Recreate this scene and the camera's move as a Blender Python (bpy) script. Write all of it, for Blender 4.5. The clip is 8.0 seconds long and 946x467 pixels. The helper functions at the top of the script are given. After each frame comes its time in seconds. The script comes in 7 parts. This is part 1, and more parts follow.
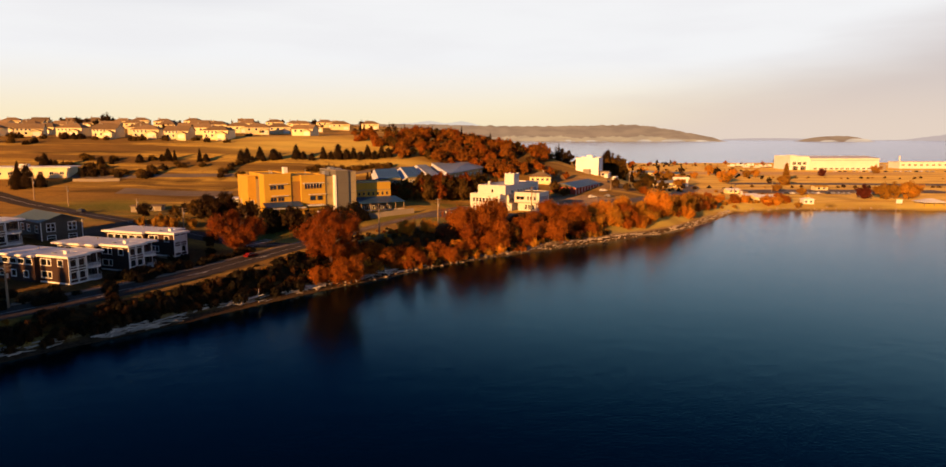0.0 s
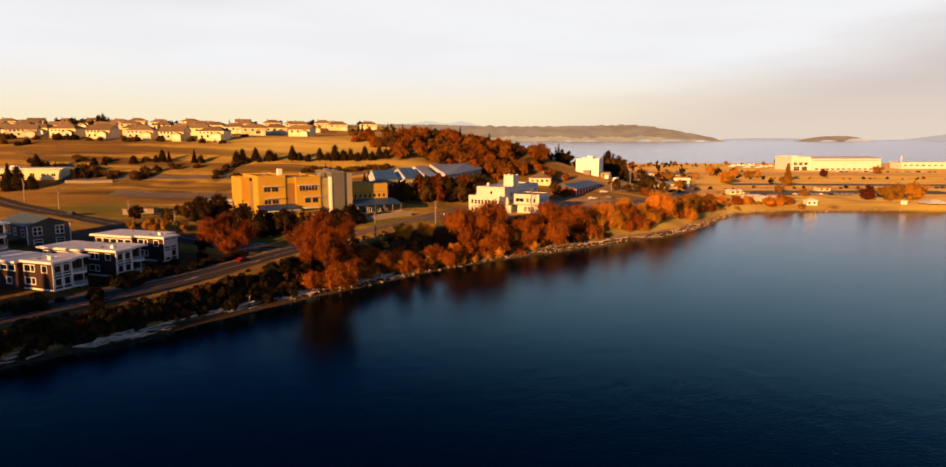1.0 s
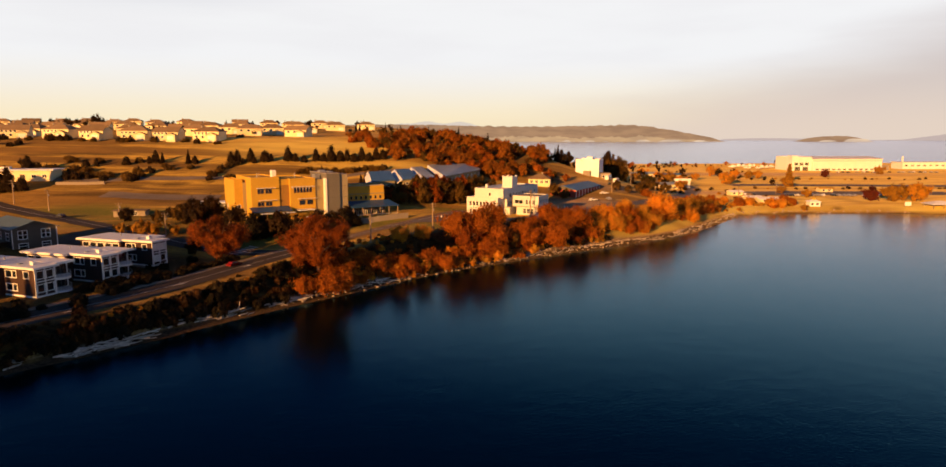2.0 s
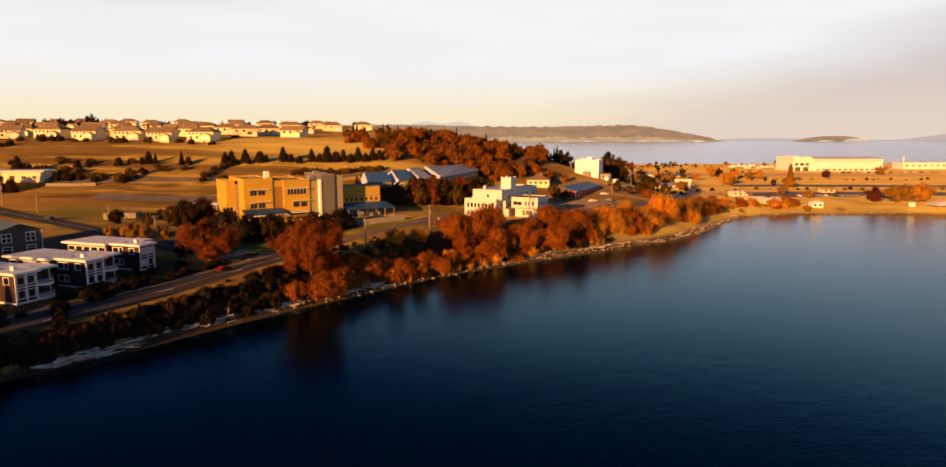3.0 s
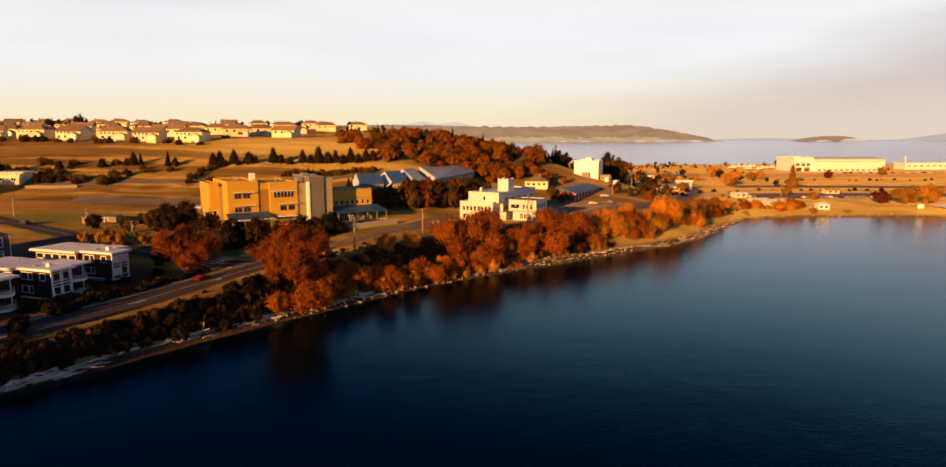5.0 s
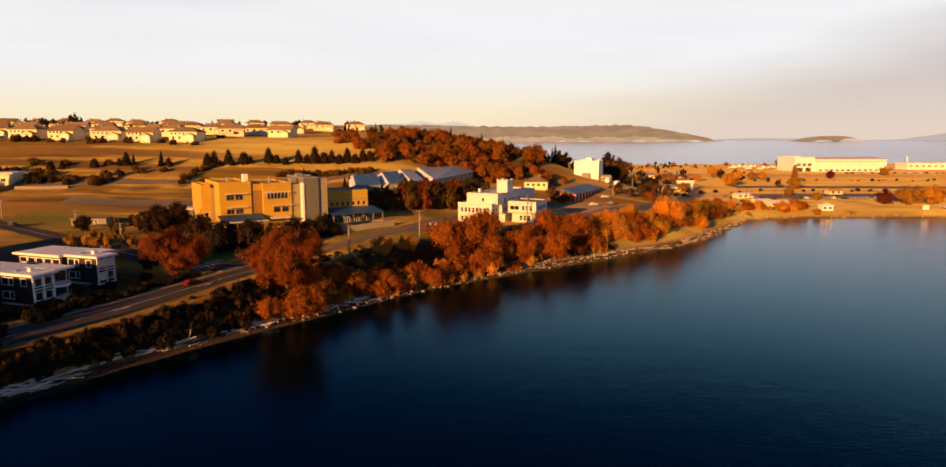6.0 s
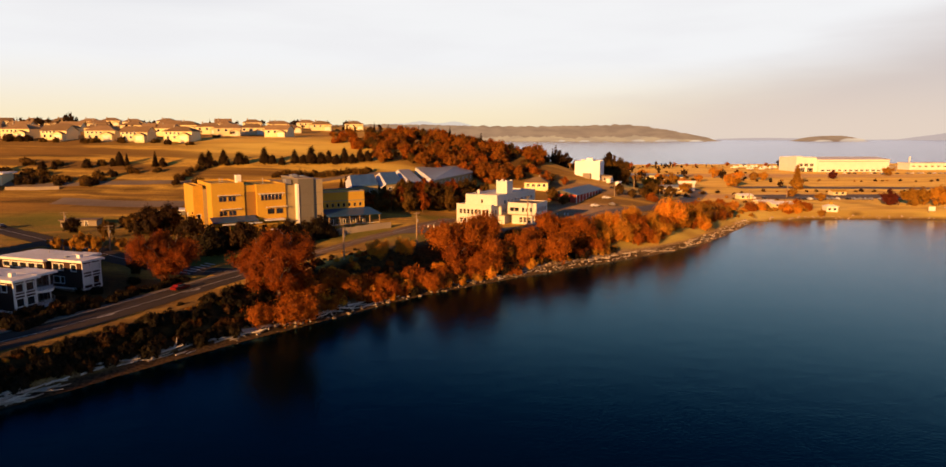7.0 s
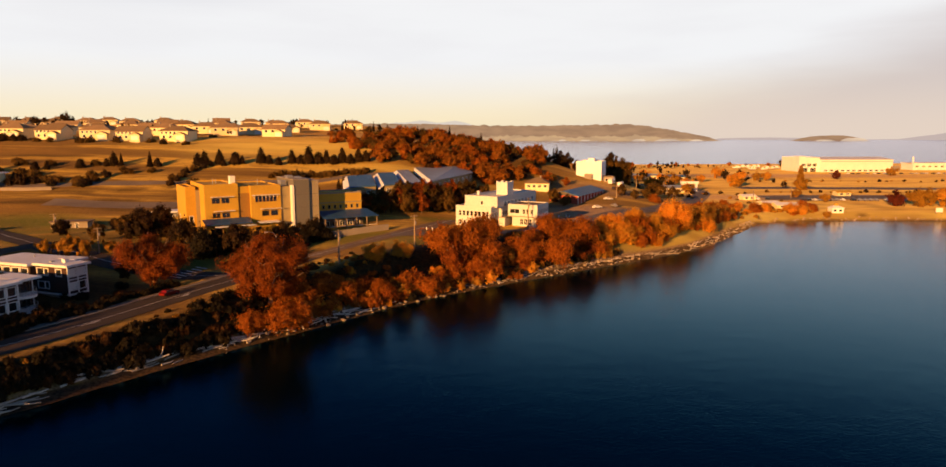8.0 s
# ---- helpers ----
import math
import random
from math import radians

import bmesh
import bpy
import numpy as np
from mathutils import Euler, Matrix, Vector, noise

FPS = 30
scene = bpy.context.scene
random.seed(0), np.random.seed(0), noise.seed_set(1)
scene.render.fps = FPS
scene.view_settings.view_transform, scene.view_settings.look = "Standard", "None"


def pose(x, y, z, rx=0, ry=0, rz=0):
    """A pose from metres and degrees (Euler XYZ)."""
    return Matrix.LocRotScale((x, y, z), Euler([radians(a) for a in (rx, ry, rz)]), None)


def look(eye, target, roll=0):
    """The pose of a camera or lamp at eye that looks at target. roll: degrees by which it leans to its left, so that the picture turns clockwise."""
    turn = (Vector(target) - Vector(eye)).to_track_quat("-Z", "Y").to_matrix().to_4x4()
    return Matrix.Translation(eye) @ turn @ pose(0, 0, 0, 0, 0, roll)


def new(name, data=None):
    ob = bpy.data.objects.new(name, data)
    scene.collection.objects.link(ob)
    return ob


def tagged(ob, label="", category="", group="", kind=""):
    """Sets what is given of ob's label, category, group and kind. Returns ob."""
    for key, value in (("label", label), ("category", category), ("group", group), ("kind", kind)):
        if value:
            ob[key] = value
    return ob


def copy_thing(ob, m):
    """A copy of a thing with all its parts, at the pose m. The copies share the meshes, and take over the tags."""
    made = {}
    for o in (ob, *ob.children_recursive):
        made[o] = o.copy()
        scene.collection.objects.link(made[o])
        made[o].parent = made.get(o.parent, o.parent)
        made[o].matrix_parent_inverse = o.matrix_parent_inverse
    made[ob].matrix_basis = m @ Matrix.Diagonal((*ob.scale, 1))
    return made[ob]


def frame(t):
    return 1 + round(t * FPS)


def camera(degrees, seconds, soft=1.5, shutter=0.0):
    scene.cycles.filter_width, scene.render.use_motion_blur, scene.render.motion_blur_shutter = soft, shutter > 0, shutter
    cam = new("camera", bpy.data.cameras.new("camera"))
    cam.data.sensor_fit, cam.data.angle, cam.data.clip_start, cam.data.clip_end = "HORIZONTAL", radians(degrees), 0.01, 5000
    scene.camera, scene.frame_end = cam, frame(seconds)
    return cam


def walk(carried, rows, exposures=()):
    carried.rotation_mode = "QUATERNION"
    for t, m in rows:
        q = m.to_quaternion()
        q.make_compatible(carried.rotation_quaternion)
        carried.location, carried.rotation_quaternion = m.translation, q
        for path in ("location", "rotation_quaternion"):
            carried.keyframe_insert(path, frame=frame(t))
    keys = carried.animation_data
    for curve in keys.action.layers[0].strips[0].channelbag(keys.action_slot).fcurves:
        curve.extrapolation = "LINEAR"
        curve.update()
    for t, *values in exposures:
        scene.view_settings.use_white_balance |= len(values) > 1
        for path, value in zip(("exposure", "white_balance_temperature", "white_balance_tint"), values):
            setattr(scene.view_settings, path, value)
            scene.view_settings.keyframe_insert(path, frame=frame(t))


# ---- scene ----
cam = camera(70, 8.0)
PATH = [
    (0.0, (0.146, -0.177, 42.431), (0.177, 98.744, 27.784), 0.11),
    (0.5, (0.330, 2.532, 42.576), (0.389, 101.455, 27.940), 0.09),
    (1.0, (0.507, 5.266, 42.681), (0.617, 104.191, 28.057), 0.07),
    (1.5, (0.679, 8.022, 42.751), (0.858, 106.949, 28.141), 0.05),
    (2.0, (0.847, 10.798, 42.793), (1.109, 109.727, 28.197), 0.04),
    (2.5, (1.011, 13.589, 42.811), (1.367, 112.520, 28.230), 0.02),
    (3.0, (1.173, 16.393, 42.811), (1.630, 115.326, 28.243), 0.01),
    (3.5, (1.334, 19.207, 42.800), (1.894, 118.140, 28.243), -0.00),
    (4.0, (1.494, 22.027, 42.783), (2.156, 120.960, 28.234), -0.01),
    (4.5, (1.655, 24.849, 42.766), (2.413, 123.783, 28.220), -0.02),
    (5.0, (1.818, 27.671, 42.755), (2.664, 126.604, 28.207), -0.02),
    (5.5, (1.983, 30.490, 42.755), (2.903, 129.421, 28.199), -0.02),
    (6.0, (2.152, 33.302, 42.772), (3.129, 132.230, 28.202), -0.01),
    (6.5, (2.325, 36.104, 42.811), (3.339, 135.029, 28.219), 0.00),
    (7.0, (2.504, 38.893, 42.879), (3.530, 137.813, 28.256), 0.02),
    (7.5, (2.689, 41.666, 42.982), (3.698, 140.579, 28.318), 0.04),
    (8.0, (2.882, 44.418, 43.125), (3.841, 143.325, 28.409), 0.06),
]
walk(cam, [(t, look(eye, target, roll)) for t, eye, target, roll in PATH])

# ---------------------------------------------------------------- world, sun, exposure
SUN_AZ, SUN_EL = radians(-149.0), radians(10.0)
SUN_DIR = Vector((math.sin(SUN_AZ) * math.cos(SUN_EL), math.cos(SUN_AZ) * math.cos(SUN_EL), math.sin(SUN_EL)))
scene.view_settings.exposure = 0.84


def make_world():
    w = bpy.data.worlds.new("evening_sky")
    scene.world = w
    w.use_nodes = True
    nt = w.node_tree
    nt.nodes.clear()
    N, L = nt.nodes.new, nt.links.new
    out, bg = N("ShaderNodeOutputWorld"), N("ShaderNodeBackground")
    sky = N("ShaderNodeTexSky")
    sky.sky_type, sky.sun_disc = "NISHITA", False
    sky.sun_elevation, sky.sun_rotation = SUN_EL, SUN_AZ
    sky.air_density, sky.dust_density, sky.ozone_density = 1.0, 0.3, 4.0
    co, sep = N("ShaderNodeTexCoord"), N("ShaderNodeSeparateXYZ")
    L(co.outputs["Generated"], sep.inputs[0])

    def math_node(op, a, b=None, c=None):
        n = N("ShaderNodeMath")
        n.operation = op
        for i, v in enumerate((a, b, c)):
            if v is None:
                continue
            if isinstance(v, (int, float)):
                n.inputs[i].default_value = v
            else:
                L(v, n.inputs[i])
        return n.outputs[0]

    def ramp(v, a, b, lo=0.0, hi=1.0):
        n = N("ShaderNodeMapRange")
        n.interpolation_type = "SMOOTHSTEP"
        L(v, n.inputs[0])
        for i, q in enumerate((a, b, lo, hi)):
            n.inputs[i + 1].default_value = q
        return n.outputs[0]

    def mix(f, a, b):
        n = N("ShaderNodeMix")
        n.data_type = "RGBA"
        L(f, n.inputs[0])
        for i, v in ((6, a), (7, b)):
            if isinstance(v, tuple):
                n.inputs[i].default_value = v
            else:
                L(v, n.inputs[i])
        return n.outputs[2]

    scaled = N("ShaderNodeVectorMath")
    scaled.operation = "SCALE"
    L(sky.outputs[0], scaled.inputs[0])
    scaled.inputs[3].default_value = SKY_GAIN
    clear = N("ShaderNodeVectorMath")
    clear.operation = "MULTIPLY"
    L(scaled.outputs[0], clear.inputs[0])
    clear.inputs[1].default_value = (0.30, 1.05, 1.65)
    # thin bright haze low over the whole horizon, warm at its foot
    z = sep.outputs[2]
    haze = mix(ramp(z, 0.0, 0.11), HAZE_LOW, HAZE_HIGH)
    noise_t = N("ShaderNodeTexNoise")
    noise_t.inputs["Scale"].default_value = 5.0
    noise_t.inputs["Detail"].default_value = 6.0
    st = N("ShaderNodeMapping")
    st.inputs["Rotation"].default_value = (0, radians(-28), 0)
    st.inputs["Scale"].default_value = (0.8, 0.8, 5.0)
    L(co.outputs["Generated"], st.inputs[0])
    L(st.outputs[0], noise_t.inputs["Vector"])
    # faint long streaks in the haze
    haze = mix(math_node("MULTIPLY", ramp(noise_t.outputs["Fac"], 0.38, 0.68, 0.0, 0.3), ramp(z, 0.03, 0.12)), haze, (0.455, 0.445, 0.46, 1))
    east = ramp(sep.outputs[1], -0.45, 0.45, 0.24, 1.0)
    sky_col = mix(math_node("MULTIPLY", ramp(math_node("ADD", ramp(sep.outputs[0], -0.45, 0.2, 0.055, -0.035), z), 0.20, 0.345, 0.98, 0.0), east), clear.outputs[0], haze)
    # a veil of grey cloud whose torn edge climbs towards the east
    wob = math_node("MULTIPLY", math_node("SUBTRACT", noise_t.outputs["Fac"], 0.5), 0.05)
    az = math_node("DIVIDE", sep.outputs[0], math_node("MAXIMUM", sep.outputs[1], 0.05))
    edge = math_node("SUBTRACT", math_node("MULTIPLY", math_node("ADD", az, 0.07), 0.22), z)
    veil = ramp(math_node("ADD", edge, wob), -0.02, 0.095, 0.0, 1.0)
    front = ramp(sep.outputs[1], 0.0, 0.3)
    sky_col = mix(math_node("MULTIPLY", math_node("MULTIPLY", veil, front), 0.9), sky_col, mix(ramp(z, 0.0, 0.10), VEIL_LOW, VEIL))
    L(sky_col, bg.inputs["Color"])
    bg.inputs["Strength"].default_value = 1.0
    L(bg.outputs[0], out.inputs[0])


SKY_GAIN = 0.024
HAZE_LOW, HAZE_HIGH = (0.55, 0.46, 0.30, 1), (0.512, 0.512, 0.518, 1)
VEIL, VEIL_LOW = (0.345, 0.302, 0.292, 1), (0.425, 0.350, 0.305, 1)
make_world()
sun_lamp = bpy.data.lights.new("sun", "SUN")
sun_lamp.energy, sun_lamp.angle, sun_lamp.color = 5.0, radians(0.6), (1.0, 0.445, 0.11)
new("sun", sun_lamp).matrix_world = look(SUN_DIR * 400, (0, 0, 0))


# ---------------------------------------------------------------- materials
def material(name, colour, rough=0.8, scale=1.0, vary=0.35, bump=0.3, metal=0.0, second=None, stretch=(1, 1, 1), per_object=0.0, spec=0.5, world_space=False):
    """Two scales of noise on the colour, fine relief; colours run from colour to second."""
    m = bpy.data.materials.new(name)
    m.use_nodes = True
    nt = m.node_tree
    N, L = nt.nodes.new, nt.links.new
    b = nt.nodes["Principled BSDF"]
    b.inputs["Roughness"].default_value, b.inputs["Metallic"].default_value = rough, metal
    b.inputs["Specular IOR Level"].default_value = spec
    if world_space:
        co = N("ShaderNodeNewGeometry").outputs["Position"]
    else:
        co = N("ShaderNodeTexCoord").outputs["Object"]
    mp = N("ShaderNodeMapping")
    mp.inputs["Scale"].default_value = stretch
    L(co, mp.inputs[0])
    big, fine = N("ShaderNodeTexNoise"), N("ShaderNodeTexNoise")
    for n, s, d in ((big, 0.22 * scale, 3), (fine, 2.6 * scale, 5)):
        n.inputs["Scale"].default_value, n.inputs["Detail"].default_value = s, d
        L(mp.outputs[0], n.inputs["Vector"])
    add = N("ShaderNodeMath")
    add.operation = "ADD"
    half = N("ShaderNodeMath")
    half.operation = "MULTIPLY"
    half.inputs[1].default_value = 0.5
    L(big.outputs["Fac"], add.inputs[0])
    L(fine.outputs["Fac"], add.inputs[1])
    L(add.outputs[0], half.inputs[0])
    rp = N("ShaderNodeMapRange")
    for i, v in enumerate((0.34, 0.66, 0.0, 1.0)):
        rp.inputs[i + 1].default_value = v
    L(half.outputs[0], rp.inputs[0])
    mx = N("ShaderNodeMix")
    mx.data_type = "RGBA"
    c2 = second or tuple(c * (1 - vary) for c in colour)
    mx.inputs[6].default_value, mx.inputs[7].default_value = (*colour, 1), (*c2, 1)
    L(rp.outputs[0], mx.inputs[0])
    col = mx.outputs[2]
    if per_object:
        oi, hsv = N("ShaderNodeObjectInfo"), N("ShaderNodeHueSaturation")
        pr = N("ShaderNodeMapRange")
        pr.inputs[3].default_value, pr.inputs[4].default_value = 1 - per_object, 1 + per_object
        L(oi.outputs["Random"], pr.inputs[0])
        L(pr.outputs[0], hsv.inputs["Value"])
        L(col, hsv.inputs["Color"])
        col = hsv.outputs[0]
    L(col, b.inputs["Base Color"])
    if bump:
        bp = N("ShaderNodeBump")
        bp.inputs["Strength"].default_value, bp.inputs["Distance"].default_value = bump, 0.05
        L(fine.outputs["Fac"], bp.inputs["Height"])
        L(bp.outputs[0], b.inputs["Normal"])
    return m


def leaf_material(name, a, b_col, spread=0.25):
    """Leaves that differ leaf by leaf and tree by tree, and let some light through."""
    m = bpy.data.materials.new(name)
    m.use_nodes = True
    nt = m.node_tree
    N, L = nt.nodes.new, nt.links.new
    b = nt.nodes["Principled BSDF"]
    b.inputs["Roughness"].default_value = 0.7
    b.inputs["Specular IOR Level"].default_value = 0.25
    geo, oi = N("ShaderNodeNewGeometry"), N("ShaderNodeObjectInfo")
    mx, hsv, pr, ad = N("ShaderNodeMix"), N("ShaderNodeHueSaturation"), N("ShaderNodeMapRange"), N("ShaderNodeMath")
    mx.data_type = "RGBA"
    mx.inputs[6].default_value, mx.inputs[7].default_value = (*a, 1), (*b_col, 1)
    ad.operation = "MULTIPLY_ADD"
    ad.inputs[1].default_value = 0.4
    half = N("ShaderNodeMath")
    half.operation = "MULTIPLY"
    half.inputs[1].default_value = 0.6
    L(oi.outputs["Random"], half.inputs[0])
    L(geo.outputs["Random Per Island"], ad.inputs[0])
    L(half.outputs[0], ad.inputs[2])
    co, drift, dr, both = N("ShaderNodeTexCoord"), N("ShaderNodeTexNoise"), N("ShaderNodeMapRange"), N("ShaderNodeMath")
    drift.inputs["Scale"].default_value, drift.inputs["Detail"].default_value = 0.55, 2.0
    L(co.outputs["Object"], drift.inputs["Vector"])
    for i, v in enumerate((0.36, 0.64, -0.30, 0.40)):
        dr.inputs[i + 1].default_value = v
    L(drift.outputs["Fac"], dr.inputs[0])
    both.operation = "ADD"
    both.use_clamp = True
    L(ad.outputs[0], both.inputs[0])
    L(dr.outputs[0], both.inputs[1])
    L(both.outputs[0], mx.inputs[0])
    pr.inputs[3].default_value, pr.inputs[4].default_value = 1 - spread, 1 + spread
    L(oi.outputs["Random"], pr.inputs[0])
    L(pr.outputs[0], hsv.inputs["Value"])
    L(mx.outputs[2], hsv.inputs["Color"])
    L(hsv.outputs[0], b.inputs["Base Color"])
    tr, sh = N("ShaderNodeBsdfTranslucent"), N("ShaderNodeMixShader")
    L(hsv.outputs[0], tr.inputs[0])
    sh.inputs[0].default_value = 0.5
    L(b.outputs[0], sh.inputs[1])
    L(tr.outputs[0], sh.inputs[2])
    L(sh.outputs[0], nt.nodes["Material Output"].inputs[0])
    return m


def ground_material():
    m = bpy.data.materials.new("dry_grass_ground")
    m.use_nodes = True
    nt = m.node_tree
    N, L = nt.nodes.new, nt.links.new
    b = nt.nodes["Principled BSDF"]
    b.inputs["Roughness"].default_value = 0.95
    b.inputs["Specular IOR Level"].default_value = 0.1
    b.inputs["Sheen Roughness"].default_value = 0.45
    b.inputs["Sheen Tint"].default_value = (1.0, 0.62, 0.18, 1)
    pos = N("ShaderNodeNewGeometry").outputs["Position"]

    def noise_fac(scale, stretch, detail=5):
        mp, n = N("ShaderNodeMapping"), N("ShaderNodeTexNoise")
        mp.inputs["Scale"].default_value = stretch
        n.inputs["Scale"].default_value, n.inputs["Detail"].default_value = scale, detail
        L(pos, mp.inputs[0])
        L(mp.outputs[0], n.inputs["Vector"])
        return n.outputs["Fac"]

    def mix(f, a, c):
        n = N("ShaderNodeMix")
        n.data_type = "RGBA"
        L(f, n.inputs[0])
        for i, v in ((6, a), (7, c)):
            if isinstance(v, tuple):
                n.inputs[i].default_value = (*v, 1)
            else:
                L(v, n.inputs[i])
        return n.outputs[2]

    def rng(f, a, c, lo=0.0, hi=1.0):
        n = N("ShaderNodeMapRange")
        n.interpolation_type = "SMOOTHSTEP"
        L(f, n.inputs[0])
        for i, v in enumerate((a, c, lo, hi)):
            n.inputs[i + 1].default_value = v
        return n.outputs[0]

    def layer(name):
        n = N("ShaderNodeAttribute")
        n.attribute_name = name
        return n.outputs["Fac"]

    blades = N("ShaderNodeMath")
    blades.operation = "MULTIPLY_ADD"
    blades.inputs[1].default_value, blades.inputs[2].default_value = 0.10, 0.09
    L(layer("pale"), blades.inputs[0])
    L(blades.outputs[0], b.inputs["Sheen Weight"])
    streak = noise_fac(0.030, (0.22, 2.2, 1.0), 6)
    patch = noise_fac(0.012, (0.6, 1.0, 1.0), 4)
    fine = noise_fac(0.9, (1, 1, 1), 6)
    straw = mix(rng(streak, 0.40, 0.56), (0.63, 0.41, 0.066), (0.13, 0.074, 0.020))
    straw = mix(rng(patch, 0.45, 0.68), straw, (0.34, 0.185, 0.036))
    straw = mix(rng(fine, 0.42, 0.75, 0.0, 0.45), straw, (0.16, 0.09, 0.03))
    tuft = noise_fac(0.16, (0.55, 1.5, 1.0), 6)
    straw = mix(rng(tuft, 0.46, 0.64, 0.0, 0.55), straw, (0.15, 0.082, 0.022))
    blot = noise_fac(0.045, (0.45, 1.3, 1.0), 5)
    straw = mix(layer("pale"), straw, mix(rng(blot, 0.42, 0.62), (0.70, 0.57, 0.12), (0.50, 0.37, 0.07)))
    lawn = mix(rng(fine, 0.3, 0.7), (0.030, 0.080, 0.010), (0.062, 0.092, 0.016))
    col = mix(layer("lawn"), straw, lawn)
    gravel = mix(rng(fine, 0.3, 0.7), (0.36, 0.27, 0.185), (0.21, 0.155, 0.11))
    col = mix(layer("gravel"), col, gravel)
    # near-black: scrub cover, and also shade painted into the ground
    scrub_shade = mix(rng(fine, 0.35, 0.65), (0.050, 0.028, 0.009), (0.016, 0.012, 0.005))
    col = mix(layer("scrub_shade"), col, scrub_shade)
    # shingle: dry and pale above the tide line, wet and dark below it
    up = N("ShaderNodeSeparateXYZ")
    L(pos, up.inputs[0])
    stones = noise_fac(1.7, (1, 1, 1), 3)
    dry = mix(rng(stones, 0.42, 0.58), (0.34, 0.26, 0.17), (0.09, 0.066, 0.046))
    wet = mix(rng(stones, 0.42, 0.6), (0.060, 0.042, 0.028), (0.022, 0.017, 0.013))
    beach = mix(rng(up.outputs[2], 0.75, 1.15), wet, dry)
    col = mix(layer("beach"), col, beach)
    L(col, b.inputs["Base Color"])
    bp = N("ShaderNodeBump")
    bp.inputs["Strength"].default_value, bp.inputs["Distance"].default_value = 0.8, 0.4
    L(fine, bp.inputs["Height"])
    L(bp.outputs[0], b.inputs["Normal"])
    return m


def water_material():
    """Deep blue-green body under a rippled gloss that grows towards grazing angles."""
    m = bpy.data.materials.new("bay_water")
    m.use_nodes = True
    nt = m.node_tree
    N, L = nt.nodes.new, nt.links.new
    nt.nodes.remove(nt.nodes["Principled BSDF"])
    body, gloss, fres, sh = N("ShaderNodeBsdfDiffuse"), N("ShaderNodeBsdfGlossy"), N("ShaderNodeFresnel"), N("ShaderNodeMixShader")
    body.inputs["Color"].default_value = (0.0002, 0.0020, 0.0044, 1)
    gloss.inputs["Roughness"].default_value = 0.14
    fres.inputs["IOR"].default_value = 1.255
    pos = N("ShaderNodeNewGeometry").outputs["Position"]
    total = None
    for scale, detail, amount in ((0.02, 2, 0.35), (0.23, 6, 0.16), (1.7, 4, 0.14)):
        n, k = N("ShaderNodeTexNoise"), N("ShaderNodeMath")
        n.inputs["Scale"].default_value, n.inputs["Detail"].default_value = scale, detail
        L(pos, n.inputs["Vector"])
        k.operation = "MULTIPLY_ADD"
        k.inputs[1].default_value = amount
        L(n.outputs["Fac"], k.inputs[0])
        if total is None:
            k.inputs[2].default_value = 0.0
        else:
            L(total, k.inputs[2])
        total = k.outputs[0]
    bp = N("ShaderNodeBump")
    bp.inputs["Strength"].default_value, bp.inputs["Distance"].default_value = 0.42, 0.6
    L(total, bp.inputs["Height"])
    L(bp.outputs[0], gloss.inputs["Normal"])
    L(bp.outputs[0], fres.inputs["Normal"])
    # the gloss loses its blue-green cast towards grazing angles
    low, cast = N("ShaderNodeMapRange"), N("ShaderNodeMix")
    cast.data_type = "RGBA"
    low.inputs[1].default_value, low.inputs[2].default_value = 0.09, 0.50
    cast.inputs[6].default_value, cast.inputs[7].default_value = (0.11, 0.53, 0.76, 1), (0.94, 0.93, 1.0, 1)
    L(fres.outputs[0], low.inputs[0])
    L(low.outputs[0], cast.inputs[0])
    L(cast.outputs[2], gloss.inputs["Color"])
    L(fres.outputs[0], sh.inputs[0])
    L(body.outputs[0], sh.inputs[1])
    L(gloss.outputs[0], sh.inputs[2])
    L(sh.outputs[0], nt.nodes["Material Output"].inputs[0])
    return m


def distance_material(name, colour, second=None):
    """Far land as a self-glowing backdrop: haze and sunlight are put into the emission colour."""
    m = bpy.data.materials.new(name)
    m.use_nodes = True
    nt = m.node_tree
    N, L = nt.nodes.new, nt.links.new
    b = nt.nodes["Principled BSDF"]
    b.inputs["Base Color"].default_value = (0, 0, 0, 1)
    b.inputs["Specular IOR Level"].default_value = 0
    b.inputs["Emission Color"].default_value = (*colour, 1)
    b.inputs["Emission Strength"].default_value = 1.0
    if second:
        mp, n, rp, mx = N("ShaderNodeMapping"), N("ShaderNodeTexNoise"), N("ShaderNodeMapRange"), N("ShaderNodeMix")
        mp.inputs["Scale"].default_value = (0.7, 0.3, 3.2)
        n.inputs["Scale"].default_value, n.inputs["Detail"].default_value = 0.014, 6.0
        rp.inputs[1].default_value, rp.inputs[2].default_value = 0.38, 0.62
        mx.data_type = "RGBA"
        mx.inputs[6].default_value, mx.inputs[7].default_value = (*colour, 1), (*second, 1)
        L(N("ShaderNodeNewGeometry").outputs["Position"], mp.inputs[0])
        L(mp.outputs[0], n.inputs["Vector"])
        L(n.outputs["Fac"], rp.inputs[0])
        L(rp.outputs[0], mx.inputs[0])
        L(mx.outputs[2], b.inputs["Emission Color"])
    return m


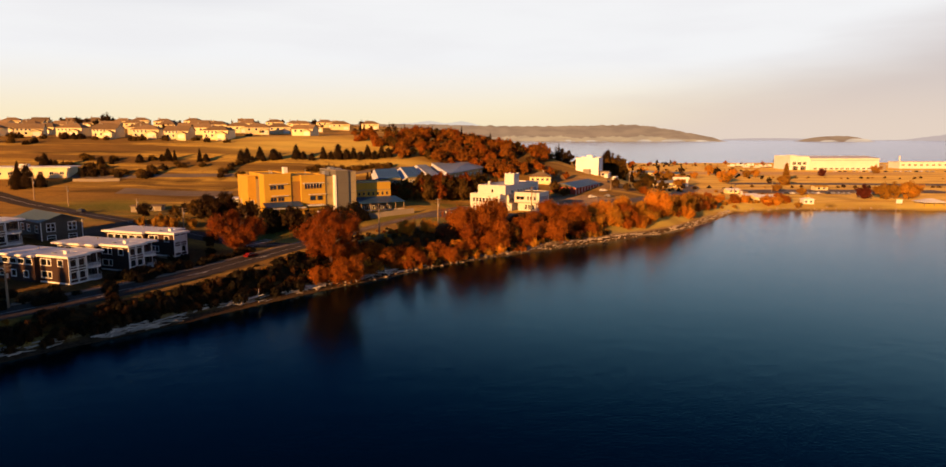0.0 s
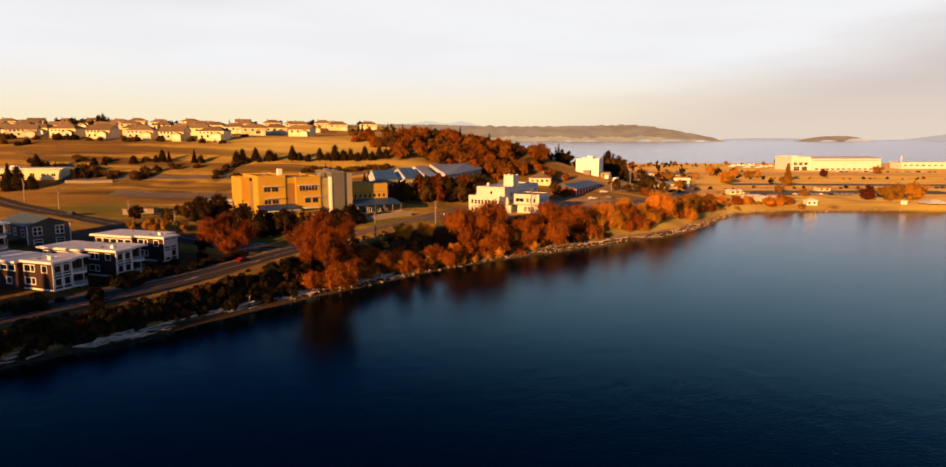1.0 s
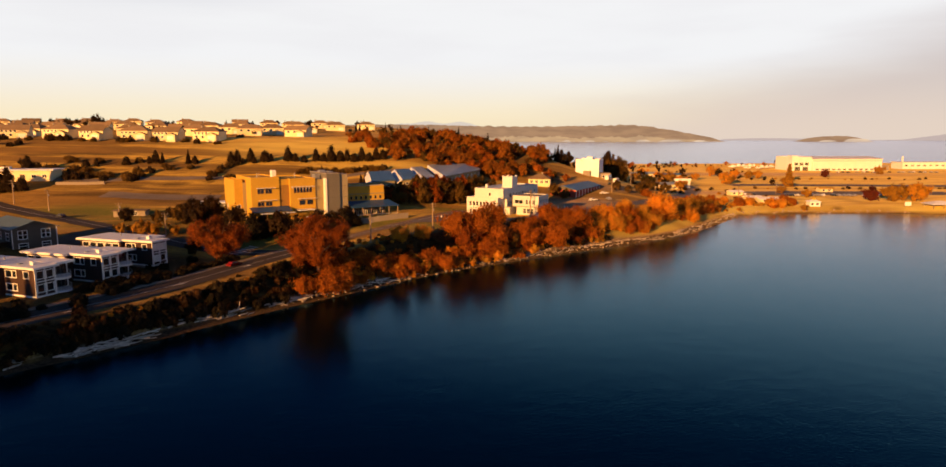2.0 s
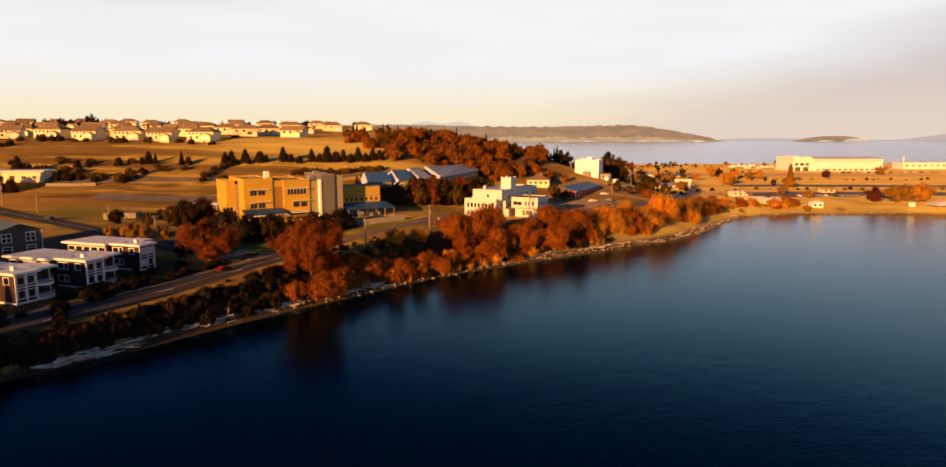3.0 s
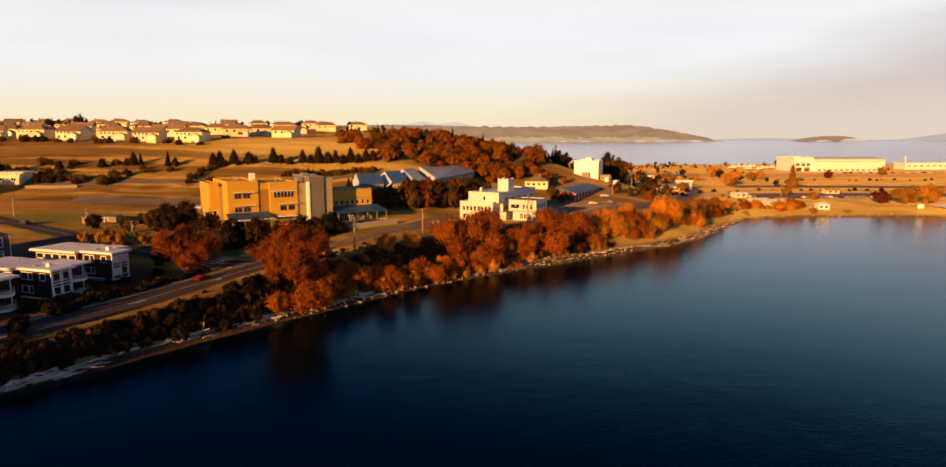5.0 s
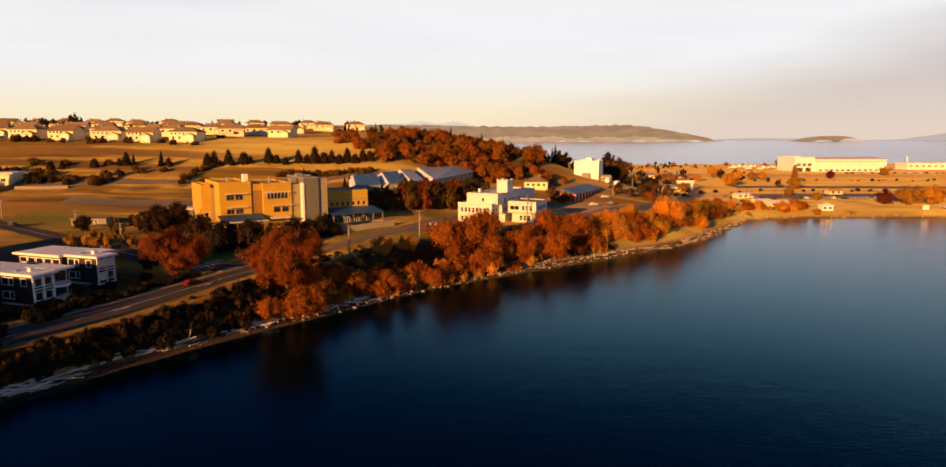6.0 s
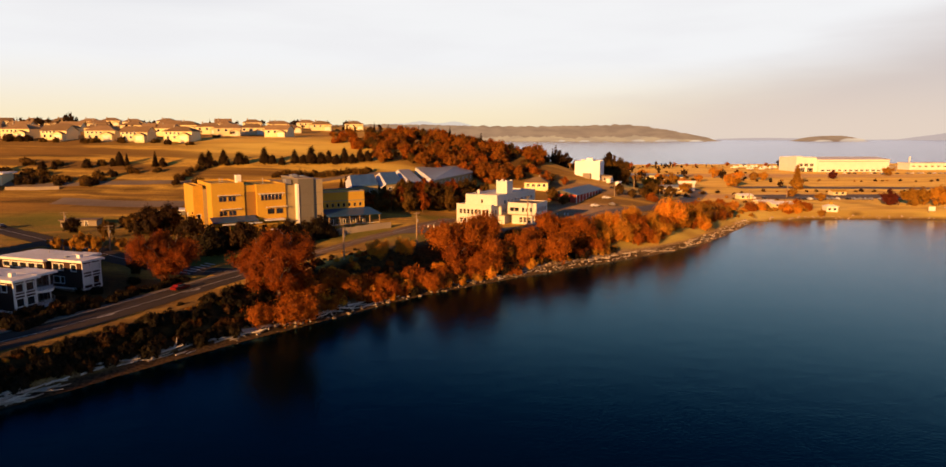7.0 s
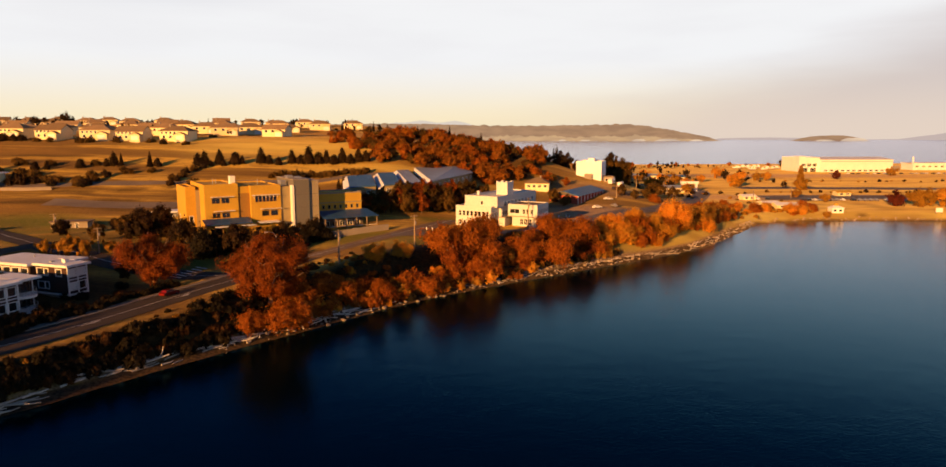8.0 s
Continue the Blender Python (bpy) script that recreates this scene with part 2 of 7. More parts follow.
M = {
    "ground": ground_material(),
    "water": water_material(),
    "asphalt": material("asphalt", (0.085, 0.066, 0.052), 0.95, 0.6, 0.4, 0.3, world_space=True, spec=0.15),
    "old_asphalt": material("worn_asphalt", (0.24, 0.195, 0.155), 0.95, 0.5, 0.35, 0.3, world_space=True, spec=0.15),
    "tan_asphalt": material("brownish_asphalt", (0.27, 0.185, 0.115), 0.95, 0.5, 0.4, 0.3, world_space=True, spec=0.15),
    "concrete": material("concrete", (0.32, 0.27, 0.21), 0.85, 0.7, 0.25, 0.2),
    "road_paint": material("road_paint", (0.72, 0.70, 0.64), 0.7, 2.0, 0.35, 0.1),
    "white_paint": material("white_paint", (0.84, 0.83, 0.80), 0.55, 0.8, 0.12, 0.05),
    "stucco": material("white_stucco", (0.68, 0.67, 0.63), 0.85, 0.5, 0.16, 0.15),
    "ochre": material("ochre_brick", (0.58, 0.345, 0.030), 0.9, 0.8, 0.2, 0.25),
    "ochre_dark": material("rust_panel", (0.33, 0.175, 0.028), 0.8, 0.8, 0.2, 0.15),
    "ochre_pale": material("pale_ochre_render", (0.34, 0.275, 0.14), 0.9, 0.8, 0.2, 0.2),
    "blue_paint": material("dark_blue_metal_roof", (0.025, 0.085, 0.21), 0.5, 0.5, 0.25, 0.1),
    "grey_panel": material("grey_concrete_panel", (0.155, 0.145, 0.125), 0.85, 0.6, 0.2, 0.15),
    "brown_siding": material("brown_shingle_siding", (0.046, 0.018, 0.012), 0.85, 1.5, 0.4, 0.4),
    "grey_siding": material("grey_shingle_siding", (0.13, 0.105, 0.085), 0.9, 1.5, 0.35, 0.4),
    "roof_membrane": material("pale_roof_membrane", (0.87, 0.88, 0.90), 0.7, 0.4, 0.2, 0.1),
    "blue_metal": material("blue_metal_roof", (0.065, 0.165, 0.33), 0.55, 0.4, 0.25, 0.1, spec=0.3),
    "grey_metal": material("grey_metal_roof", (0.30, 0.355, 0.42), 0.5, 0.4, 0.2, 0.1, spec=0.4),
    "teal_roof": material("teal_metal_roof", (0.10, 0.15, 0.16), 0.5, 0.5, 0.25, 0.1),
    "tar_roof": material("brown_gravel_roof", (0.20, 0.14, 0.09), 0.95, 0.6, 0.3, 0.3),
    "shingle": material("brown_roof_shingle", (0.29, 0.195, 0.10), 0.9, 0.9, 0.3, 0.3, per_object=0.25),
    "cream": material("cream_siding", (0.82, 0.70, 0.42), 0.75, 0.6, 0.12, 0.1, per_object=0.12),
    "red_wall": material("red_siding", (0.50, 0.075, 0.04), 0.75, 0.8, 0.3, 0.15),
    "glass": material("window_glass", (0.020, 0.024, 0.030), 0.05, 0.4, 0.3, 0.0, spec=1.0),
    "dark_door": material("dark_door", (0.05, 0.025, 0.018), 0.6, 1.0, 0.3, 0.1),
    "timber": material("weathered_timber", (0.36, 0.26, 0.16), 0.85, 2.0, 0.35, 0.3, stretch=(1, 1, 0.15)),
    "drift": material("bleached_driftwood", (0.60, 0.53, 0.44), 0.85, 2.0, 0.4, 0.4, per_object=0.35),
    "rock": material("beach_rock", (0.32, 0.25, 0.18), 0.9, 1.2, 0.5, 0.6, per_object=0.6),
    "bark": material("bark", (0.13, 0.085, 0.055), 0.95, 3.0, 0.4, 0.6),
    "bark_pale": material("pale_bark", (0.33, 0.21, 0.12), 0.9, 3.0, 0.4, 0.5),
    "steel": material("galvanised_steel", (0.40, 0.40, 0.40), 0.45, 1.0, 0.2, 0.1, metal=0.6),
    "rubber": material("tyre_rubber", (0.02, 0.02, 0.02), 0.9, 2.0, 0.2, 0.1),
    "car_red": material("red_car_paint", (0.16, 0.010, 0.008), 0.25, 0.5, 0.1, 0.0),
    "car_white": material("white_car_paint", (0.75, 0.74, 0.72), 0.3, 0.5, 0.1, 0.0),
    "car_dark": material("dark_car_paint", (0.05, 0.055, 0.07), 0.25, 0.5, 0.1, 0.0),
    "car_silver": material("silver_car_paint", (0.42, 0.42, 0.42), 0.3, 0.5, 0.1, 0.0, metal=0.4),
    "oak_leaf": leaf_material("oak_leaves", (0.44, 0.112, 0.007), (0.11, 0.028, 0.004)),
    "rust_leaf": leaf_material("rust_leaves", (0.56, 0.175, 0.010), (0.26, 0.075, 0.006)),
    "olive_leaf": leaf_material("olive_leaves", (0.22, 0.115, 0.016), (0.08, 0.048, 0.010)),
    "dark_leaf": leaf_material("dark_green_leaves", (0.036, 0.024, 0.008), (0.014, 0.011, 0.004)),
    "amber_leaf": leaf_material("amber_leaves", (0.84, 0.43, 0.040), (0.56, 0.24, 0.018)),
    "gold_leaf": leaf_material("gold_leaves", (0.60, 0.31, 0.030), (0.28, 0.14, 0.016)),
    "fir_leaf": leaf_material("fir_needles", (0.085, 0.043, 0.012), (0.030, 0.019, 0.007)),
    "hill_leaf": leaf_material("hill_oak_leaves", (0.54, 0.20, 0.014), (0.20, 0.074, 0.008)),
    "brown_leaf": leaf_material("brown_leaves", (0.13, 0.055, 0.011), (0.05, 0.024, 0.006)),
    "red_leaf": leaf_material("dark_red_leaves", (0.20, 0.035, 0.014), (0.09, 0.02, 0.01)),
    # glowing far tones, with haze and evening sun mixed into each colour
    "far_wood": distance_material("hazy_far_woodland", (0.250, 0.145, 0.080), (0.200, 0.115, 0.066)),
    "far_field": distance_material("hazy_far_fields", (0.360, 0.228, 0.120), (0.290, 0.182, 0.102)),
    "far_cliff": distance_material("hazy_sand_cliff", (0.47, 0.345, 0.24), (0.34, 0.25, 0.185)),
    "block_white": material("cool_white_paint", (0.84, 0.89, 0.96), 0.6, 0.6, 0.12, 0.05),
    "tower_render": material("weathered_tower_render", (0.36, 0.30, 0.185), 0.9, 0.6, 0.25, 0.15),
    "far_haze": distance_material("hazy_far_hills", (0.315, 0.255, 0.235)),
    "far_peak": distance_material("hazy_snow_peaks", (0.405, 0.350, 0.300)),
}


# ---------------------------------------------------------------- building blocks
def mesh_from(name, verts, faces):
    me = bpy.data.meshes.new(name)
    me.from_pydata(verts, [], faces)
    return me


def part(name, bm, mat, parent, label=""):
    """Links a bmesh as one mesh object under a thing or a part."""
    me = bpy.data.meshes.new(name)
    bmesh.ops.recalc_face_normals(bm, faces=bm.faces)
    bm.to_mesh(me)
    bm.free()
    return part_mesh(name, me, mat, parent, label)


def part_mesh(name, me, mat, parent, label=""):
    if not me.materials:
        me.materials.append(M[mat])
    ob = new(name, me)
    ob.parent = parent
    if label:
        ob["label"] = label
    return ob


def solo(name, bm, mat, m, label, category, group="", kind=""):
    me = bpy.data.meshes.new(name)
    bmesh.ops.recalc_face_normals(bm, faces=bm.faces)
    bm.to_mesh(me)
    bm.free()
    me.materials.append(M[mat])
    ob = new(name, me)
    ob.matrix_world = m
    return tagged(ob, label, category, group, kind)


def thing(name, m, label, category, group=""):
    ob = new(name)
    ob.empty_display_size = 0.5
    ob.matrix_world = m
    return tagged(ob, label, category, group)


def box(bm, x0, x1, y0, y1, z0, z1, bevel=0.0):
    vs = [bm.verts.new((x, y, z)) for z in (z0, z1) for x, y in ((x0, y0), (x1, y0), (x1, y1), (x0, y1))]
    fs = [bm.faces.new([vs[i] for i in q]) for q in ((3, 2, 1, 0), (4, 5, 6, 7), (0, 1, 5, 4), (1, 2, 6, 5), (2, 3, 7, 6), (3, 0, 4, 7))]
    if bevel:
        bmesh.ops.bevel(bm, geom=list({e for f in fs for e in f.edges}), offset=bevel, segments=1, affect="EDGES")
    return bm


def boxed(*boxes, bevel=0.0):
    bm = bmesh.new()
    for b in boxes:
        box(bm, *b, bevel=bevel)
    return bm


def slab(pts, z0, z1):
    """A flat plate of any outline."""
    bm = bmesh.new()
    lo, hi = [bm.verts.new((x, y, z0)) for x, y in pts], [bm.verts.new((x, y, z1)) for x, y in pts]
    bm.faces.new(lo[::-1])
    bm.faces.new(hi)
    for i in range(len(pts)):
        k = (i + 1) % len(pts)
        bm.faces.new((lo[i], lo[k], hi[k], hi[i]))
    return bm


def tube(bm, pts, radii, sides=7):
    """A tapered tube along points."""
    rings = []
    for i, p in enumerate(pts):
        p = Vector(p)
        d = (Vector(pts[min(i + 1, len(pts) - 1)]) - Vector(pts[max(i - 1, 0)])).normalized()
        u = d.orthogonal().normalized()
        v = d.cross(u)
        rings.append([bm.verts.new(p + radii[i] * (math.cos(a) * u + math.sin(a) * v)) for a in [2 * math.pi * k / sides for k in range(sides)]])
    for a, b in zip(rings[:-1], rings[1:]):
        for k in range(sides):
            bm.faces.new((a[k], a[(k + 1) % sides], b[(k + 1) % sides], b[k]))
    bm.faces.new(rings[0][::-1])
    bm.faces.new(rings[-1])
    return bm


def wall_with_openings(bm, a, b, z0, z1, holes, depth=0.25):
    """A wall face from a to b (seen with a on the left), cut through where holes (x0, x1, z0, z1) are, with reveals."""
    a, b = Vector((*a, 0)), Vector((*b, 0))
    d = (b - a)
    w = d.length
    d.normalize()
    inn = Vector((-d.y, d.x, 0)) * depth
    xs = sorted({0.0, w, *[h[i] for h in holes for i in (0, 1)]})
    zs = sorted({z0, z1, *[h[i] for h in holes for i in (2, 3)]})
    P = lambda x, z, k=0: bm.verts.new(a + d * x + Vector((0, 0, z)) + inn * k)
    for x0, x1 in zip(xs[:-1], xs[1:]):
        for q0, q1 in zip(zs[:-1], zs[1:]):
            cx, cz = (x0 + x1) / 2, (q0 + q1) / 2
            if not any(h[0] < cx < h[1] and h[2] < cz < h[3] for h in holes):
                bm.faces.new((P(x0, q0), P(x1, q0), P(x1, q1), P(x0, q1)))
    for x0, x1, q0, q1 in holes:
        bm.faces.new((P(x0, q0), P(x0, q0, 1), P(x1, q0, 1), P(x1, q0)))
        bm.faces.new((P(x0, q1), P(x1, q1), P(x1, q1, 1), P(x0, q1, 1)))
        bm.faces.new((P(x0, q0), P(x0, q1), P(x0, q1, 1), P(x0, q0, 1)))
        bm.faces.new((P(x1, q0), P(x1, q0, 1), P(x1, q1, 1), P(x1, q1)))


def window(parent, a, b, hole, frame_mat="white_paint", bars=1, cross=0, rim=0.12, proud=0.04, depth=0.18):
    """A window in a wall from a to b: a frame with glazing bars and a glass pane set back in the opening."""
    a3, b3 = Vector((*a, 0)), Vector((*b, 0))
    d = (b3 - a3).normalized()
    nrm = Vector((d.y, -d.x, 0))
    x0, x1, z0, z1 = hole
    o = new("window")
    o.parent = parent
    ang = math.atan2(d.y, d.x)
    o.matrix_local = Matrix.Translation(a3 + d * x0 + Vector((0, 0, z0))) @ Matrix.Rotation(ang, 4, "Z")
    w, h = x1 - x0, z1 - z0
    f = bmesh.new()
    p = -proud
    for q in ((-rim, w + rim, p, 0.1, -rim, 0.02), (-rim, w + rim, p, 0.1, h - 0.02, h + rim), (-rim, 0.02, p, 0.1, 0.02, h - 0.02), (w - 0.02, w + rim, p, 0.1, 0.02, h - 0.02)):
        box(f, *q)
    t = rim * 0.45
    for i in range(1, bars + 1):
        x = w * i / (bars + 1)
        box(f, x - t, x + t, p + 0.02, 0.1, 0.02, h - 0.02)
    for i in range(1, cross + 1):
        z = h * i / (cross + 1)
        box(f, 0.02, w - 0.02, p + 0.025, 0.095, z - t, z + t)
    part("frame", f, frame_mat, o)
    part("pane", boxed((0.0, w, depth - 0.06, depth, 0.0, h)), "glass", o)
    return o


def block(parent, x0, x1, y0, y1, z0, z1, mat, holes=None, name="wall", label="", frame_mat="white_paint", bars=1, cross=0, rim=0.12):
    """A storeyed block: four walls with their openings, and windows in them. holes: side -> openings; sides are front, right, back, left."""
    holes = holes or {}
    corners = {"front": ((x0, y0), (x1, y0)), "right": ((x1, y0), (x1, y1)), "back": ((x1, y1), (x0, y1)), "left": ((x0, y1), (x0, y0))}
    bm = bmesh.new()
    for side, (a, b) in corners.items():
        wall_with_openings(bm, a, b, z0, z1, holes.get(side, []))
    bm.faces.new([bm.verts.new(p) for p in ((x0, y0, z1), (x1, y0, z1), (x1, y1, z1), (x0, y1, z1))])
    if holes:
        inset = 0.3
        box(bm, x0 + inset, x1 - inset, y0 + inset, y1 - inset, z0 + 0.05, z1 - 0.05)
    w = part(name, bm, mat, parent, label)
    for side, hs in holes.items():
        for h in hs:
            window(parent, *corners[side], h, frame_mat, bars, cross, rim)
    return w


def row_of(n, x0, x1, w, z0, z1):
    """n equal openings of width w spread from x0 to x1."""
    step = (x1 - x0) / n
    return [(x0 + step * (i + 0.5) - w / 2, x0 + step * (i + 0.5) + w / 2, z0, z1) for i in range(n)]


def gable_roof(parent, x0, x1, y0, y1, z, rise, mat, over=0.5, thick=0.22, along="y", name="roof", wall_mat=None, label=""):
    """A gable roof over a rectangle with real thickness; the ridge runs along x or y."""
    bm = bmesh.new()
    if along == "y":
        xm, a, b = (x0 + x1) / 2, y0 - over, y1 + over
        k = rise / (xm - x0)
        prof = [(x0 - over, z - over * k), (xm, z + rise), (x1 + over, z - over * k)]
        pt = lambda q, s: (q[0], s, q[1])
    else:
        ym, a, b = (y0 + y1) / 2, x0 - over, x1 + over
        k = rise / (ym - y0)
        prof = [(y0 - over, z - over * k), (ym, z + rise), (y1 + over, z - over * k)]
        pt = lambda q, s: (s, q[0], q[1])
    prof += [(p[0], p[1] + thick) for p in prof[::-1]]
    A, B = [bm.verts.new(pt(p, a)) for p in prof], [bm.verts.new(pt(p, b)) for p in prof]
    n = len(prof)
    for i in range(n):
        bm.faces.new((A[i], A[(i + 1) % n], B[(i + 1) % n], B[i]))
    for R in (A, B):
        bm.faces.new((R[0], R[1], R[4], R[5]))
        bm.faces.new((R[1], R[2], R[3], R[4]))
    r = part(name, bm, mat, parent, label)
    if wall_mat:
        for s in ((y0, y1) if along == "y" else (x0, x1)):
            g = bmesh.new()
            q = [(x0, z), (x1, z), ((x0 + x1) / 2, z + rise)] if along == "y" else [(y0, z), (y1, z), ((y0 + y1) / 2, z + rise)]
            g.faces.new([g.verts.new(pt(p, s)) for p in q])
            part("gable", g, wall_mat, parent)
    return r


def hip_roof(parent, x0, x1, y0, y1, z, rise, mat, over=0.6, name="roof", label=""):
    x0, x1, y0, y1 = x0 - over, x1 + over, y0 - over, y1 + over
    bm = bmesh.new()
    w, d = x1 - x0, y1 - y0
    k = min(w, d) / 2
    low = [bm.verts.new(p) for p in ((x0, y0, z), (x1, y0, z), (x1, y1, z), (x0, y1, z))]
    eave = [bm.verts.new((v.co.x, v.co.y, z + 0.2)) for v in low]
    if w >= d:
        r = [bm.verts.new((x0 + k, y0 + k, z + rise)), bm.verts.new((x1 - k + 0.02, y0 + k, z + rise))]
        tops = ((0, 1, r[1], r[0]), (1, 2, r[1]), (2, 3, r[0], r[1]), (3, 0, r[0]))
    else:
        r = [bm.verts.new((x0 + k, y0 + k, z + rise)), bm.verts.new((x0 + k, y1 - k + 0.02, z + rise))]
        tops = ((0, 1, r[0]), (1, 2, r[1], r[0]), (2, 3, r[1]), (3, 0, r[0], r[1]))
    for f in tops:
        bm.faces.new([eave[v] if isinstance(v, int) else v for v in f])
    for i in range(4):
        bm.faces.new((low[i], low[(i + 1) % 4], eave[(i + 1) % 4], eave[i]))
    bm.faces.new(low[::-1])
    return part(name, bm, mat, parent, label)


def parapet(parent, x0, x1, y0, y1, z, h, t, mat, label=""):
    return part("parapet", boxed((x0, x1, y0, y0 + t, z, z + h), (x0, x1, y1 - t, y1, z, z + h), (x0, x0 + t, y0 + t, y1 - t, z, z + h), (x1 - t, x1, y0 + t, y1 - t, z, z + h)), mat, parent, label)


# ---------------------------------------------------------------- the lie of the land
SHORE = [(-300, -330), (-150, -60), (-124, 20), (-110, 82), (-90, 118), (-78, 132), (-66, 146), (-56, 160), (-45, 174), (-32, 189), (-18, 206), (-4, 220), (15, 235.5), (40, 254.5),
         (68.5, 275.5), (95, 299), (128, 343.5), (143, 365), (165, 373.5), (200, 377), (241, 374), (300, 368), (380, 360), (520, 350), (900, 330), (5000, 200)]


SUN_X, SUN_Y = -math.sin(SUN_AZ), -math.cos(SUN_AZ)


def sst(a, b, x):
    t = np.clip((x - a) / (b - a), 0, 1)
    return t * t * (3 - 2 * t)


def soft(a, b, x):
    t = np.clip((x - a) / (b - a), 0, 1)
    return 0.5 * (t + t * t * (3 - 2 * t))


def line_distance(x, y, line):
    """Signed distance from a polyline (positive on its left)."""
    x, y = np.asarray(x, float), np.asarray(y, float)
    best = np.full(np.broadcast(x, y).shape, 1e9)
    sign = np.zeros_like(best)
    for (ax, ay), (bx, by) in zip(line[:-1], line[1:]):
        dx, dy = bx - ax, by - ay
        k = np.clip(((x - ax) * dx + (y - ay) * dy) / (dx * dx + dy * dy), 0, 1)
        d = np.hypot(x - ax - k * dx, y - ay - k * dy)
        near = d < best
        sign = np.where(near, np.sign(dx * (y - ay) - dy * (x - ax)), sign)
        best = np.where(near, d, best)
    return best * sign


def height(x, y):
    """Shore bank, terrace, hill with the housing estate, wooded spur, low point of land to the east."""
    x, y = np.asarray(x, float), np.asarray(y, float)
    s = line_distance(x, y, SHORE)
    terrace = 5.4 + 4.4 * sst(-80, -15, x) + 4.6 * sst(42, 90, s) * (1 - sst(-45, 5, x)) - 6.9 * sst(55, 135, x - 0.05 * (y - 300))
    top = 10 + 11 * sst(-60, 0, x) * (1 - sst(60, 120, x))
    bank = np.where(s < 0, np.maximum(s * 0.12, -4.0), 0) + 1.1 * sst(0, 5, s) + (terrace - 1.1) * sst(3 + 3 * sst(40, 90, x), top + 2 * sst(40, 90, x), s)
    ye = y - 0.15 * (x + 100)
    side = 1 - sst(-30, 80, x - 0.13 * (y - 430))
    hill = 30 * soft(292, 462, ye) * side * (1 - 0.12 * sst(-90, -20, x)) + 11.5 * soft(455, 820, ye) * (1 - sst(-140, 20, x))
    hill = hill * (1 - sst(530, 620, y) * sst(-70, 10, x))
    mound = 6.5 * np.exp(-(((x - 80) / 42) ** 2 + ((y - 440) / 55) ** 2))
    # unseen rise added towards the sun; it carries the firs that cast shade
    along_sun, across_sun = SUN_X * x + SUN_Y * y, SUN_Y * x - SUN_X * y
    bluff = 11 * np.exp(-(((along_sun + 46) / 34) ** 2)) * sst(-250, -205, across_sun) * (1 - sst(-146, -126, across_sun))
    spur = 9.0 * np.exp(-(((x - 40) / 34) ** 2 + ((y - 462) / 46) ** 2))
    land = bank + (hill + mound + spur + bluff) * sst(0, 40, s)
    edge = sst(900, 960, y - 0.1 * x) * sst(-200, 60, x)
    return land * (1 - edge) - 3 * edge


def spaced(stops):
    out = []
    for (a, b, step) in stops:
        out += list(np.arange(a, b, step))
    return np.array(out + [stops[-1][1]], float)


GX = spaced([(-5000, -1000, 400), (-1000, -420, 40), (-420, -170, 9), (-170, 150, 2.5), (150, 300, 5), (300, 700, 20), (700, 5000, 300)])
GY = spaced([(-1200, -100, 60), (-100, 90, 10), (90, 320, 2.5), (320, 480, 5), (480, 1000, 12), (1000, 5000, 250)])
gxx, gyy = np.meshgrid(GX, GY)
GZ = height(gxx, gyy)
rough = np.array([[noise.fractal(Vector((x * 0.035, y * 0.035, 3.0)), 1.0, 2.0, 4) for x in GX] for y in GY])
GZ = GZ + rough * 0.55 * sst(14, 60, line_distance(gxx, gyy, SHORE)) * (1 - 0.7 * sst(60, 140, gxx))


def gz(x, y):
    """Height of the ground mesh at a place."""
    i = int(np.clip(np.searchsorted(GX, x) - 1, 0, len(GX) - 2))
    j = int(np.clip(np.searchsorted(GY, y) - 1, 0, len(GY) - 2))
    u, v = (x - GX[i]) / (GX[i + 1] - GX[i]), (y - GY[j]) / (GY[j + 1] - GY[j])
    a, b, c, d = GZ[j, i], GZ[j, i + 1], GZ[j + 1, i + 1], GZ[j + 1, i]
    return float(a + u * (b - a) + v * (c - b)) if u >= v else float(a + v * (d - a) + u * (c - d))


COAST_ROAD = [(-150, 70), (-122, 103), (-98, 133), (-80, 160.5), (-70.5, 179), (-62, 197), (-51, 216), (-42, 234), (-28, 256), (-14, 278), (-2, 300)]
HILL_ROAD = [(-330, 372), (-262, 332), (-212, 303), (-180, 286), (-156, 270), (-138, 255), (-121, 241), (-102, 229), (-84, 222.5), (-60, 216)]
FIELD_ROAD = [(-330, 345), (-207, 341), (-150, 349), (-110, 354), (-70, 362), (-46, 370), (-20, 372)]
POINT_ROAD = [(-22, 266), (0, 270), (22, 274), (40, 288), (58, 316), (74, 337), (91, 358), (106, 382), (124, 412), (143, 456), (157, 488), (165, 518), (160, 548), (140, 575)]


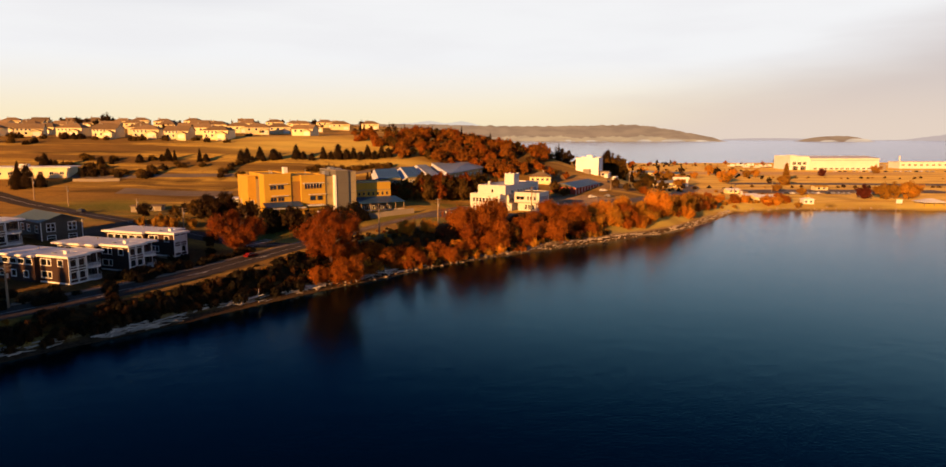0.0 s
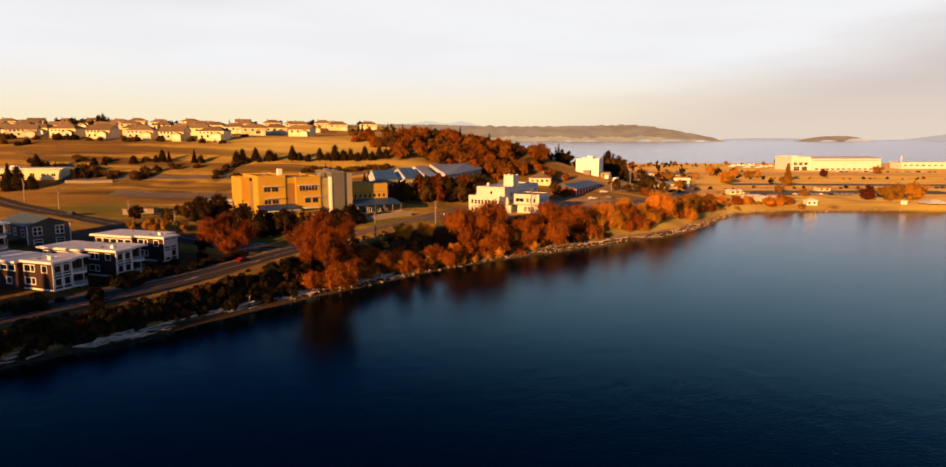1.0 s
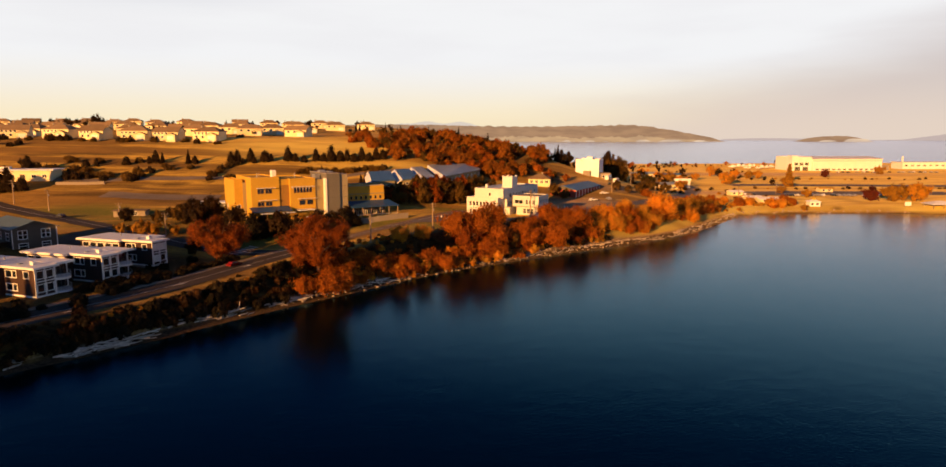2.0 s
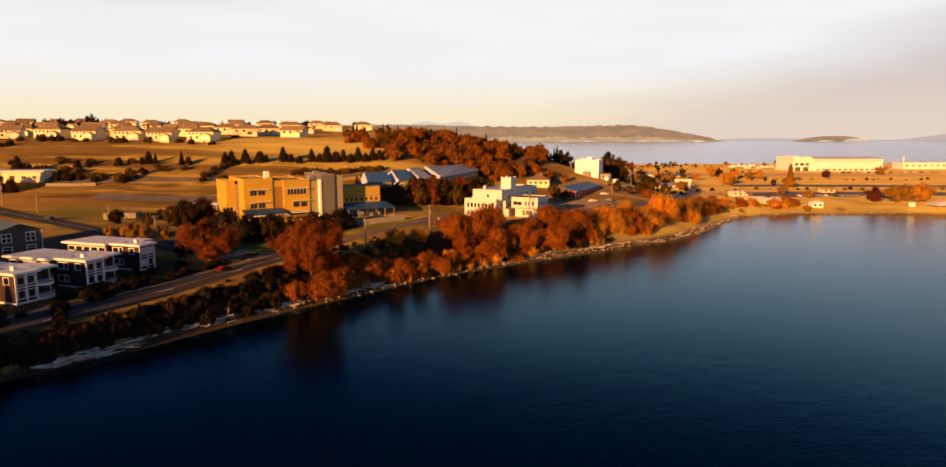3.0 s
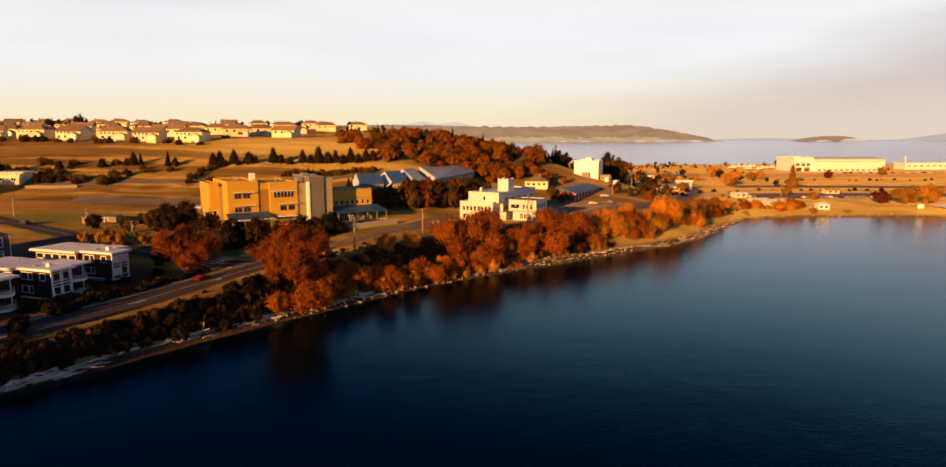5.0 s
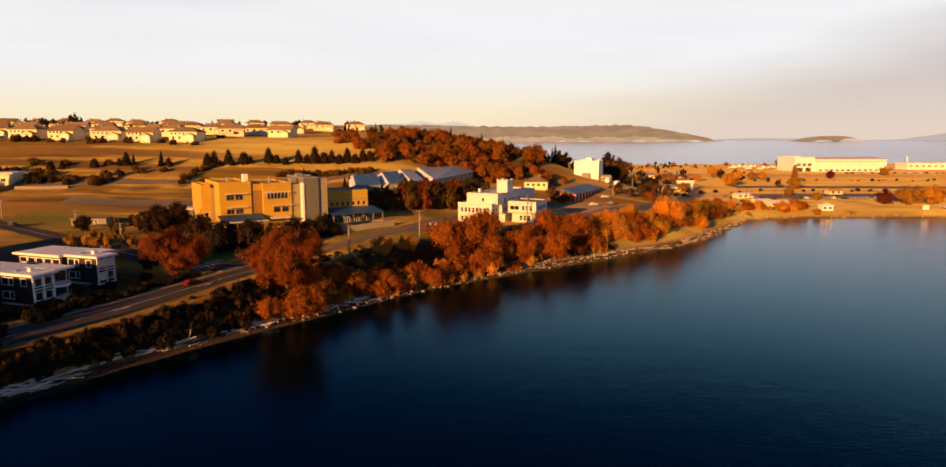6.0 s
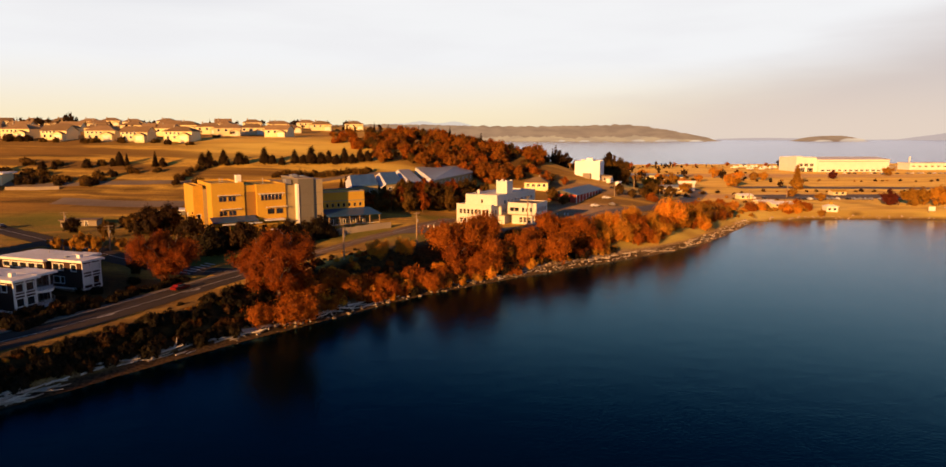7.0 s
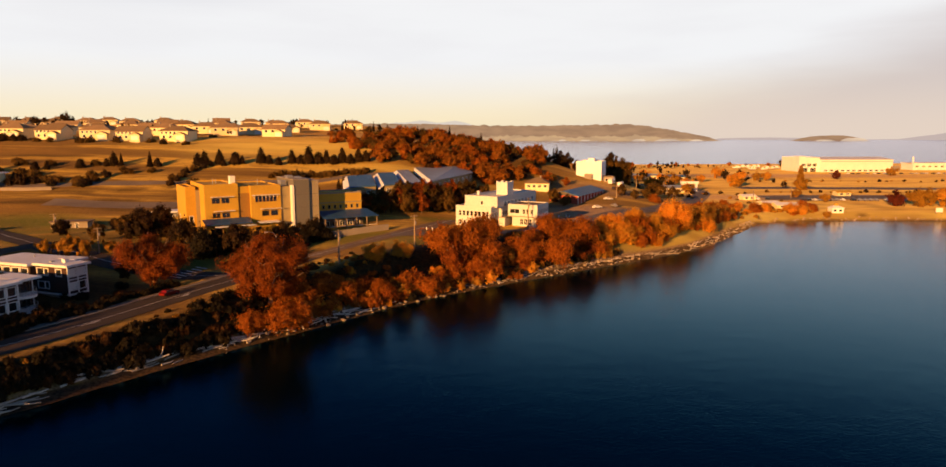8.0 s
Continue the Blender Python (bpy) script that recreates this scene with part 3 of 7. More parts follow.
def make_ground():
    ny, nx = GZ.shape
    verts = np.column_stack([gxx.ravel(), gyy.ravel(), GZ.ravel()])
    idx = np.arange(nx * ny).reshape(ny, nx)
    a, b, c, d = idx[:-1, :-1].ravel(), idx[:-1, 1:].ravel(), idx[1:, 1:].ravel(), idx[1:, :-1].ravel()
    faces = np.concatenate([np.column_stack([a, b, c]), np.column_stack([a, c, d])])
    me = mesh_from("ground", verts.tolist(), faces.tolist())
    x, y = verts[:, 0], verts[:, 1]
    s = line_distance(x, y, SHORE)
    blob = lambda cx, cy, rx, ry: np.exp(-(((x - cx) / rx) ** 2 + ((y - cy) / ry) ** 2) ** 2)
    lawn = np.maximum.reduce([blob(-30, 262, 22, 14), blob(-12, 252, 12, 10), blob(-146, 271, 22, 10), blob(-160, 288, 26, 15), blob(-140, 288, 20, 10), blob(-120, 254, 30, 16), blob(-96, 246, 26, 14), blob(-66, 238, 18, 12), blob(-60, 255, 22, 9), blob(-8, 300, 10, 8), blob(-75, 230, 10, 10)])
    gravel = np.maximum.reduce([blob(58, 330, 22, 26), blob(20, 330, 16, 20), blob(200, 470, 90, 22), blob(300, 690, 160, 30), blob(-30, 330, 25, 10), blob(75, 400, 25, 18) * 0.6])
    beach = (1 - sst(3.0 + 3.0 * sst(-40, 20, x) - 1.0 * sst(45, 90, x), 5.0 + 3.5 * sst(-40, 20, x) - 1.5 * sst(45, 90, x), s)) * (s > -30) * (1 - 0.8 * sst(105, 145, x) * sst(0.5, 2.5, s))
    scrub_shade = sst(4, 6, s) * (1 - sst(9 + 10 * sst(-60, 0, x), 16 + 12 * sst(-60, 0, x), s)) * (1 - sst(120, 150, x))
    scrub_shade = scrub_shade * (1 - 0.75 * sst(40, 75, x))
    # dark patches round the houses paint in shade along with the plant cover
    scrub_shade = np.maximum(scrub_shade, blob(-112, 172, 48, 34))
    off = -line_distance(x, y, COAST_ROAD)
    scrub_shade = scrub_shade * (1 - 0.75 * sst(4.6, 5.4, off) * (1 - sst(6.2, 7.4, off)))
    scrub_shade = np.maximum.reduce([scrub_shade, blob(0, 470, 60, 75), blob(-90, 196, 18, 22), 0.8 * blob(-108, 226, 24, 16), 0.9 * blob(-135, 215, 24, 26), 0.7 * blob(-108, 258, 30, 13)])
    wob = np.array([noise.noise(Vector((a * 0.05, b * 0.09, 5.0))) for a, b in zip(x, y)])
    # narrow dark bands: shade of the terrace steps painted across the field
    for line, half in (([(-250, 384), (-221, 389), (-189, 392)], 3.0), ([(-189, 317), (-165, 320), (-140, 325), (-117, 329)], 2.6), ([(-191, 333), (-161, 335), (-128, 344)], 1.8), ([(-155, 312), (-134, 311), (-113, 315)], 2.0)):
        band = 1 - sst(half * 0.4, half, np.abs(line_distance(x, y, line)) + 2.0 * wob)
        scrub_shade = np.maximum(scrub_shade, 0.85 * band)
    pale = sst(110, 150, x - 0.05 * (y - 380)) * sst(0.5, 2.5, s) * (1 - 0.5 * sst(0.0, 0.5, wob)) * (1 - 0.15 * sst(430, 520, y))
    pale = np.maximum(pale, 1.0 * sst(30, 60, x) * sst(4, 6, s) * (1 - sst(22, 30, s)))
    # the large blob paints the sunlit brightness of the hill field into the grass
    pale = np.maximum.reduce([pale, 0.9 * blob(-85, 432, 85, 36), 0.6 * blob(-30, 384, 50, 9), 0.5 * blob(92, 425, 16, 16)])
    for n, v in (("lawn", lawn), ("gravel", gravel), ("beach", beach), ("scrub_shade", scrub_shade), ("pale", pale)):
        at = me.attributes.new(n, "FLOAT", "POINT")
        at.data.foreach_set("value", np.clip(v, 0, 1).astype(np.float32))
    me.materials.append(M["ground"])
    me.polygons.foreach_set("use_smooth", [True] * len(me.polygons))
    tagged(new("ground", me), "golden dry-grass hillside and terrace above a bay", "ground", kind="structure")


make_ground()
water_mesh = mesh_from("water", [(-5000, -1500, 0), (5000, -1500, 0), (5000, 5000, 0), (-5000, 5000, 0)], [(0, 1, 2, 3)])
water_mesh.materials.append(M["water"])
tagged(new("water", water_mesh), "calm dark blue bay water", "water", kind="structure")


def smooth_line(line, step):
    """A Catmull-Rom curve through the points, sampled evenly."""
    P = [Vector((*line[0], 0)) * 2 - Vector((*line[1], 0))] + [Vector((*p, 0)) for p in line] + [Vector((*line[-1], 0)) * 2 - Vector((*line[-2], 0))]
    pts = []
    for a, b, c, d in zip(P[:-3], P[1:-2], P[2:-1], P[3:]):
        for k in range(24):
            t = k / 24
            pts.append(0.5 * ((2 * b) + (c - a) * t + (2 * a - 5 * b + 4 * c - d) * t * t + (3 * b - a - 3 * c + d) * t ** 3))
    pts.append(P[-2])
    out, carry = [pts[0]], 0.0
    for a, b in zip(pts[:-1], pts[1:]):
        seg = (b - a).length
        while carry + seg >= step:
            k = (step - carry) / seg
            a = a + (b - a) * k
            seg = (b - a).length
            out.append(a)
            carry = 0.0
        carry += seg
    return out


def ribbon(name, line, left, right, mat, label, category, lift=0.1, step=1.5, thick=0.0, dash=None):
    """A strip that lies on the land from left to right of a line (metres, positive to its right)."""
    pts = smooth_line(line, step)
    cols = max(2, int((right - left) / 1.5) + 1)
    bm = bmesh.new()
    rows = []
    for i, p in enumerate(pts):
        d = (pts[min(i + 1, len(pts) - 1)] - pts[max(i - 1, 0)]).normalized()
        r = Vector((d.y, -d.x, 0))
        row = []
        for k in range(cols):
            q = p + r * (left + (right - left) * k / (cols - 1))
            row.append(bm.verts.new((q.x, q.y, gz(q.x, q.y) + lift)))
        rows.append(row)
    for i in range(len(rows) - 1):
        if dash and int(i * step / dash) % 3 == 2:
            continue
        for k in range(cols - 1):
            bm.faces.new((rows[i][k], rows[i][k + 1], rows[i + 1][k + 1], rows[i + 1][k]))
    if thick:
        ext = bmesh.ops.extrude_face_region(bm, geom=bm.faces[:])
        for v in [g for g in ext["geom"] if isinstance(g, bmesh.types.BMVert)]:
            v.co.z += thick
    return solo(name, bm, mat, Matrix(), label, category, kind="structure")


ribbon("road_coast", COAST_ROAD[:8], -5.6, 5.2, "asphalt", "grey two-lane asphalt road along the shore bank", "road")
ribbon("road_coast_upper", COAST_ROAD[7:], -3.9, 3.9, "tan_asphalt", "worn brownish asphalt road over the grassy terrace", "road", lift=0.104)
ribbon("road_hill", HILL_ROAD, -4.2, 4.2, "asphalt", "grey asphalt road running up behind the houses", "road", lift=0.14)
ribbon("road_driveway", [(-124, 241), (-128, 230), (-123, 216), (-113, 206), (-108, 200)], -3.4, 3.4, "asphalt", "dark asphalt driveway between the houses", "driveway", lift=0.17)
ribbon("road_field", FIELD_ROAD, -3.0, 3.0, "old_asphalt", "worn narrow road across the dry field", "road")
ribbon("road_point", POINT_ROAD, -4.6, 4.6, "old_asphalt", "worn asphalt road past the white building", "road", lift=0.14)
ribbon("pavement_coast", COAST_ROAD[1:8], -8.2, -6.3, "old_asphalt", "worn grey footpath beside the road", "pavement", thick=0.12)
ribbon("kerb_coast", COAST_ROAD[1:8], -6.3, -5.9, "concrete", "low concrete kerb", "kerb", thick=0.16)
ribbon("road_marking_centre", COAST_ROAD[1:], -0.35, -0.1, "road_paint", "worn painted centre line", "road marking", lift=0.16)
ribbon("kerb_point", POINT_ROAD[7:13], 5.3, 6.2, "concrete", "pale kerb round the bend of the road", "kerb", lift=0.1, thick=0.15)
ribbon("road_carpark", [(190, 466), (250, 470), (330, 468)], -15, 13, "old_asphalt", "worn asphalt car park of the marina", "car park")
ribbon("road_apron", [(205, 545), (300, 540), (420, 530)], -10, 10, "old_asphalt", "worn asphalt road over the flat point", "road")
ribbon("road_yard", [(-167, 319), (-137, 318), (-114, 320)], -5, 5, "old_asphalt", "worn yard road behind the ochre building", "road")


def flat_marking(name, x, y, rot, shapes, label):
    """Painted shapes (lists of x, y) laid on the road at a place."""
    bm = bmesh.new()
    m = pose(x, y, 0, 0, 0, rot)
    for sh in shapes:
        vs = []
        for q in sh:
            w = m @ Vector((*q, 0))
            vs.append(bm.verts.new((w.x, w.y, gz(w.x, w.y) + 0.22)))
        bm.faces.new(vs)
    return solo(name, bm, "road_paint", Matrix(), label, "road marking", kind="structure")


ARROW = [[(-0.14, -2.2), (0.14, -2.2), (0.14, 0.6), (-0.14, 0.6)], [(-0.6, 0.6), (0.6, 0.6), (0, 2.2)], [(0.14, -0.6), (0.9, 0.2), (0.9, 0.5), (0.14, -0.2)]]
for ax, ay, ar in ((-71.5, 175.0, -27), (-61.5, 194.8, -30), (-83.5, 150.5, -34)):
    flat_marking("road_marking_arrow", ax, ay, ar, ARROW, "white painted turn arrow on the road")
flat_marking("road_marking_crossing", -71, 221, 70, [[(-5 + i * 1.9, -1.9), (-4.45 + i * 1.9, -1.9), (-4.0 + i * 1.9, 1.9), (-4.55 + i * 1.9, 1.9)] for i in range(6)], "white painted crossing bars at the junction")
ribbon("road_marking_hill", HILL_ROAD, -0.1, 0.1, "road_paint", "thin painted centre line", "road marking", lift=0.2)


# ---------------------------------------------------------------- far shores
def landmass(name, x0, x1, y, depth, crest, mat, label, seed, lumps=0.12):
    """A long low far island with a wooded, uneven crest."""
    rnd = random.Random(seed)
    n = 260
    bm = bmesh.new()
    rows = []
    off = rnd.uniform(0, 50)
    for i in range(n + 1):
        u = i / n
        x = x0 + (x1 - x0) * u
        h = crest(u)
        h = h * (1 + lumps * noise.fractal(Vector((u * 60 + off, seed, 0)), 1.0, 2.0, 4))
        rows.append([bm.verts.new((x, y, -1)), bm.verts.new((x, y + depth * 0.05, max(h * 0.25, 0.3))), bm.verts.new((x, y + depth * 0.3, max(h * 0.8, 0.4))), bm.verts.new((x, y + depth * 0.55, max(h, 0.5))), bm.verts.new((x, y + depth, -1))])
    for a, b in zip(rows[:-1], rows[1:]):
        for k in range(4):
            bm.faces.new((a[k], b[k], b[k + 1], a[k + 1]))
    return solo(name, bm, mat, Matrix(), label, "far shore", kind="structure")


bump01 = lambda u, p=2.0: max(0.0, 1 - abs(2 * u - 1) ** p)
# these shores glow in their own colour; the sun lamp does not light them
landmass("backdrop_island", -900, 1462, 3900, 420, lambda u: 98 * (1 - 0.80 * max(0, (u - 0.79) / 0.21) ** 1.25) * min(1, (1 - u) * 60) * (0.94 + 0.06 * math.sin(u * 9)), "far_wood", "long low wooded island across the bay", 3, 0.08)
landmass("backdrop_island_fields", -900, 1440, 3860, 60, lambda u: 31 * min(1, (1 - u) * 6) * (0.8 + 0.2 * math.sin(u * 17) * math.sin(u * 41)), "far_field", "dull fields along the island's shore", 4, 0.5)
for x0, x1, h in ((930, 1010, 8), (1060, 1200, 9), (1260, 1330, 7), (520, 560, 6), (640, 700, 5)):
    landmass("backdrop_cliff", x0, x1, 3845, 30, lambda u, h=h: h * bump01(u, 4), "far_cliff", "sand cliffs at the island's foot, sunlight painted in", 6, 0.9)
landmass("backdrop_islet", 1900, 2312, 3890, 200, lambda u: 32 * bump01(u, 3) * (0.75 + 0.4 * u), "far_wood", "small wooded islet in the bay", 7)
landmass("backdrop_islet_cliff", 2115, 2275, 3870, 15, lambda u: 17 * bump01(u, 4), "far_cliff", "bluff of the islet, sunlight painted in", 8, 0.4)
landmass("backdrop_islet_beach", 1975, 2080, 3872, 15, lambda u: 8 * bump01(u, 4), "far_cliff", "beach of the islet, sunlight painted in", 9, 0.4)
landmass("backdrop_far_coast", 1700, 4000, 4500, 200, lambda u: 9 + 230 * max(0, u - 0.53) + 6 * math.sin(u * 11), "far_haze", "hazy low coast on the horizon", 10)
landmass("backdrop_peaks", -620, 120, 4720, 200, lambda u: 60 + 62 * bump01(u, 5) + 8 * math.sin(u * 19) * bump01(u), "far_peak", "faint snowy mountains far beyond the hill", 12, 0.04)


# ---------------------------------------------------------------- the three-storey ochre building and its annex
def ochre_building():
    g = 10.4
    b = thing("office_building", pose(-78.4, 254.0, g, 0, 0, 32), "ochre three-storey institutional building with a grey stair tower", "building")
    H = 16.3
    west = [(2.2, 4.5, 10.8, 12.35), (5.1, 7.4, 10.8, 12.35), (2.2, 4.5, 6.2, 7.75), (5.1, 7.4, 6.2, 7.75)]
    centre = row_of(6, 1.3, 8.3, 0.95, 10.7, 12.5) + [(3.4, 5.6, 6.1, 7.75), (6.3, 8.5, 6.1, 7.75), (1.2, 2.8, 0.6, 2.6)]
    block(b, 0, 10.2, 0, 22, -3, H, "ochre", {"front": west, "left": [(5.0, 6.0, 6.2, 7.8), (12.0, 13.0, 10.8, 12.3)]}, "west_wing", bars=1, frame_mat="ochre_dark", rim=0.1)
    block(b, 10.2, 13.9, 0.4, 22, -3, H - 0.5, "ochre", {}, "bay")
    part("rust_panel", boxed((10.25, 13.85, 0.33, 0.39, 4.2, 13.6)), "ochre_dark", b, "rust-brown panel bay")
    block(b, 13.9, 23.5, -0.9, 22, -3, H - 0.75, "ochre", {"front": centre}, "centre_wing", bars=0, frame_mat="ochre_dark", rim=0.1)
    block(b, -4.2, -1.2, 7.4, 23.5, -3, 15.3, "ochre", {"front": [(0.9, 2.0, 4.0, 6.4)], "left": [(4.0, 5.2, 4.0, 6.0)]}, "end_wing", bars=0)
    block(b, -1.2, 0, 7.3, 22, -3, 14.6, "ochre_pale", {}, "link_wing", "recessed pale link")
    for q in ((0, 10.2, 0, 22, H), (13.9, 23.5, -0.9, 22, H - 0.75), (-4.2, -1.2, 7.4, 23.5, 15.3)):
        parapet(b, *q, 0.45, 0.35, "ochre")
    # sun shades over the windows, on brackets
    for x0, x1, yy, z in ((1.7, 8.8, 0, 12.75), (2.6, 9.0, 0, 8.3), (16.6, 23.8, -0.9, 8.35), (14.2, 23.0, -0.9, 12.85)):
        shade = part("sunshade", boxed((x0, x1, yy - 1.1, yy - 0.02, z, z + 0.12)), "white_paint", b, "thin projecting sunshade")
        for k in range(4):
            q = x0 + 0.3 + (x1 - x0 - 0.7) * k / 3
            part("bracket", boxed((q, q + 0.1, yy - 1.0, yy - 0.02, z - 0.2, z - 0.01)), "steel", shade)
    for k in range(7):
        part("louvre_post", boxed((14.6 + k * 1.25, 14.7 + k * 1.25, -1.95, -1.85, 12.0, 12.85)), "white_paint", b)
    # stair tower
    block(b, 23.5, 27.4, -0.5, 18, -3, H - 1.0, "ochre_pale", {}, "tower_side", "pale tower flank")
    block(b, 27.4, 32.6, -2.6, 16, -3, 17.4, "grey_panel", {}, "stair_tower", "grey panelled stair tower")
    block(b, 32.6, 36.0, -2.0, 16, -3, 16.9, "tower_render", {}, "tower_flank", "pale tower flank")
    part("coping", boxed((27.2, 32.7, -2.75, 16.1, 17.4, 17.62)), "concrete", b)
    part("coping", boxed((32.7, 36.15, -2.15, 16.1, 16.9, 17.1)), "concrete", b)
    part("corner_fin", boxed((26.8, 27.4, -2.9, -0.5, -3, 15.7)), "white_paint", b, "bright vertical corner fin")
    for i in range(1, 4):
        part("panel_joint", boxed((27.45, 32.55, -2.62, -2.6, 4.2 * i, 4.2 * i + 0.06)), "grey_siding", b)
        part("panel_joint", boxed((32.65, 35.95, -2.02, -2.0, 4.2 * i, 4.2 * i + 0.06)), "grey_siding", b)
    # roof plant
    part("roof_hatch", boxed((9.2, 10.9, 6, 8, H, H + 2.6), bevel=0.05), "white_paint", b, "pale roof hatch box")
    part("roof_unit", boxed((28, 30, 6, 9, 17.4, 18.4), (30.6, 32.3, 4, 8, 17.4, 18.0)), "steel", b)
    part("roof_unit", boxed((25, 26.8, 3, 7, H - 1.0, H + 0.6)), "steel", b)
    for px, py, ph in ((4.5, 9, 1.6), (5.6, 10, 1.4), (18.5, 8, 1.3)):
        part("vent_pipe", tube(bmesh.new(), [(px, py, H - 0.8), (px, py, H + ph)], [0.11, 0.1]), "steel", b)
    # ground floor canopies
    bm = bmesh.new()
    v = [bm.verts.new(p) for p in ((-1.0, -5.0, 4.5), (13.2, -5.0, 4.5), (13.2, -0.1, 5.7), (-1.0, -0.1, 5.7), (-1.0, -5.0, 4.75), (13.2, -5.0, 4.75), (13.2, -0.1, 5.95), (-1.0, -0.1, 5.95))]
    for q in ((3, 2, 1, 0), (4, 5, 6, 7), (0, 1, 5, 4), (1, 2, 6, 5), (2, 3, 7, 6), (3, 0, 4, 7)):
        bm.faces.new([v[i] for i in q])
    part("entrance_roof", bm, "blue_paint", b, "sloping slate-blue canopy along the ground floor")
    for x0, x1, y0, z in ((1.7, 8.2, -6.2, 3.9), (9.7, 14.0, -6.0, 3.9), (15.5, 22.0, -5.2, 4.3)):
        part("awning", boxed((x0, x1, y0, y0 + 1.1 if x0 < 15 else -0.95, z, z + 0.24)), "white_paint", b, "pale flat awning")
    for px in (-0.8, 4, 8.8, 13.0):
        part("canopy_post", boxed((px, px + 0.2, -4.9, -4.7, -1.5, 4.5)), "ochre_dark", b)
    part("porch_wall", boxed((-2.2, 0.4, -5.6, -5.3, -2, 3.0), (-2.2, -1.9, -5.3, -0.5, -2, 3.0)), "ochre", b)
    # annex, set back beyond the stair tower
    a = thing("annex_building", pose(-78.4 + 39.2 * 0.848 - 2.1, 254.0 + 39.2 * 0.53 + 3.4, 10.5, 0, 0, 32), "low ochre brick annex with a blue metal veranda roof", "building")
    block(a, -1.5, 14.7, 0, 12, -2, 11.6, "ochre", {"front": row_of(7, 1, 15.6, 0.8, 6.4, 7.6)}, "wall", bars=0, frame_mat="ochre_pale")
    parapet(a, -1.5, 14.7, 0, 12, 11.6, 0.4, 0.3, "concrete")
    part("string_course", boxed((-1.55, 14.75, -0.1, -0.003, 8.3, 8.7), (-1.55, 14.75, -0.1, -0.003, 5.6, 5.9)), "ochre_pale", a, "pale brick band")
    bm = bmesh.new()
    v = [bm.verts.new(p) for p in ((-2, -7.0, 3.7), (18.2, -7.0, 3.7), (16.7, -0.1, 5.5), (-2, -0.1, 5.5), (-2, -7.0, 3.95), (18.2, -7.0, 3.95), (16.7, -0.1, 5.75), (-2, -0.1, 5.75))]
    for q in ((3, 2, 1, 0), (4, 5, 6, 7), (0, 1, 5, 4), (1, 2, 6, 5), (2, 3, 7, 6), (3, 0, 4, 7)):
        bm.faces.new([v[i] for i in q])
    part("veranda_roof", bm, "blue_paint", a, "sloping blue metal veranda roof")
    for i in range(6):
        part("post", boxed((-1.5 + i * 3.8, -1.25 + i * 3.8, -6.7, -6.45, -1.5, 3.75)), "timber", a)
    part("veranda_rail", boxed((-1.4, 17.6, -6.62, -6.5, 0.7, 0.85)), "white_paint", a)
    block(a, -1, 14.2, -2.0, -0.1, -2, 3.6, "grey_siding", {"front": row_of(5, 0.5, 14.5, 1.8, 0.3, 2.2)}, "lower_wall", bars=1)


ochre_building()


def yard_wall(name, pts, h, t, mat, label):
    """A low wall that follows the ground."""
    bm = bmesh.new()
    for (ax, ay), (bx, by) in zip(pts[:-1], pts[1:]):
        d = Vector((bx - ax, by - ay, 0))
        n = max(1, int(d.length / 3))
        for i in range(n):
            p, q = Vector((ax, ay, 0)) + d * (i / n), Vector((ax, ay, 0)) + d * ((i + 1) / n)
            s = Vector((-d.y, d.x, 0)).normalized() * t / 2
            lo = min(gz(p.x, p.y), gz(q.x, q.y)) - 0.3
            hi = max(gz(p.x, p.y), gz(q.x, q.y)) + h
            c = [p - s, q - s, q + s, p + s]
            v = [bm.verts.new((k.x, k.y, z)) for z in (lo, hi) for k in c]
            for f in ((3, 2, 1, 0), (4, 5, 6, 7), (0, 1, 5, 4), (1, 2, 6, 5), (2, 3, 7, 6), (3, 0, 4, 7)):
                bm.faces.new([v[i] for i in f])
    return solo(name, bm, mat, Matrix(), label, "wall")


yard_wall("garden_wall", [(-46, 263), (-38, 265), (-29, 271.5), (-24, 275)], 2.0, 0.3, "concrete", "low pale concrete wall below the annex")


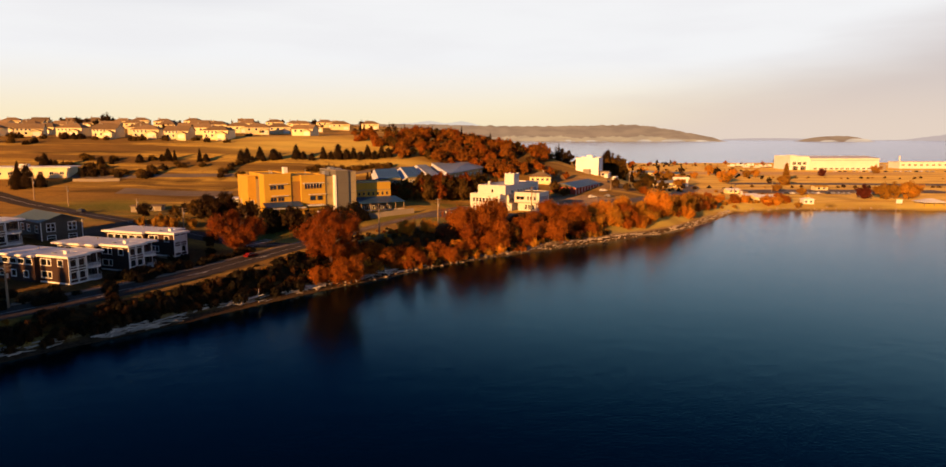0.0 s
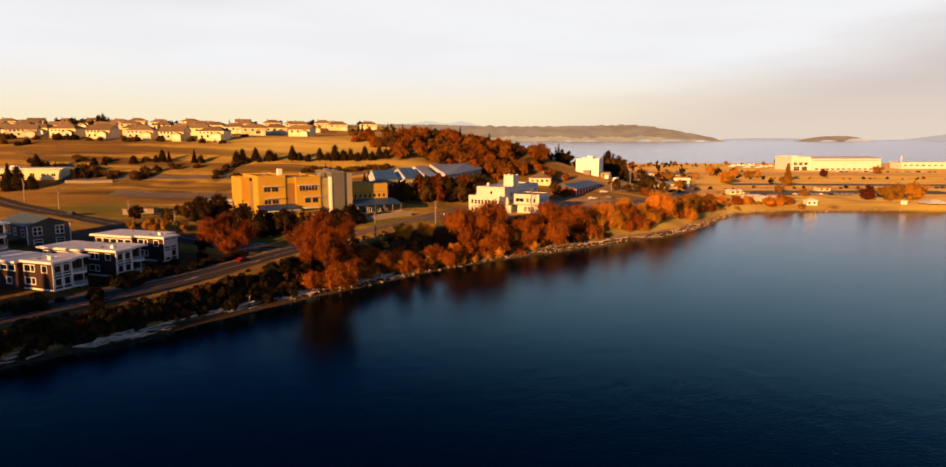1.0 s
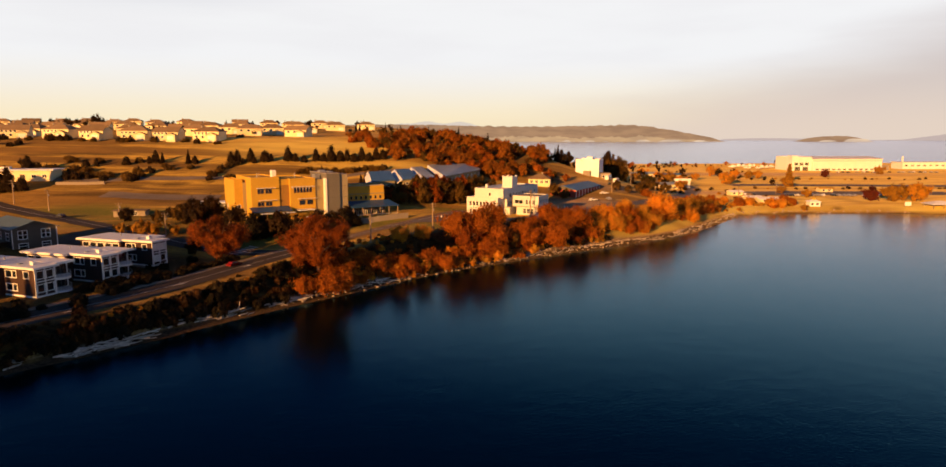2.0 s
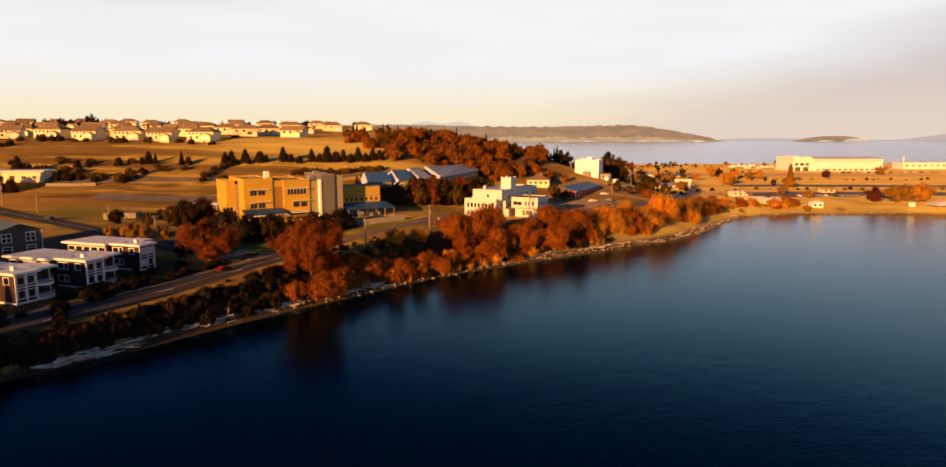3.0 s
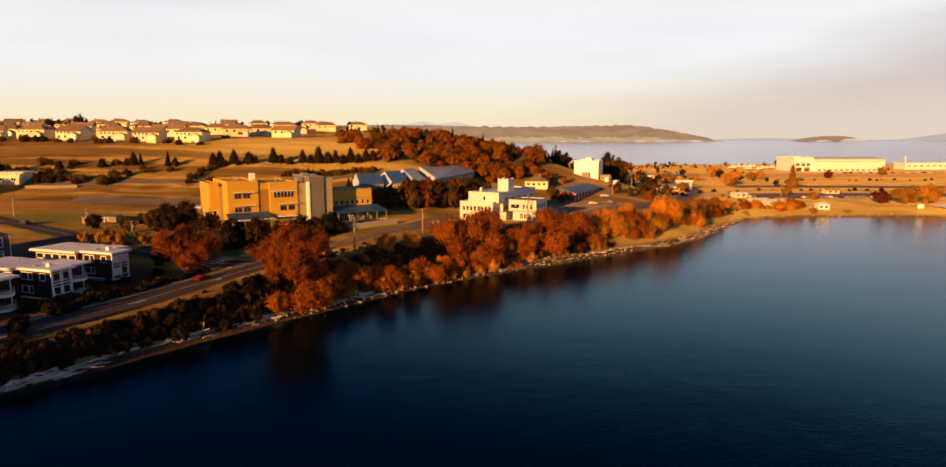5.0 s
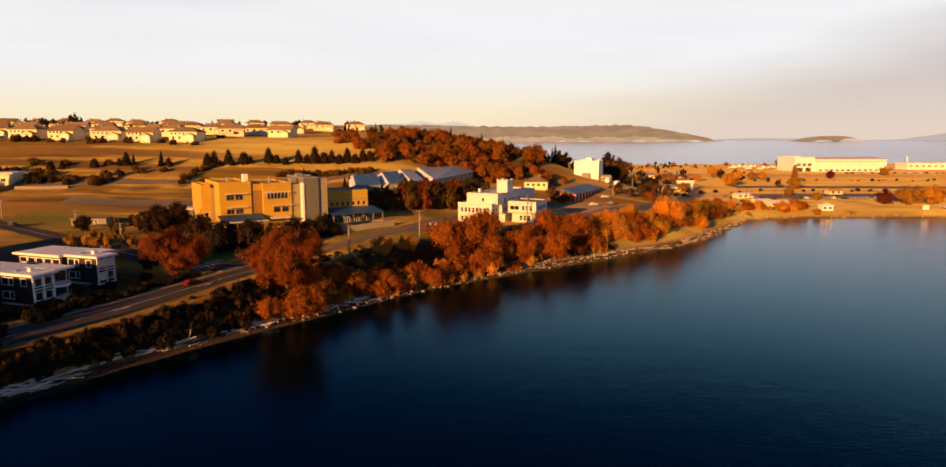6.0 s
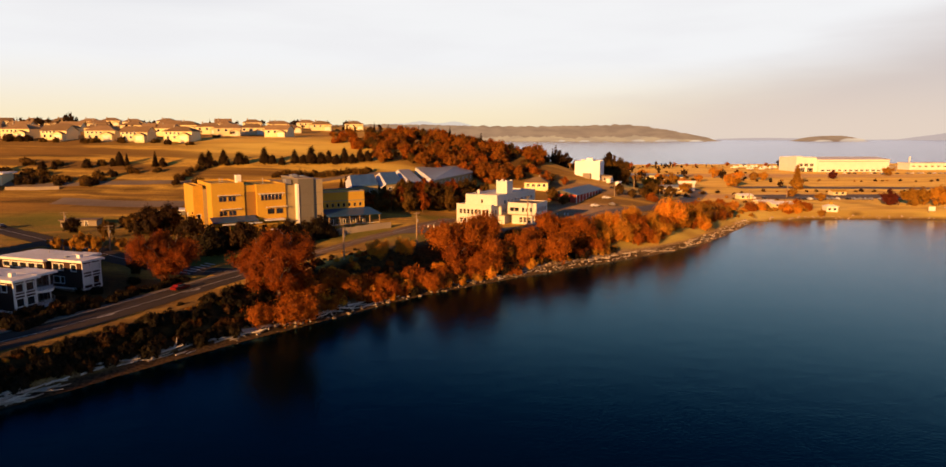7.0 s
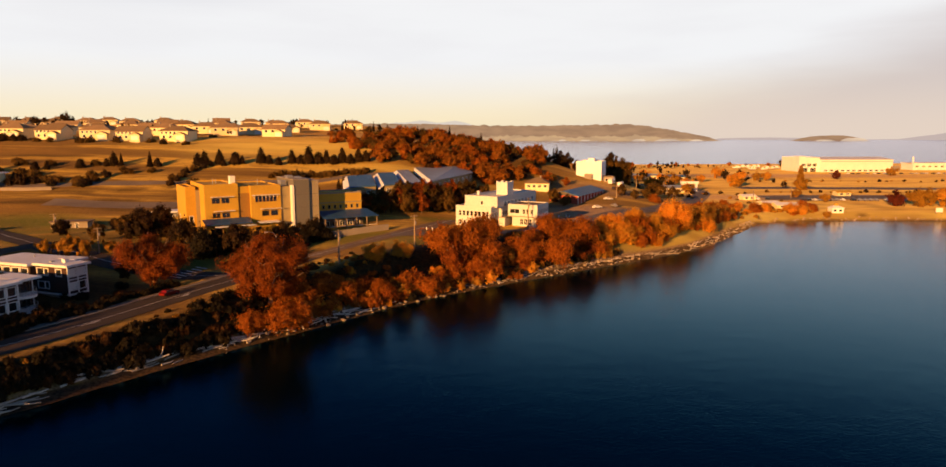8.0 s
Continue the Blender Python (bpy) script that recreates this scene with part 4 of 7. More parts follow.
# ---------------------------------------------------------------- white streamlined building
def white_building():
    b = thing("white_building", pose(-1.0, 289.0, 9.6, 0, 0, -30), "white stucco three-tier streamlined building with a roof tower", "building")
    low = row_of(8, 1.0, 13.8, 1.1, 4.1, 5.8) + row_of(7, 1.0, 13.5, 1.0, 0.9, 2.5)
    rt = [(1.2, 2.3, 4.1, 5.6)]
    block(b, 0, 14.5, 0, 6, -2, 7.2, "stucco", {"front": low, "right": rt + [(3.2, 4.6, 4.1, 5.6)]}, "lower_tier", bars=0, cross=1, rim=0.08)
    block(b, 2.4, 15.6, 6, 36, -2, 10.7, "stucco", {"right": row_of(9, 1.5, 28, 1.5, 7.4, 9.0) + row_of(4, 0.5, 9, 1.6, 4.1, 5.7)}, "upper_tier", bars=1, cross=0, rim=0.08)
    block(b, 2.4, 15.6, 2.6, 6, 7.2, 10.7, "stucco", {"front": [(6.5, 7.4, 8.0, 9.4)]}, "front_tier", bars=0)
    for q in ((0, 14.5, 0, 6.0, 7.2), (2.4, 15.6, 2.6, 36, 10.7)):
        parapet(b, *q, 0.45, 0.3, "stucco")
    block(b, 9.0, 13.6, 14.5, 19.5, 10.7, 15.4, "stucco", {}, "roof_tower", "square white roof tower")
    for q in ((9.0, 9.8, 14.5, 15.3), (12.8, 13.6, 14.5, 15.3), (9.0, 9.8, 18.7, 19.5), (12.8, 13.6, 18.7, 19.5), (10.8, 11.8, 14.5, 15.0)):
        part("merlon", boxed((*q, 15.4, 15.75)), "stucco", b)
    part("chimney", boxed((3.2, 4.2, 10, 11, 10.7, 12.2)), "stucco", b)
    # wing towards the road
    w = thing("white_wing", pose(17.0, 288.0, 9.6, 0, 0, -26), "white stucco two-storey wing with ribbon windows", "building")
    block(w, 2.4, 11.6, 0.8, 11, -2, 3.9, "stucco", {"front": row_of(3, 2.8, 7.6, 1.2, 0.9, 2.9), "right": row_of(3, 1, 9.6, 1.5, 1.0, 2.6)}, "ground_floor", bars=1, cross=1, rim=0.08)
    block(w, 1.2, 12.4, -0.4, 11.5, 3.9, 7.9, "stucco", {"front": [(0.8, 4.4, 5.0, 6.5), (5.6, 6.6, 4.9, 6.6), (7.1, 8.1, 4.9, 6.6), (8.6, 9.6, 4.9, 6.6)], "right": row_of(4, 1, 11, 1.6, 4.9, 6.6)}, "upper_floor", bars=1, cross=0, rim=0.08)
    parapet(w, 1.2, 12.4, -0.4, 11.5, 7.9, 0.35, 0.3, "stucco")
    part("roof_deck", boxed((1.5, 12.1, -0.1, 11.2, 7.9, 7.98)), "tar_roof", w)
    part("ledge", boxed((1.05, 12.6, -0.7, -0.42, 3.75, 3.98)), "concrete", w)
    part("lobby", boxed((-4.4, 0.8, -2.4, 3.0, -2, 3.4), bevel=0.08), "stucco", w, "small flat-roofed lobby")
    part("lobby_roof", boxed((-4.7, 1.1, -2.7, 3.2, 3.4, 3.62)), "concrete", w)
    part("lobby_door", boxed((-5.8, -4.6, 0.6, 0.9, -1, 2.3)), "dark_door", w)
    part("side_porch", boxed((12.42, 16.0, 0.4, 6.0, 3.0, 3.3)), "concrete", w)
    part("side_door", boxed((12.45, 14.2, 2.0, 6.0, -1, 2.9)), "red_wall", w, "red side entrance")
    part("porch_post", boxed((15.6, 15.85, 0.6, 0.85, -1, 3.0)), "timber", w)

white_building()


# ---------------------------------------------------------------- metal-roofed halls
def roof_plane(parent, q, mat, label, wall_foot, strip=2.6):
    """A sloping roof plane over four corners (front left, front right, back right, back left), its seams, walls under
    it and the narrow slope along its left edge, its low sunlight painted in as white."""
    P = [Vector(p) for p in q]
    up = Vector((0, 0, 0.35))

    def plate(a, b, c, d, thick):
        bm = bmesh.new()
        v = [bm.verts.new(p) for p in (a, b, c, d)] + [bm.verts.new(p + thick) for p in (a, b, c, d)]
        for f in ((3, 2, 1, 0), (4, 5, 6, 7), (0, 1, 5, 4), (1, 2, 6, 5), (2, 3, 7, 6), (3, 0, 4, 7)):
            bm.faces.new([v[i] for i in f])
        return bm

    roof = part("roof", plate(*P, up), mat, parent, label)
    n = max(3, int((P[1] - P[0]).length / 2.2))
    for i in range(1, n):
        a, c = P[0].lerp(P[1], i / n) + up, P[3].lerp(P[2], i / n) + up
        s = (P[1] - P[0]).normalized() * 0.05
        part("seam", plate(a - s, a + s, c + s, c - s, Vector((0, 0, 0.08))), mat, roof)
    out = (P[0] - P[1]).normalized()
    drop = Vector((0, 0, -1.5))
    part("lit_slope", plate(P[0] + out * strip + drop, P[0] - out * 0.02, P[3] - out * 0.02, P[3] + out * strip * 0.8 + drop, up), "roof_membrane", parent, "narrow roof slope painted white for low sun")
    mid = sum(P, Vector()) / 4
    inner = [p.lerp(mid, 0.03) for p in P]
    bm = bmesh.new()
    low = [bm.verts.new((p.x, p.y, wall_foot)) for p in inner]
    top = [bm.verts.new((p.x, p.y, p.z)) for p in inner]
    for i in range(4):
        bm.faces.new((low[i], low[(i + 1) % 4], top[(i + 1) % 4], top[i]))
    part("wall", bm, "ochre_pale", parent)
    d = (inner[1] - inner[0])
    d.z = 0
    w = d.length
    a = inner[0].copy()
    for i in range(max(2, int(w / 7))):
        x = (i + 0.5) * w / max(2, int(w / 7))
        window(parent, (a.x, a.y), (inner[1].x, inner[1].y), (x - 1.1, x + 1.1, inner[0].z - 2.4, inner[0].z - 1.2), "white_paint", 2, 0, 0.1, proud=0.12, depth=0.06)


def school_halls():
    b = thing("school_hall", pose(0, 0, 0), "school hall with stepped blue and grey metal roofs", "building")
    back = Vector((-0.20, 0.98, 0))
    E, D = Vector((-43.3, 311.0, 21.6)), Vector((-13.5, 329.0, 22.4))
    roof_plane(b, ((-11.8, 330, 22.7), (6.3, 394, 22.7), (-1.0, 417, 26.0), (-27.0, 408, 26.0)), "grey_metal", "grey standing-seam metal roof", 12.0, 3.4)
    for f0, f1, depth, mat in ((0.0, 0.33, 30, "blue_metal"), (0.43, 0.66, 38, "blue_metal"), (0.75, 0.93, 52, "grey_metal")):
        p, q = E.lerp(D, f0), E.lerp(D, f1)
        roof_plane(b, (p, q, q + back * depth + Vector((0, 0, 2.6)), p + back * depth + Vector((0, 0, 2.6))), mat, "standing-seam metal roof", 11.0)


school_halls()


# ---------------------------------------------------------------- buildings beyond the white one
def red_shed():
    g = gz(56, 365) - 0.2
    b = thing("red_shed", pose(54.5, 356.5, g, 0, 0, -28), "long low shed with red siding and a blue-grey metal roof", "shed")
    block(b, -14, 0, 0, 40, -2, 3.6, "red_wall", {"right": row_of(8, 1, 39, 1.1, 1.2, 2.4), "front": [(3, 6, 0.2, 2.6), (8, 11, 0.2, 2.6)]}, "wall", bars=0, frame_mat="red_wall")
    gable_roof(b, -14, 0, 0, 40, 3.6, 2.0, "blue_metal", over=0.8, wall_mat="grey_siding")
    for i in range(9):
        part("pilaster", boxed((0.0, 0.25, i * 4.9, i * 4.9 + 0.4, -1, 3.5)), "white_paint", b)
    return b


def cube_building():
    g = gz(73, 432) - 0.3
    b = thing("white_block", pose(65.5, 431, g, 0, 0, -21), "tall windowless white block with a rooftop hut", "building")
    block(b, 0, 14.5, 0, 14, -3, 9.2, "block_white", {}, "wall")
    parapet(b, 0, 14.5, 0, 14, 9.2, 0.4, 0.3, "block_white")
    part("roof_hut", boxed((6.0, 9.6, 4, 8, 9.2, 11.2), bevel=0.05), "block_white", b, "white rooftop hut")
    part("roof_vent", boxed((3.4, 4.4, 5, 6, 9.2, 10.3), (11.5, 12.3, 5, 6, 9.2, 10.0)), "steel", b)
    part("lean_to", boxed((5.2, 9.5, -2.2, -0.02, -2, 2.6)), "concrete", b, "pale lean-to")
    c = thing("small_shed", pose(80, 424, gz(82, 426) - 0.2, 0, 0, -8), "small pale hut with a dark flat roof", "shed")
    block(c, 0, 5.5, 0, 5, -1, 3.4, "concrete", {"front": [(1, 2.2, 0.8, 2.2), (3.2, 4.4, 0.8, 2.2)]}, "wall", bars=0)
    part("roof", boxed((-0.4, 5.9, -0.4, 5.4, 3.4, 3.65)), "tar_roof", c)


def hip_house():
    g = gz(39, 392)
    b = thing("cottage", pose(32.5, 386, g, 0, 0, -10), "small pale house with a brown hip roof", "house")
    block(b, 0, 12, 0, 10, -2, 3.0, "cream", {"front": row_of(4, 0.5, 11.5, 1.4, 0.9, 2.3)}, "wall", bars=1)
    hip_roof(b, 0, 12, 0, 10, 3.0, 2.8, "shingle")
    part("chimney", boxed((7, 7.8, 5, 5.8, 3.4, 6.6)), "concrete", b)


red_shed()
cube_building()
hip_house()


# ---------------------------------------------------------------- grey house with the teal roof
def grey_house():
    b = thing("grey_house", pose(-129.6, 200.8, 9.2, 0, 0, 52), "grey shingled house with white paired windows and teal roof", "house")
    pairs = [(1.6, 2.6, 3.6, 5.9), (2.8, 3.8, 3.6, 5.9), (7.6, 8.6, 3.6, 5.9), (8.8, 9.8, 3.6, 5.9), (1.6, 3.8, 0.8, 2.2), (7.6, 9.8, 0.8, 2.2)]
    block(b, 0, 11.6, 0, 20, -2, 6.6, "grey_siding", {"front": pairs, "left": [(15.2, 17.6, 3.2, 5.2), (9, 11.4, 3.2, 5.2), (4, 6.4, 3.2, 5.2)]}, "wall", bars=0, cross=1, rim=0.2)
    gable_roof(b, 0, 11.6, 0, 20, 6.6, 1.9, "teal_roof", over=0.8, wall_mat="grey_siding")
    part("corner_board", boxed((-0.12, 0.12, -0.12, 0.12, -1, 6.5)), "white_paint", b, "white corner board")
    part("corner_board", boxed((11.48, 11.72, -0.12, 0.12, -1, 6.5)), "white_paint", b, "white corner board")
    part("porch_roof", boxed((-4.5, -0.1, 3, 18, 2.8, 3.05)), "tar_roof", b)
    for i in range(4):
        part("porch_post", boxed((-4.3, -4.1, 3.3 + i * 4.7, 3.5 + i * 4.7, -1.5, 2.8)), "white_paint", b)


grey_house()


# ---------------------------------------------------------------- brown and white condominium houses
def condo(x, y, rot, base, label, balconies=True):
    g = gz(x, y) - 0.1
    b = thing("condominium", pose(x, y, g, 0, 0, rot), label, "house", "brown and white condominiums")
    z0 = base
    s1, s2, top = z0 + 0.5, z0 + 3.6, z0 + 6.5
    FW, BW = 4.9, 10.2
    front = [(0.45, 2.1, z + 0.6, z + 2.3) for z in (s1, s2)] + [(2.8, 4.45, z + 0.6, z + 2.3) for z in (s1, s2)]
    left = [(6.0, 7.2, z + 0.7, z + 2.2) for z in (s1, s2)] + [(7.4, 9.4, z + 0.7, z + 2.2) for z in (s1, s2)] + [(2.0, 3.6, z + 0.7, z + 2.2) for z in (s2,)]
    left = [(10.0 - q[1], 10.0 - q[0], q[2], q[3]) for q in left]
    part("base", boxed((0.4, BW - 0.4 if balconies else FW - 0.3, 0.4, 24.5, -2.5, z0)), "concrete", b, "grey concrete base level")
    block(b, 0, FW, 0, 10.0, z0, top, "brown_siding", {"front": front, "left": left}, "front_block", "dark brown shingled walls", bars=0, rim=0.16)
    if balconies:
        block(b, FW, BW, 3.0, 10.0, z0, top, "brown_siding", {"front": [(0.5, 2.3, z + 0.2, z + 2.3) for z in (s1, s2)] + [(2.8, 4.8, z + 0.2, z + 2.3) for z in (s1, s2)]}, "balcony_block", bars=0, rim=0.05, frame_mat="grey_siding")
    else:
        block(b, FW, FW + 4.0, 5.0, 10.0, z0, top, "brown_siding", {}, "side_block")
    block(b, -1.2, BW - 1.5, 10.0, 25, z0, top - 0.15, "brown_siding", {"left": row_of(5, 0.6, 14.4, 2.2, s2 + 0.9, s2 + 2.1) + row_of(3, 1, 14, 1.6, s1 + 0.7, s1 + 2.2)}, "rear_block", bars=0, rim=0.2)
    band = [(-0.13, FW + 0.13, -0.13, -0.01, z0 - 0.1, z0 + 0.3), (-0.13, FW + 0.13, -0.10, -0.01, s2 - 0.2, s2 + 0.05), (-0.13, 0.0, -0.13, 9.9, z0 - 0.1, z0 + 0.3)]
    for q in band:
        part("band", boxed(q), "white_paint", b, "white horizontal band")
    for q in ((-0.14, 0.22, -0.14, 0.05), (FW - 0.22, FW + 0.14, -0.14, 0.05), (2.3, 2.6, -0.11, 0.0)):
        part("corner_board", boxed((*q, z0 + 0.3, top - 0.05)), "white_paint", b)
    eaves = [(-0.8, FW + 0.7, -0.8, 9.9)] + ([(FW + 0.7, BW + 0.7, 0.6, 9.9)] if balconies else [(FW + 0.7, FW + 4.6, 4.4, 9.9)])
    for q in eaves:
        part("fascia", boxed((*q, top, top + 0.42)), "white_paint", b, "deep white eaves")
        part("roof", boxed((q[0] + 0.15, q[1] - 0.15, q[2] + 0.15, q[3], top + 0.42, top + 0.52)), "roof_membrane", b)
    part("fascia", boxed((-2.0, BW - 0.8, 9.9, 25.8, top - 0.15, top + 0.3)), "white_paint", b, "deep white eaves")
    part("roof", boxed((-1.8, BW - 1.0, 10.1, 25.6, top + 0.3, top + 0.4)), "roof_membrane", b)
    part("skylight", boxed((1.4, 2.4, 6.5, 7.3, top + 0.52, top + 0.75), bevel=0.04), "grey_metal", b)
    part("chimney", boxed((2.0, 3.1, 3.0, 4.0, top + 0.52, top + 1.35), bevel=0.04), "white_paint", b, "boxed white chimney")
    part("roof_vent", tube(bmesh.new(), [(5.5, 17, top + 0.35), (5.5, 17, top + 1.05)], [0.15, 0.15]), "steel", b)
    if not balconies:
        for x0, x1, z in ((0.45, 2.1, s2), (2.8, 4.45, s2), (0.45, 2.1, s1)):
            part("blind", boxed((x0 + 0.05, x1 - 0.05, 0.09, 0.11, z + 0.65, z + 2.25)), "white_paint", b, "drawn white blind")
        return b
    # rounded balconies
    arc = [(FW + 0.05 + (BW - FW + 0.4) * k / 12, 3.0 - 4.2 * math.sin(math.pi * (0.22 + 0.78 * k / 12)) ** 0.7 if k < 12 else 3.0) for k in range(13)]
    for z in (s1 - 0.3, s2 - 0.3):
        bal = part("balcony", slab([(FW + 0.05, 3.02)] + arc, z - 0.2, z + 0.32), "white_paint", b, "rounded white balcony deck")
        rail = bmesh.new()
        tube(rail, [(x, y, z + 1.25) for x, y in arc], [0.06] * 13, 5)
        tube(rail, [(x, y, z + 0.75) for x, y in arc], [0.025] * 13, 4)
        for x, y in arc:
            tube(rail, [(x, y, z + 0.25), (x, y, z + 1.25)], [0.03, 0.03], 4)
        part("railing", rail, "steel", bal, "thin balcony railing")
    for px in (BW - 0.6,):
        part("balcony_post", boxed((px, px + 0.18, 1.9, 2.08, -1.5, top)), "white_paint", b)
    return b


condo(-87.0, 194.5, 70, 1.1, "brown shingled condominium with white trim, the last of its row", False)
condo(-91.2, 176.5, 70, 0.5, "brown shingled condominium with white trim and corner balconies")
condo(-98.0, 161.0, 70, 0.4, "brown shingled condominium with white trim and railed balconies")
condo(-131.5, 181.0, 66, 2.8, "tall white-trimmed brown condominium standing up the slope")


# ---------------------------------------------------------------- long low building across the fields
def long_building():
    b = thing("long_low_building", pose(-245, 330, gz(-222, 336) + 0.6, 0, 0, 11), "long low pale building with a flat white roof", "building")
    block(b, 0, 44, 0, 12, -5, 4.4, "cream", {"front": row_of(9, 1, 43, 1.8, 1.0, 2.4)}, "wall", bars=1)
    part("roof", boxed((-1.2, 45.2, -1.2, 13.2, 4.4, 5.0)), "roof_membrane", b, "flat pale roof")
    part("roof_unit", boxed((20, 24, 4, 7, 5.0, 6.2), bevel=0.05), "white_paint", b)
    part("door", boxed((30, 32, -0.1, -0.02, -0.5, 2.6)), "dark_door", b)


long_building()
yard_wall("field_wall", [(-197, 333), (-176, 337)], 1.3, 0.5, "concrete", "low pale wall in the dry field")
hut = thing("field_hut", pose(-142, 279, gz(-138, 281) - 0.1, 0, 0, 8), "low flat-roofed concrete hut beside the lawn", "hut")
block(hut, 0, 12, 0, 5, -1, 2.2, "concrete", {"front": [(2.2, 4.2, 0.7, 1.6), (8, 9, 0.1, 1.9)]}, "wall", bars=1)
part("roof", boxed((-0.5, 12.5, -0.5, 5.5, 2.2, 2.5)), "tar_roof", hut)
side = thing("yard_building", pose(-116.5, 301.1, gz(-104, 285) - 0.2, 0, 0, 10), "low grey building with a flat pale roof", "building")
block(side, 0, 18, 0, 8, -2, 3.2, "grey_panel", {"front": row_of(4, 1, 17, 1.6, 0.9, 2.1)}, "wall", bars=1)
part("roof", boxed((-0.6, 18.6, -0.6, 8.6, 3.2, 3.6)), "roof_membrane", side)


# ---------------------------------------------------------------- housing estate on the hill
def house_kind(w, d, h, rise, hip, label, far=False):
    b = thing("estate_house", pose(0, 0, 0), label, "house", "houses of the hilltop estate")
    holes = {"front": row_of(4, 0.6, w - 0.6, 1.4, 0.9, 2.3) + (row_of(4, 0.6, w * 0.6, 1.2, 3.4, 4.4) if h > 4 else []), "left": row_of(2, 0.5, d - 0.5, 1.3, 0.9, 2.2)}
    if far:
        holes = {"front": row_of(2, 0.6, w * 0.6, 1.6, h - 2.1, h - 0.7)}
    block(b, 0, w, 0, d, -5, h, "cream", holes, "wall", bars=0, rim=0.14)
    (hip_roof if hip else gable_roof)(b, 0, w, 0, d, h, rise, "shingle", **({} if hip else {"along": "x", "wall_mat": "cream"}))
    part("garage", boxed((w * 0.62, w * 0.98, -3.5, 0.02, -5, 2.8)), "cream", b)
    gable_roof(b, w * 0.62, w * 0.98, -3.5, 0.02, 2.8, 1.2, "shingle", over=0.4, along="y", name="garage_roof", wall_mat="cream")
    part("garage_door", boxed((w * 0.68, w * 0.92, -3.56, -3.5, 0.0, 2.3)), "white_paint", b)
    part("chimney", boxed((w * 0.2, w * 0.2 + 0.9, d * 0.5, d * 0.5 + 0.9, h + 0.4, h + rise + 0.8)), "concrete", b)
    return b


def estate():
    rnd = random.Random(11)
    kinds = [house_kind(17, 11, 4.9, 3.0, True, "cream estate house with a wide brown hip roof"),
             house_kind(16, 10, 4.8, 2.9, False, "cream estate house with a brown gable roof"),
             house_kind(14, 11, 3.2, 2.8, True, "small cream estate house with a brown hip roof", True),
             house_kind(17, 11, 4.8, 3.0, True, "cream two-storey house with a brown hip roof among others", True),
             house_kind(16, 10, 4.6, 2.8, False, "cream two-storey house with a brown gable roof among others", True)]
    spots = []
    for i, x in enumerate((-318, -292, -265, -241, -219, -195, -172, -345, -378, -410)):
        spots.append((x + rnd.uniform(-2, 2), 433 + rnd.uniform(-2, 5) + 0.03 * (x + 230), i % 2))
    for row, yy in enumerate((485, 525, 570, 620, 675, 735)):
        n = 13
        for i in range(n):
            x = -560 + row * -25 + i * (36 + row * 3.5) + rnd.uniform(-6, 6)
            if x > -128 + row * 6:
                continue
            spots.append((x, yy + rnd.uniform(-8, 8), rnd.choice((3, 4, 2, 3))))
    used = set()
    for x, y, k in spots:
        m = pose(x, y, gz(x + 7, y + 4) + 0.3, 0, 0, rnd.uniform(-12, 22))
        if k not in used:
            kinds[k].matrix_world = m
            used.add(k)
        else:
            copy_thing(kinds[k], m)


estate()


# ---------------------------------------------------------------- flat point: hangar, yard, park
def hangar():
    b = thing("hangar", pose(375, 752, 2.6, 0, 0, 3), "huge white seaplane hangar with a long door band", "hangar")
    block(b, 0, 78, 0, 45, -1, 13.2, "white_paint", {"front": row_of(12, 2, 76, 3.6, 1.0, 2.6)}, "wall", "white hall wall", bars=2)
    gable_roof(b, 0, 78, 0, 45, 13.2, 2.2, "roof_membrane", over=0.8, along="x", wall_mat="white_paint")
    block(b, -22, 0, 4, 40, -1, 14.5, "white_paint", {"front": row_of(3, 2, 20, 4.0, 6, 9) + row_of(2, 2, 20, 6, 0.2, 4.5)}, "tower_block", "taller end block", bars=3)
    parapet(b, -22, 0, 4, 40, 14.5, 0.8, 0.4, "white_paint")
    part("roof_house", boxed((-19, -12, 10, 20, 14.5, 16.6)), "white_paint", b)
    part("door_rail", boxed((0, 78, -0.5, -0.02, 11.0, 11.5)), "grey_metal", b)
    part("lean_to", boxed((78.02, 92, 8, 34, -1, 6.2)), "concrete", b)
    c = thing("airfield_terminal", pose(497, 790, 2.6, 0, 0, 2), "long low white sheds beyond the hangar", "building")
    block(c, 0, 60, 0, 20, -1, 7.6, "white_paint", {"front": row_of(8, 1, 59, 3.2, 3.6, 5.2)}, "wall", bars=2)
    part("roof", boxed((-1, 61, -1, 21, 7.6, 8.3)), "roof_membrane", c)
    part("mast", boxed((2, 3.2, 4, 5.2, 8.3, 15.0)), "white_paint", c)
    d = thing("airfield_shed", pose(567, 800, 2.6, 0, 0, 0), "low white shed with a pale roof", "building")
    block(d, 0, 110, 0, 20, -1, 6.0, "white_paint", {"front": row_of(14, 1, 109, 3.2, 2.6, 4.2)}, "wall", bars=2)
    part("roof", boxed((-1, 111, -1, 21, 6.0, 6.7)), "grey_metal", d)


hangar()


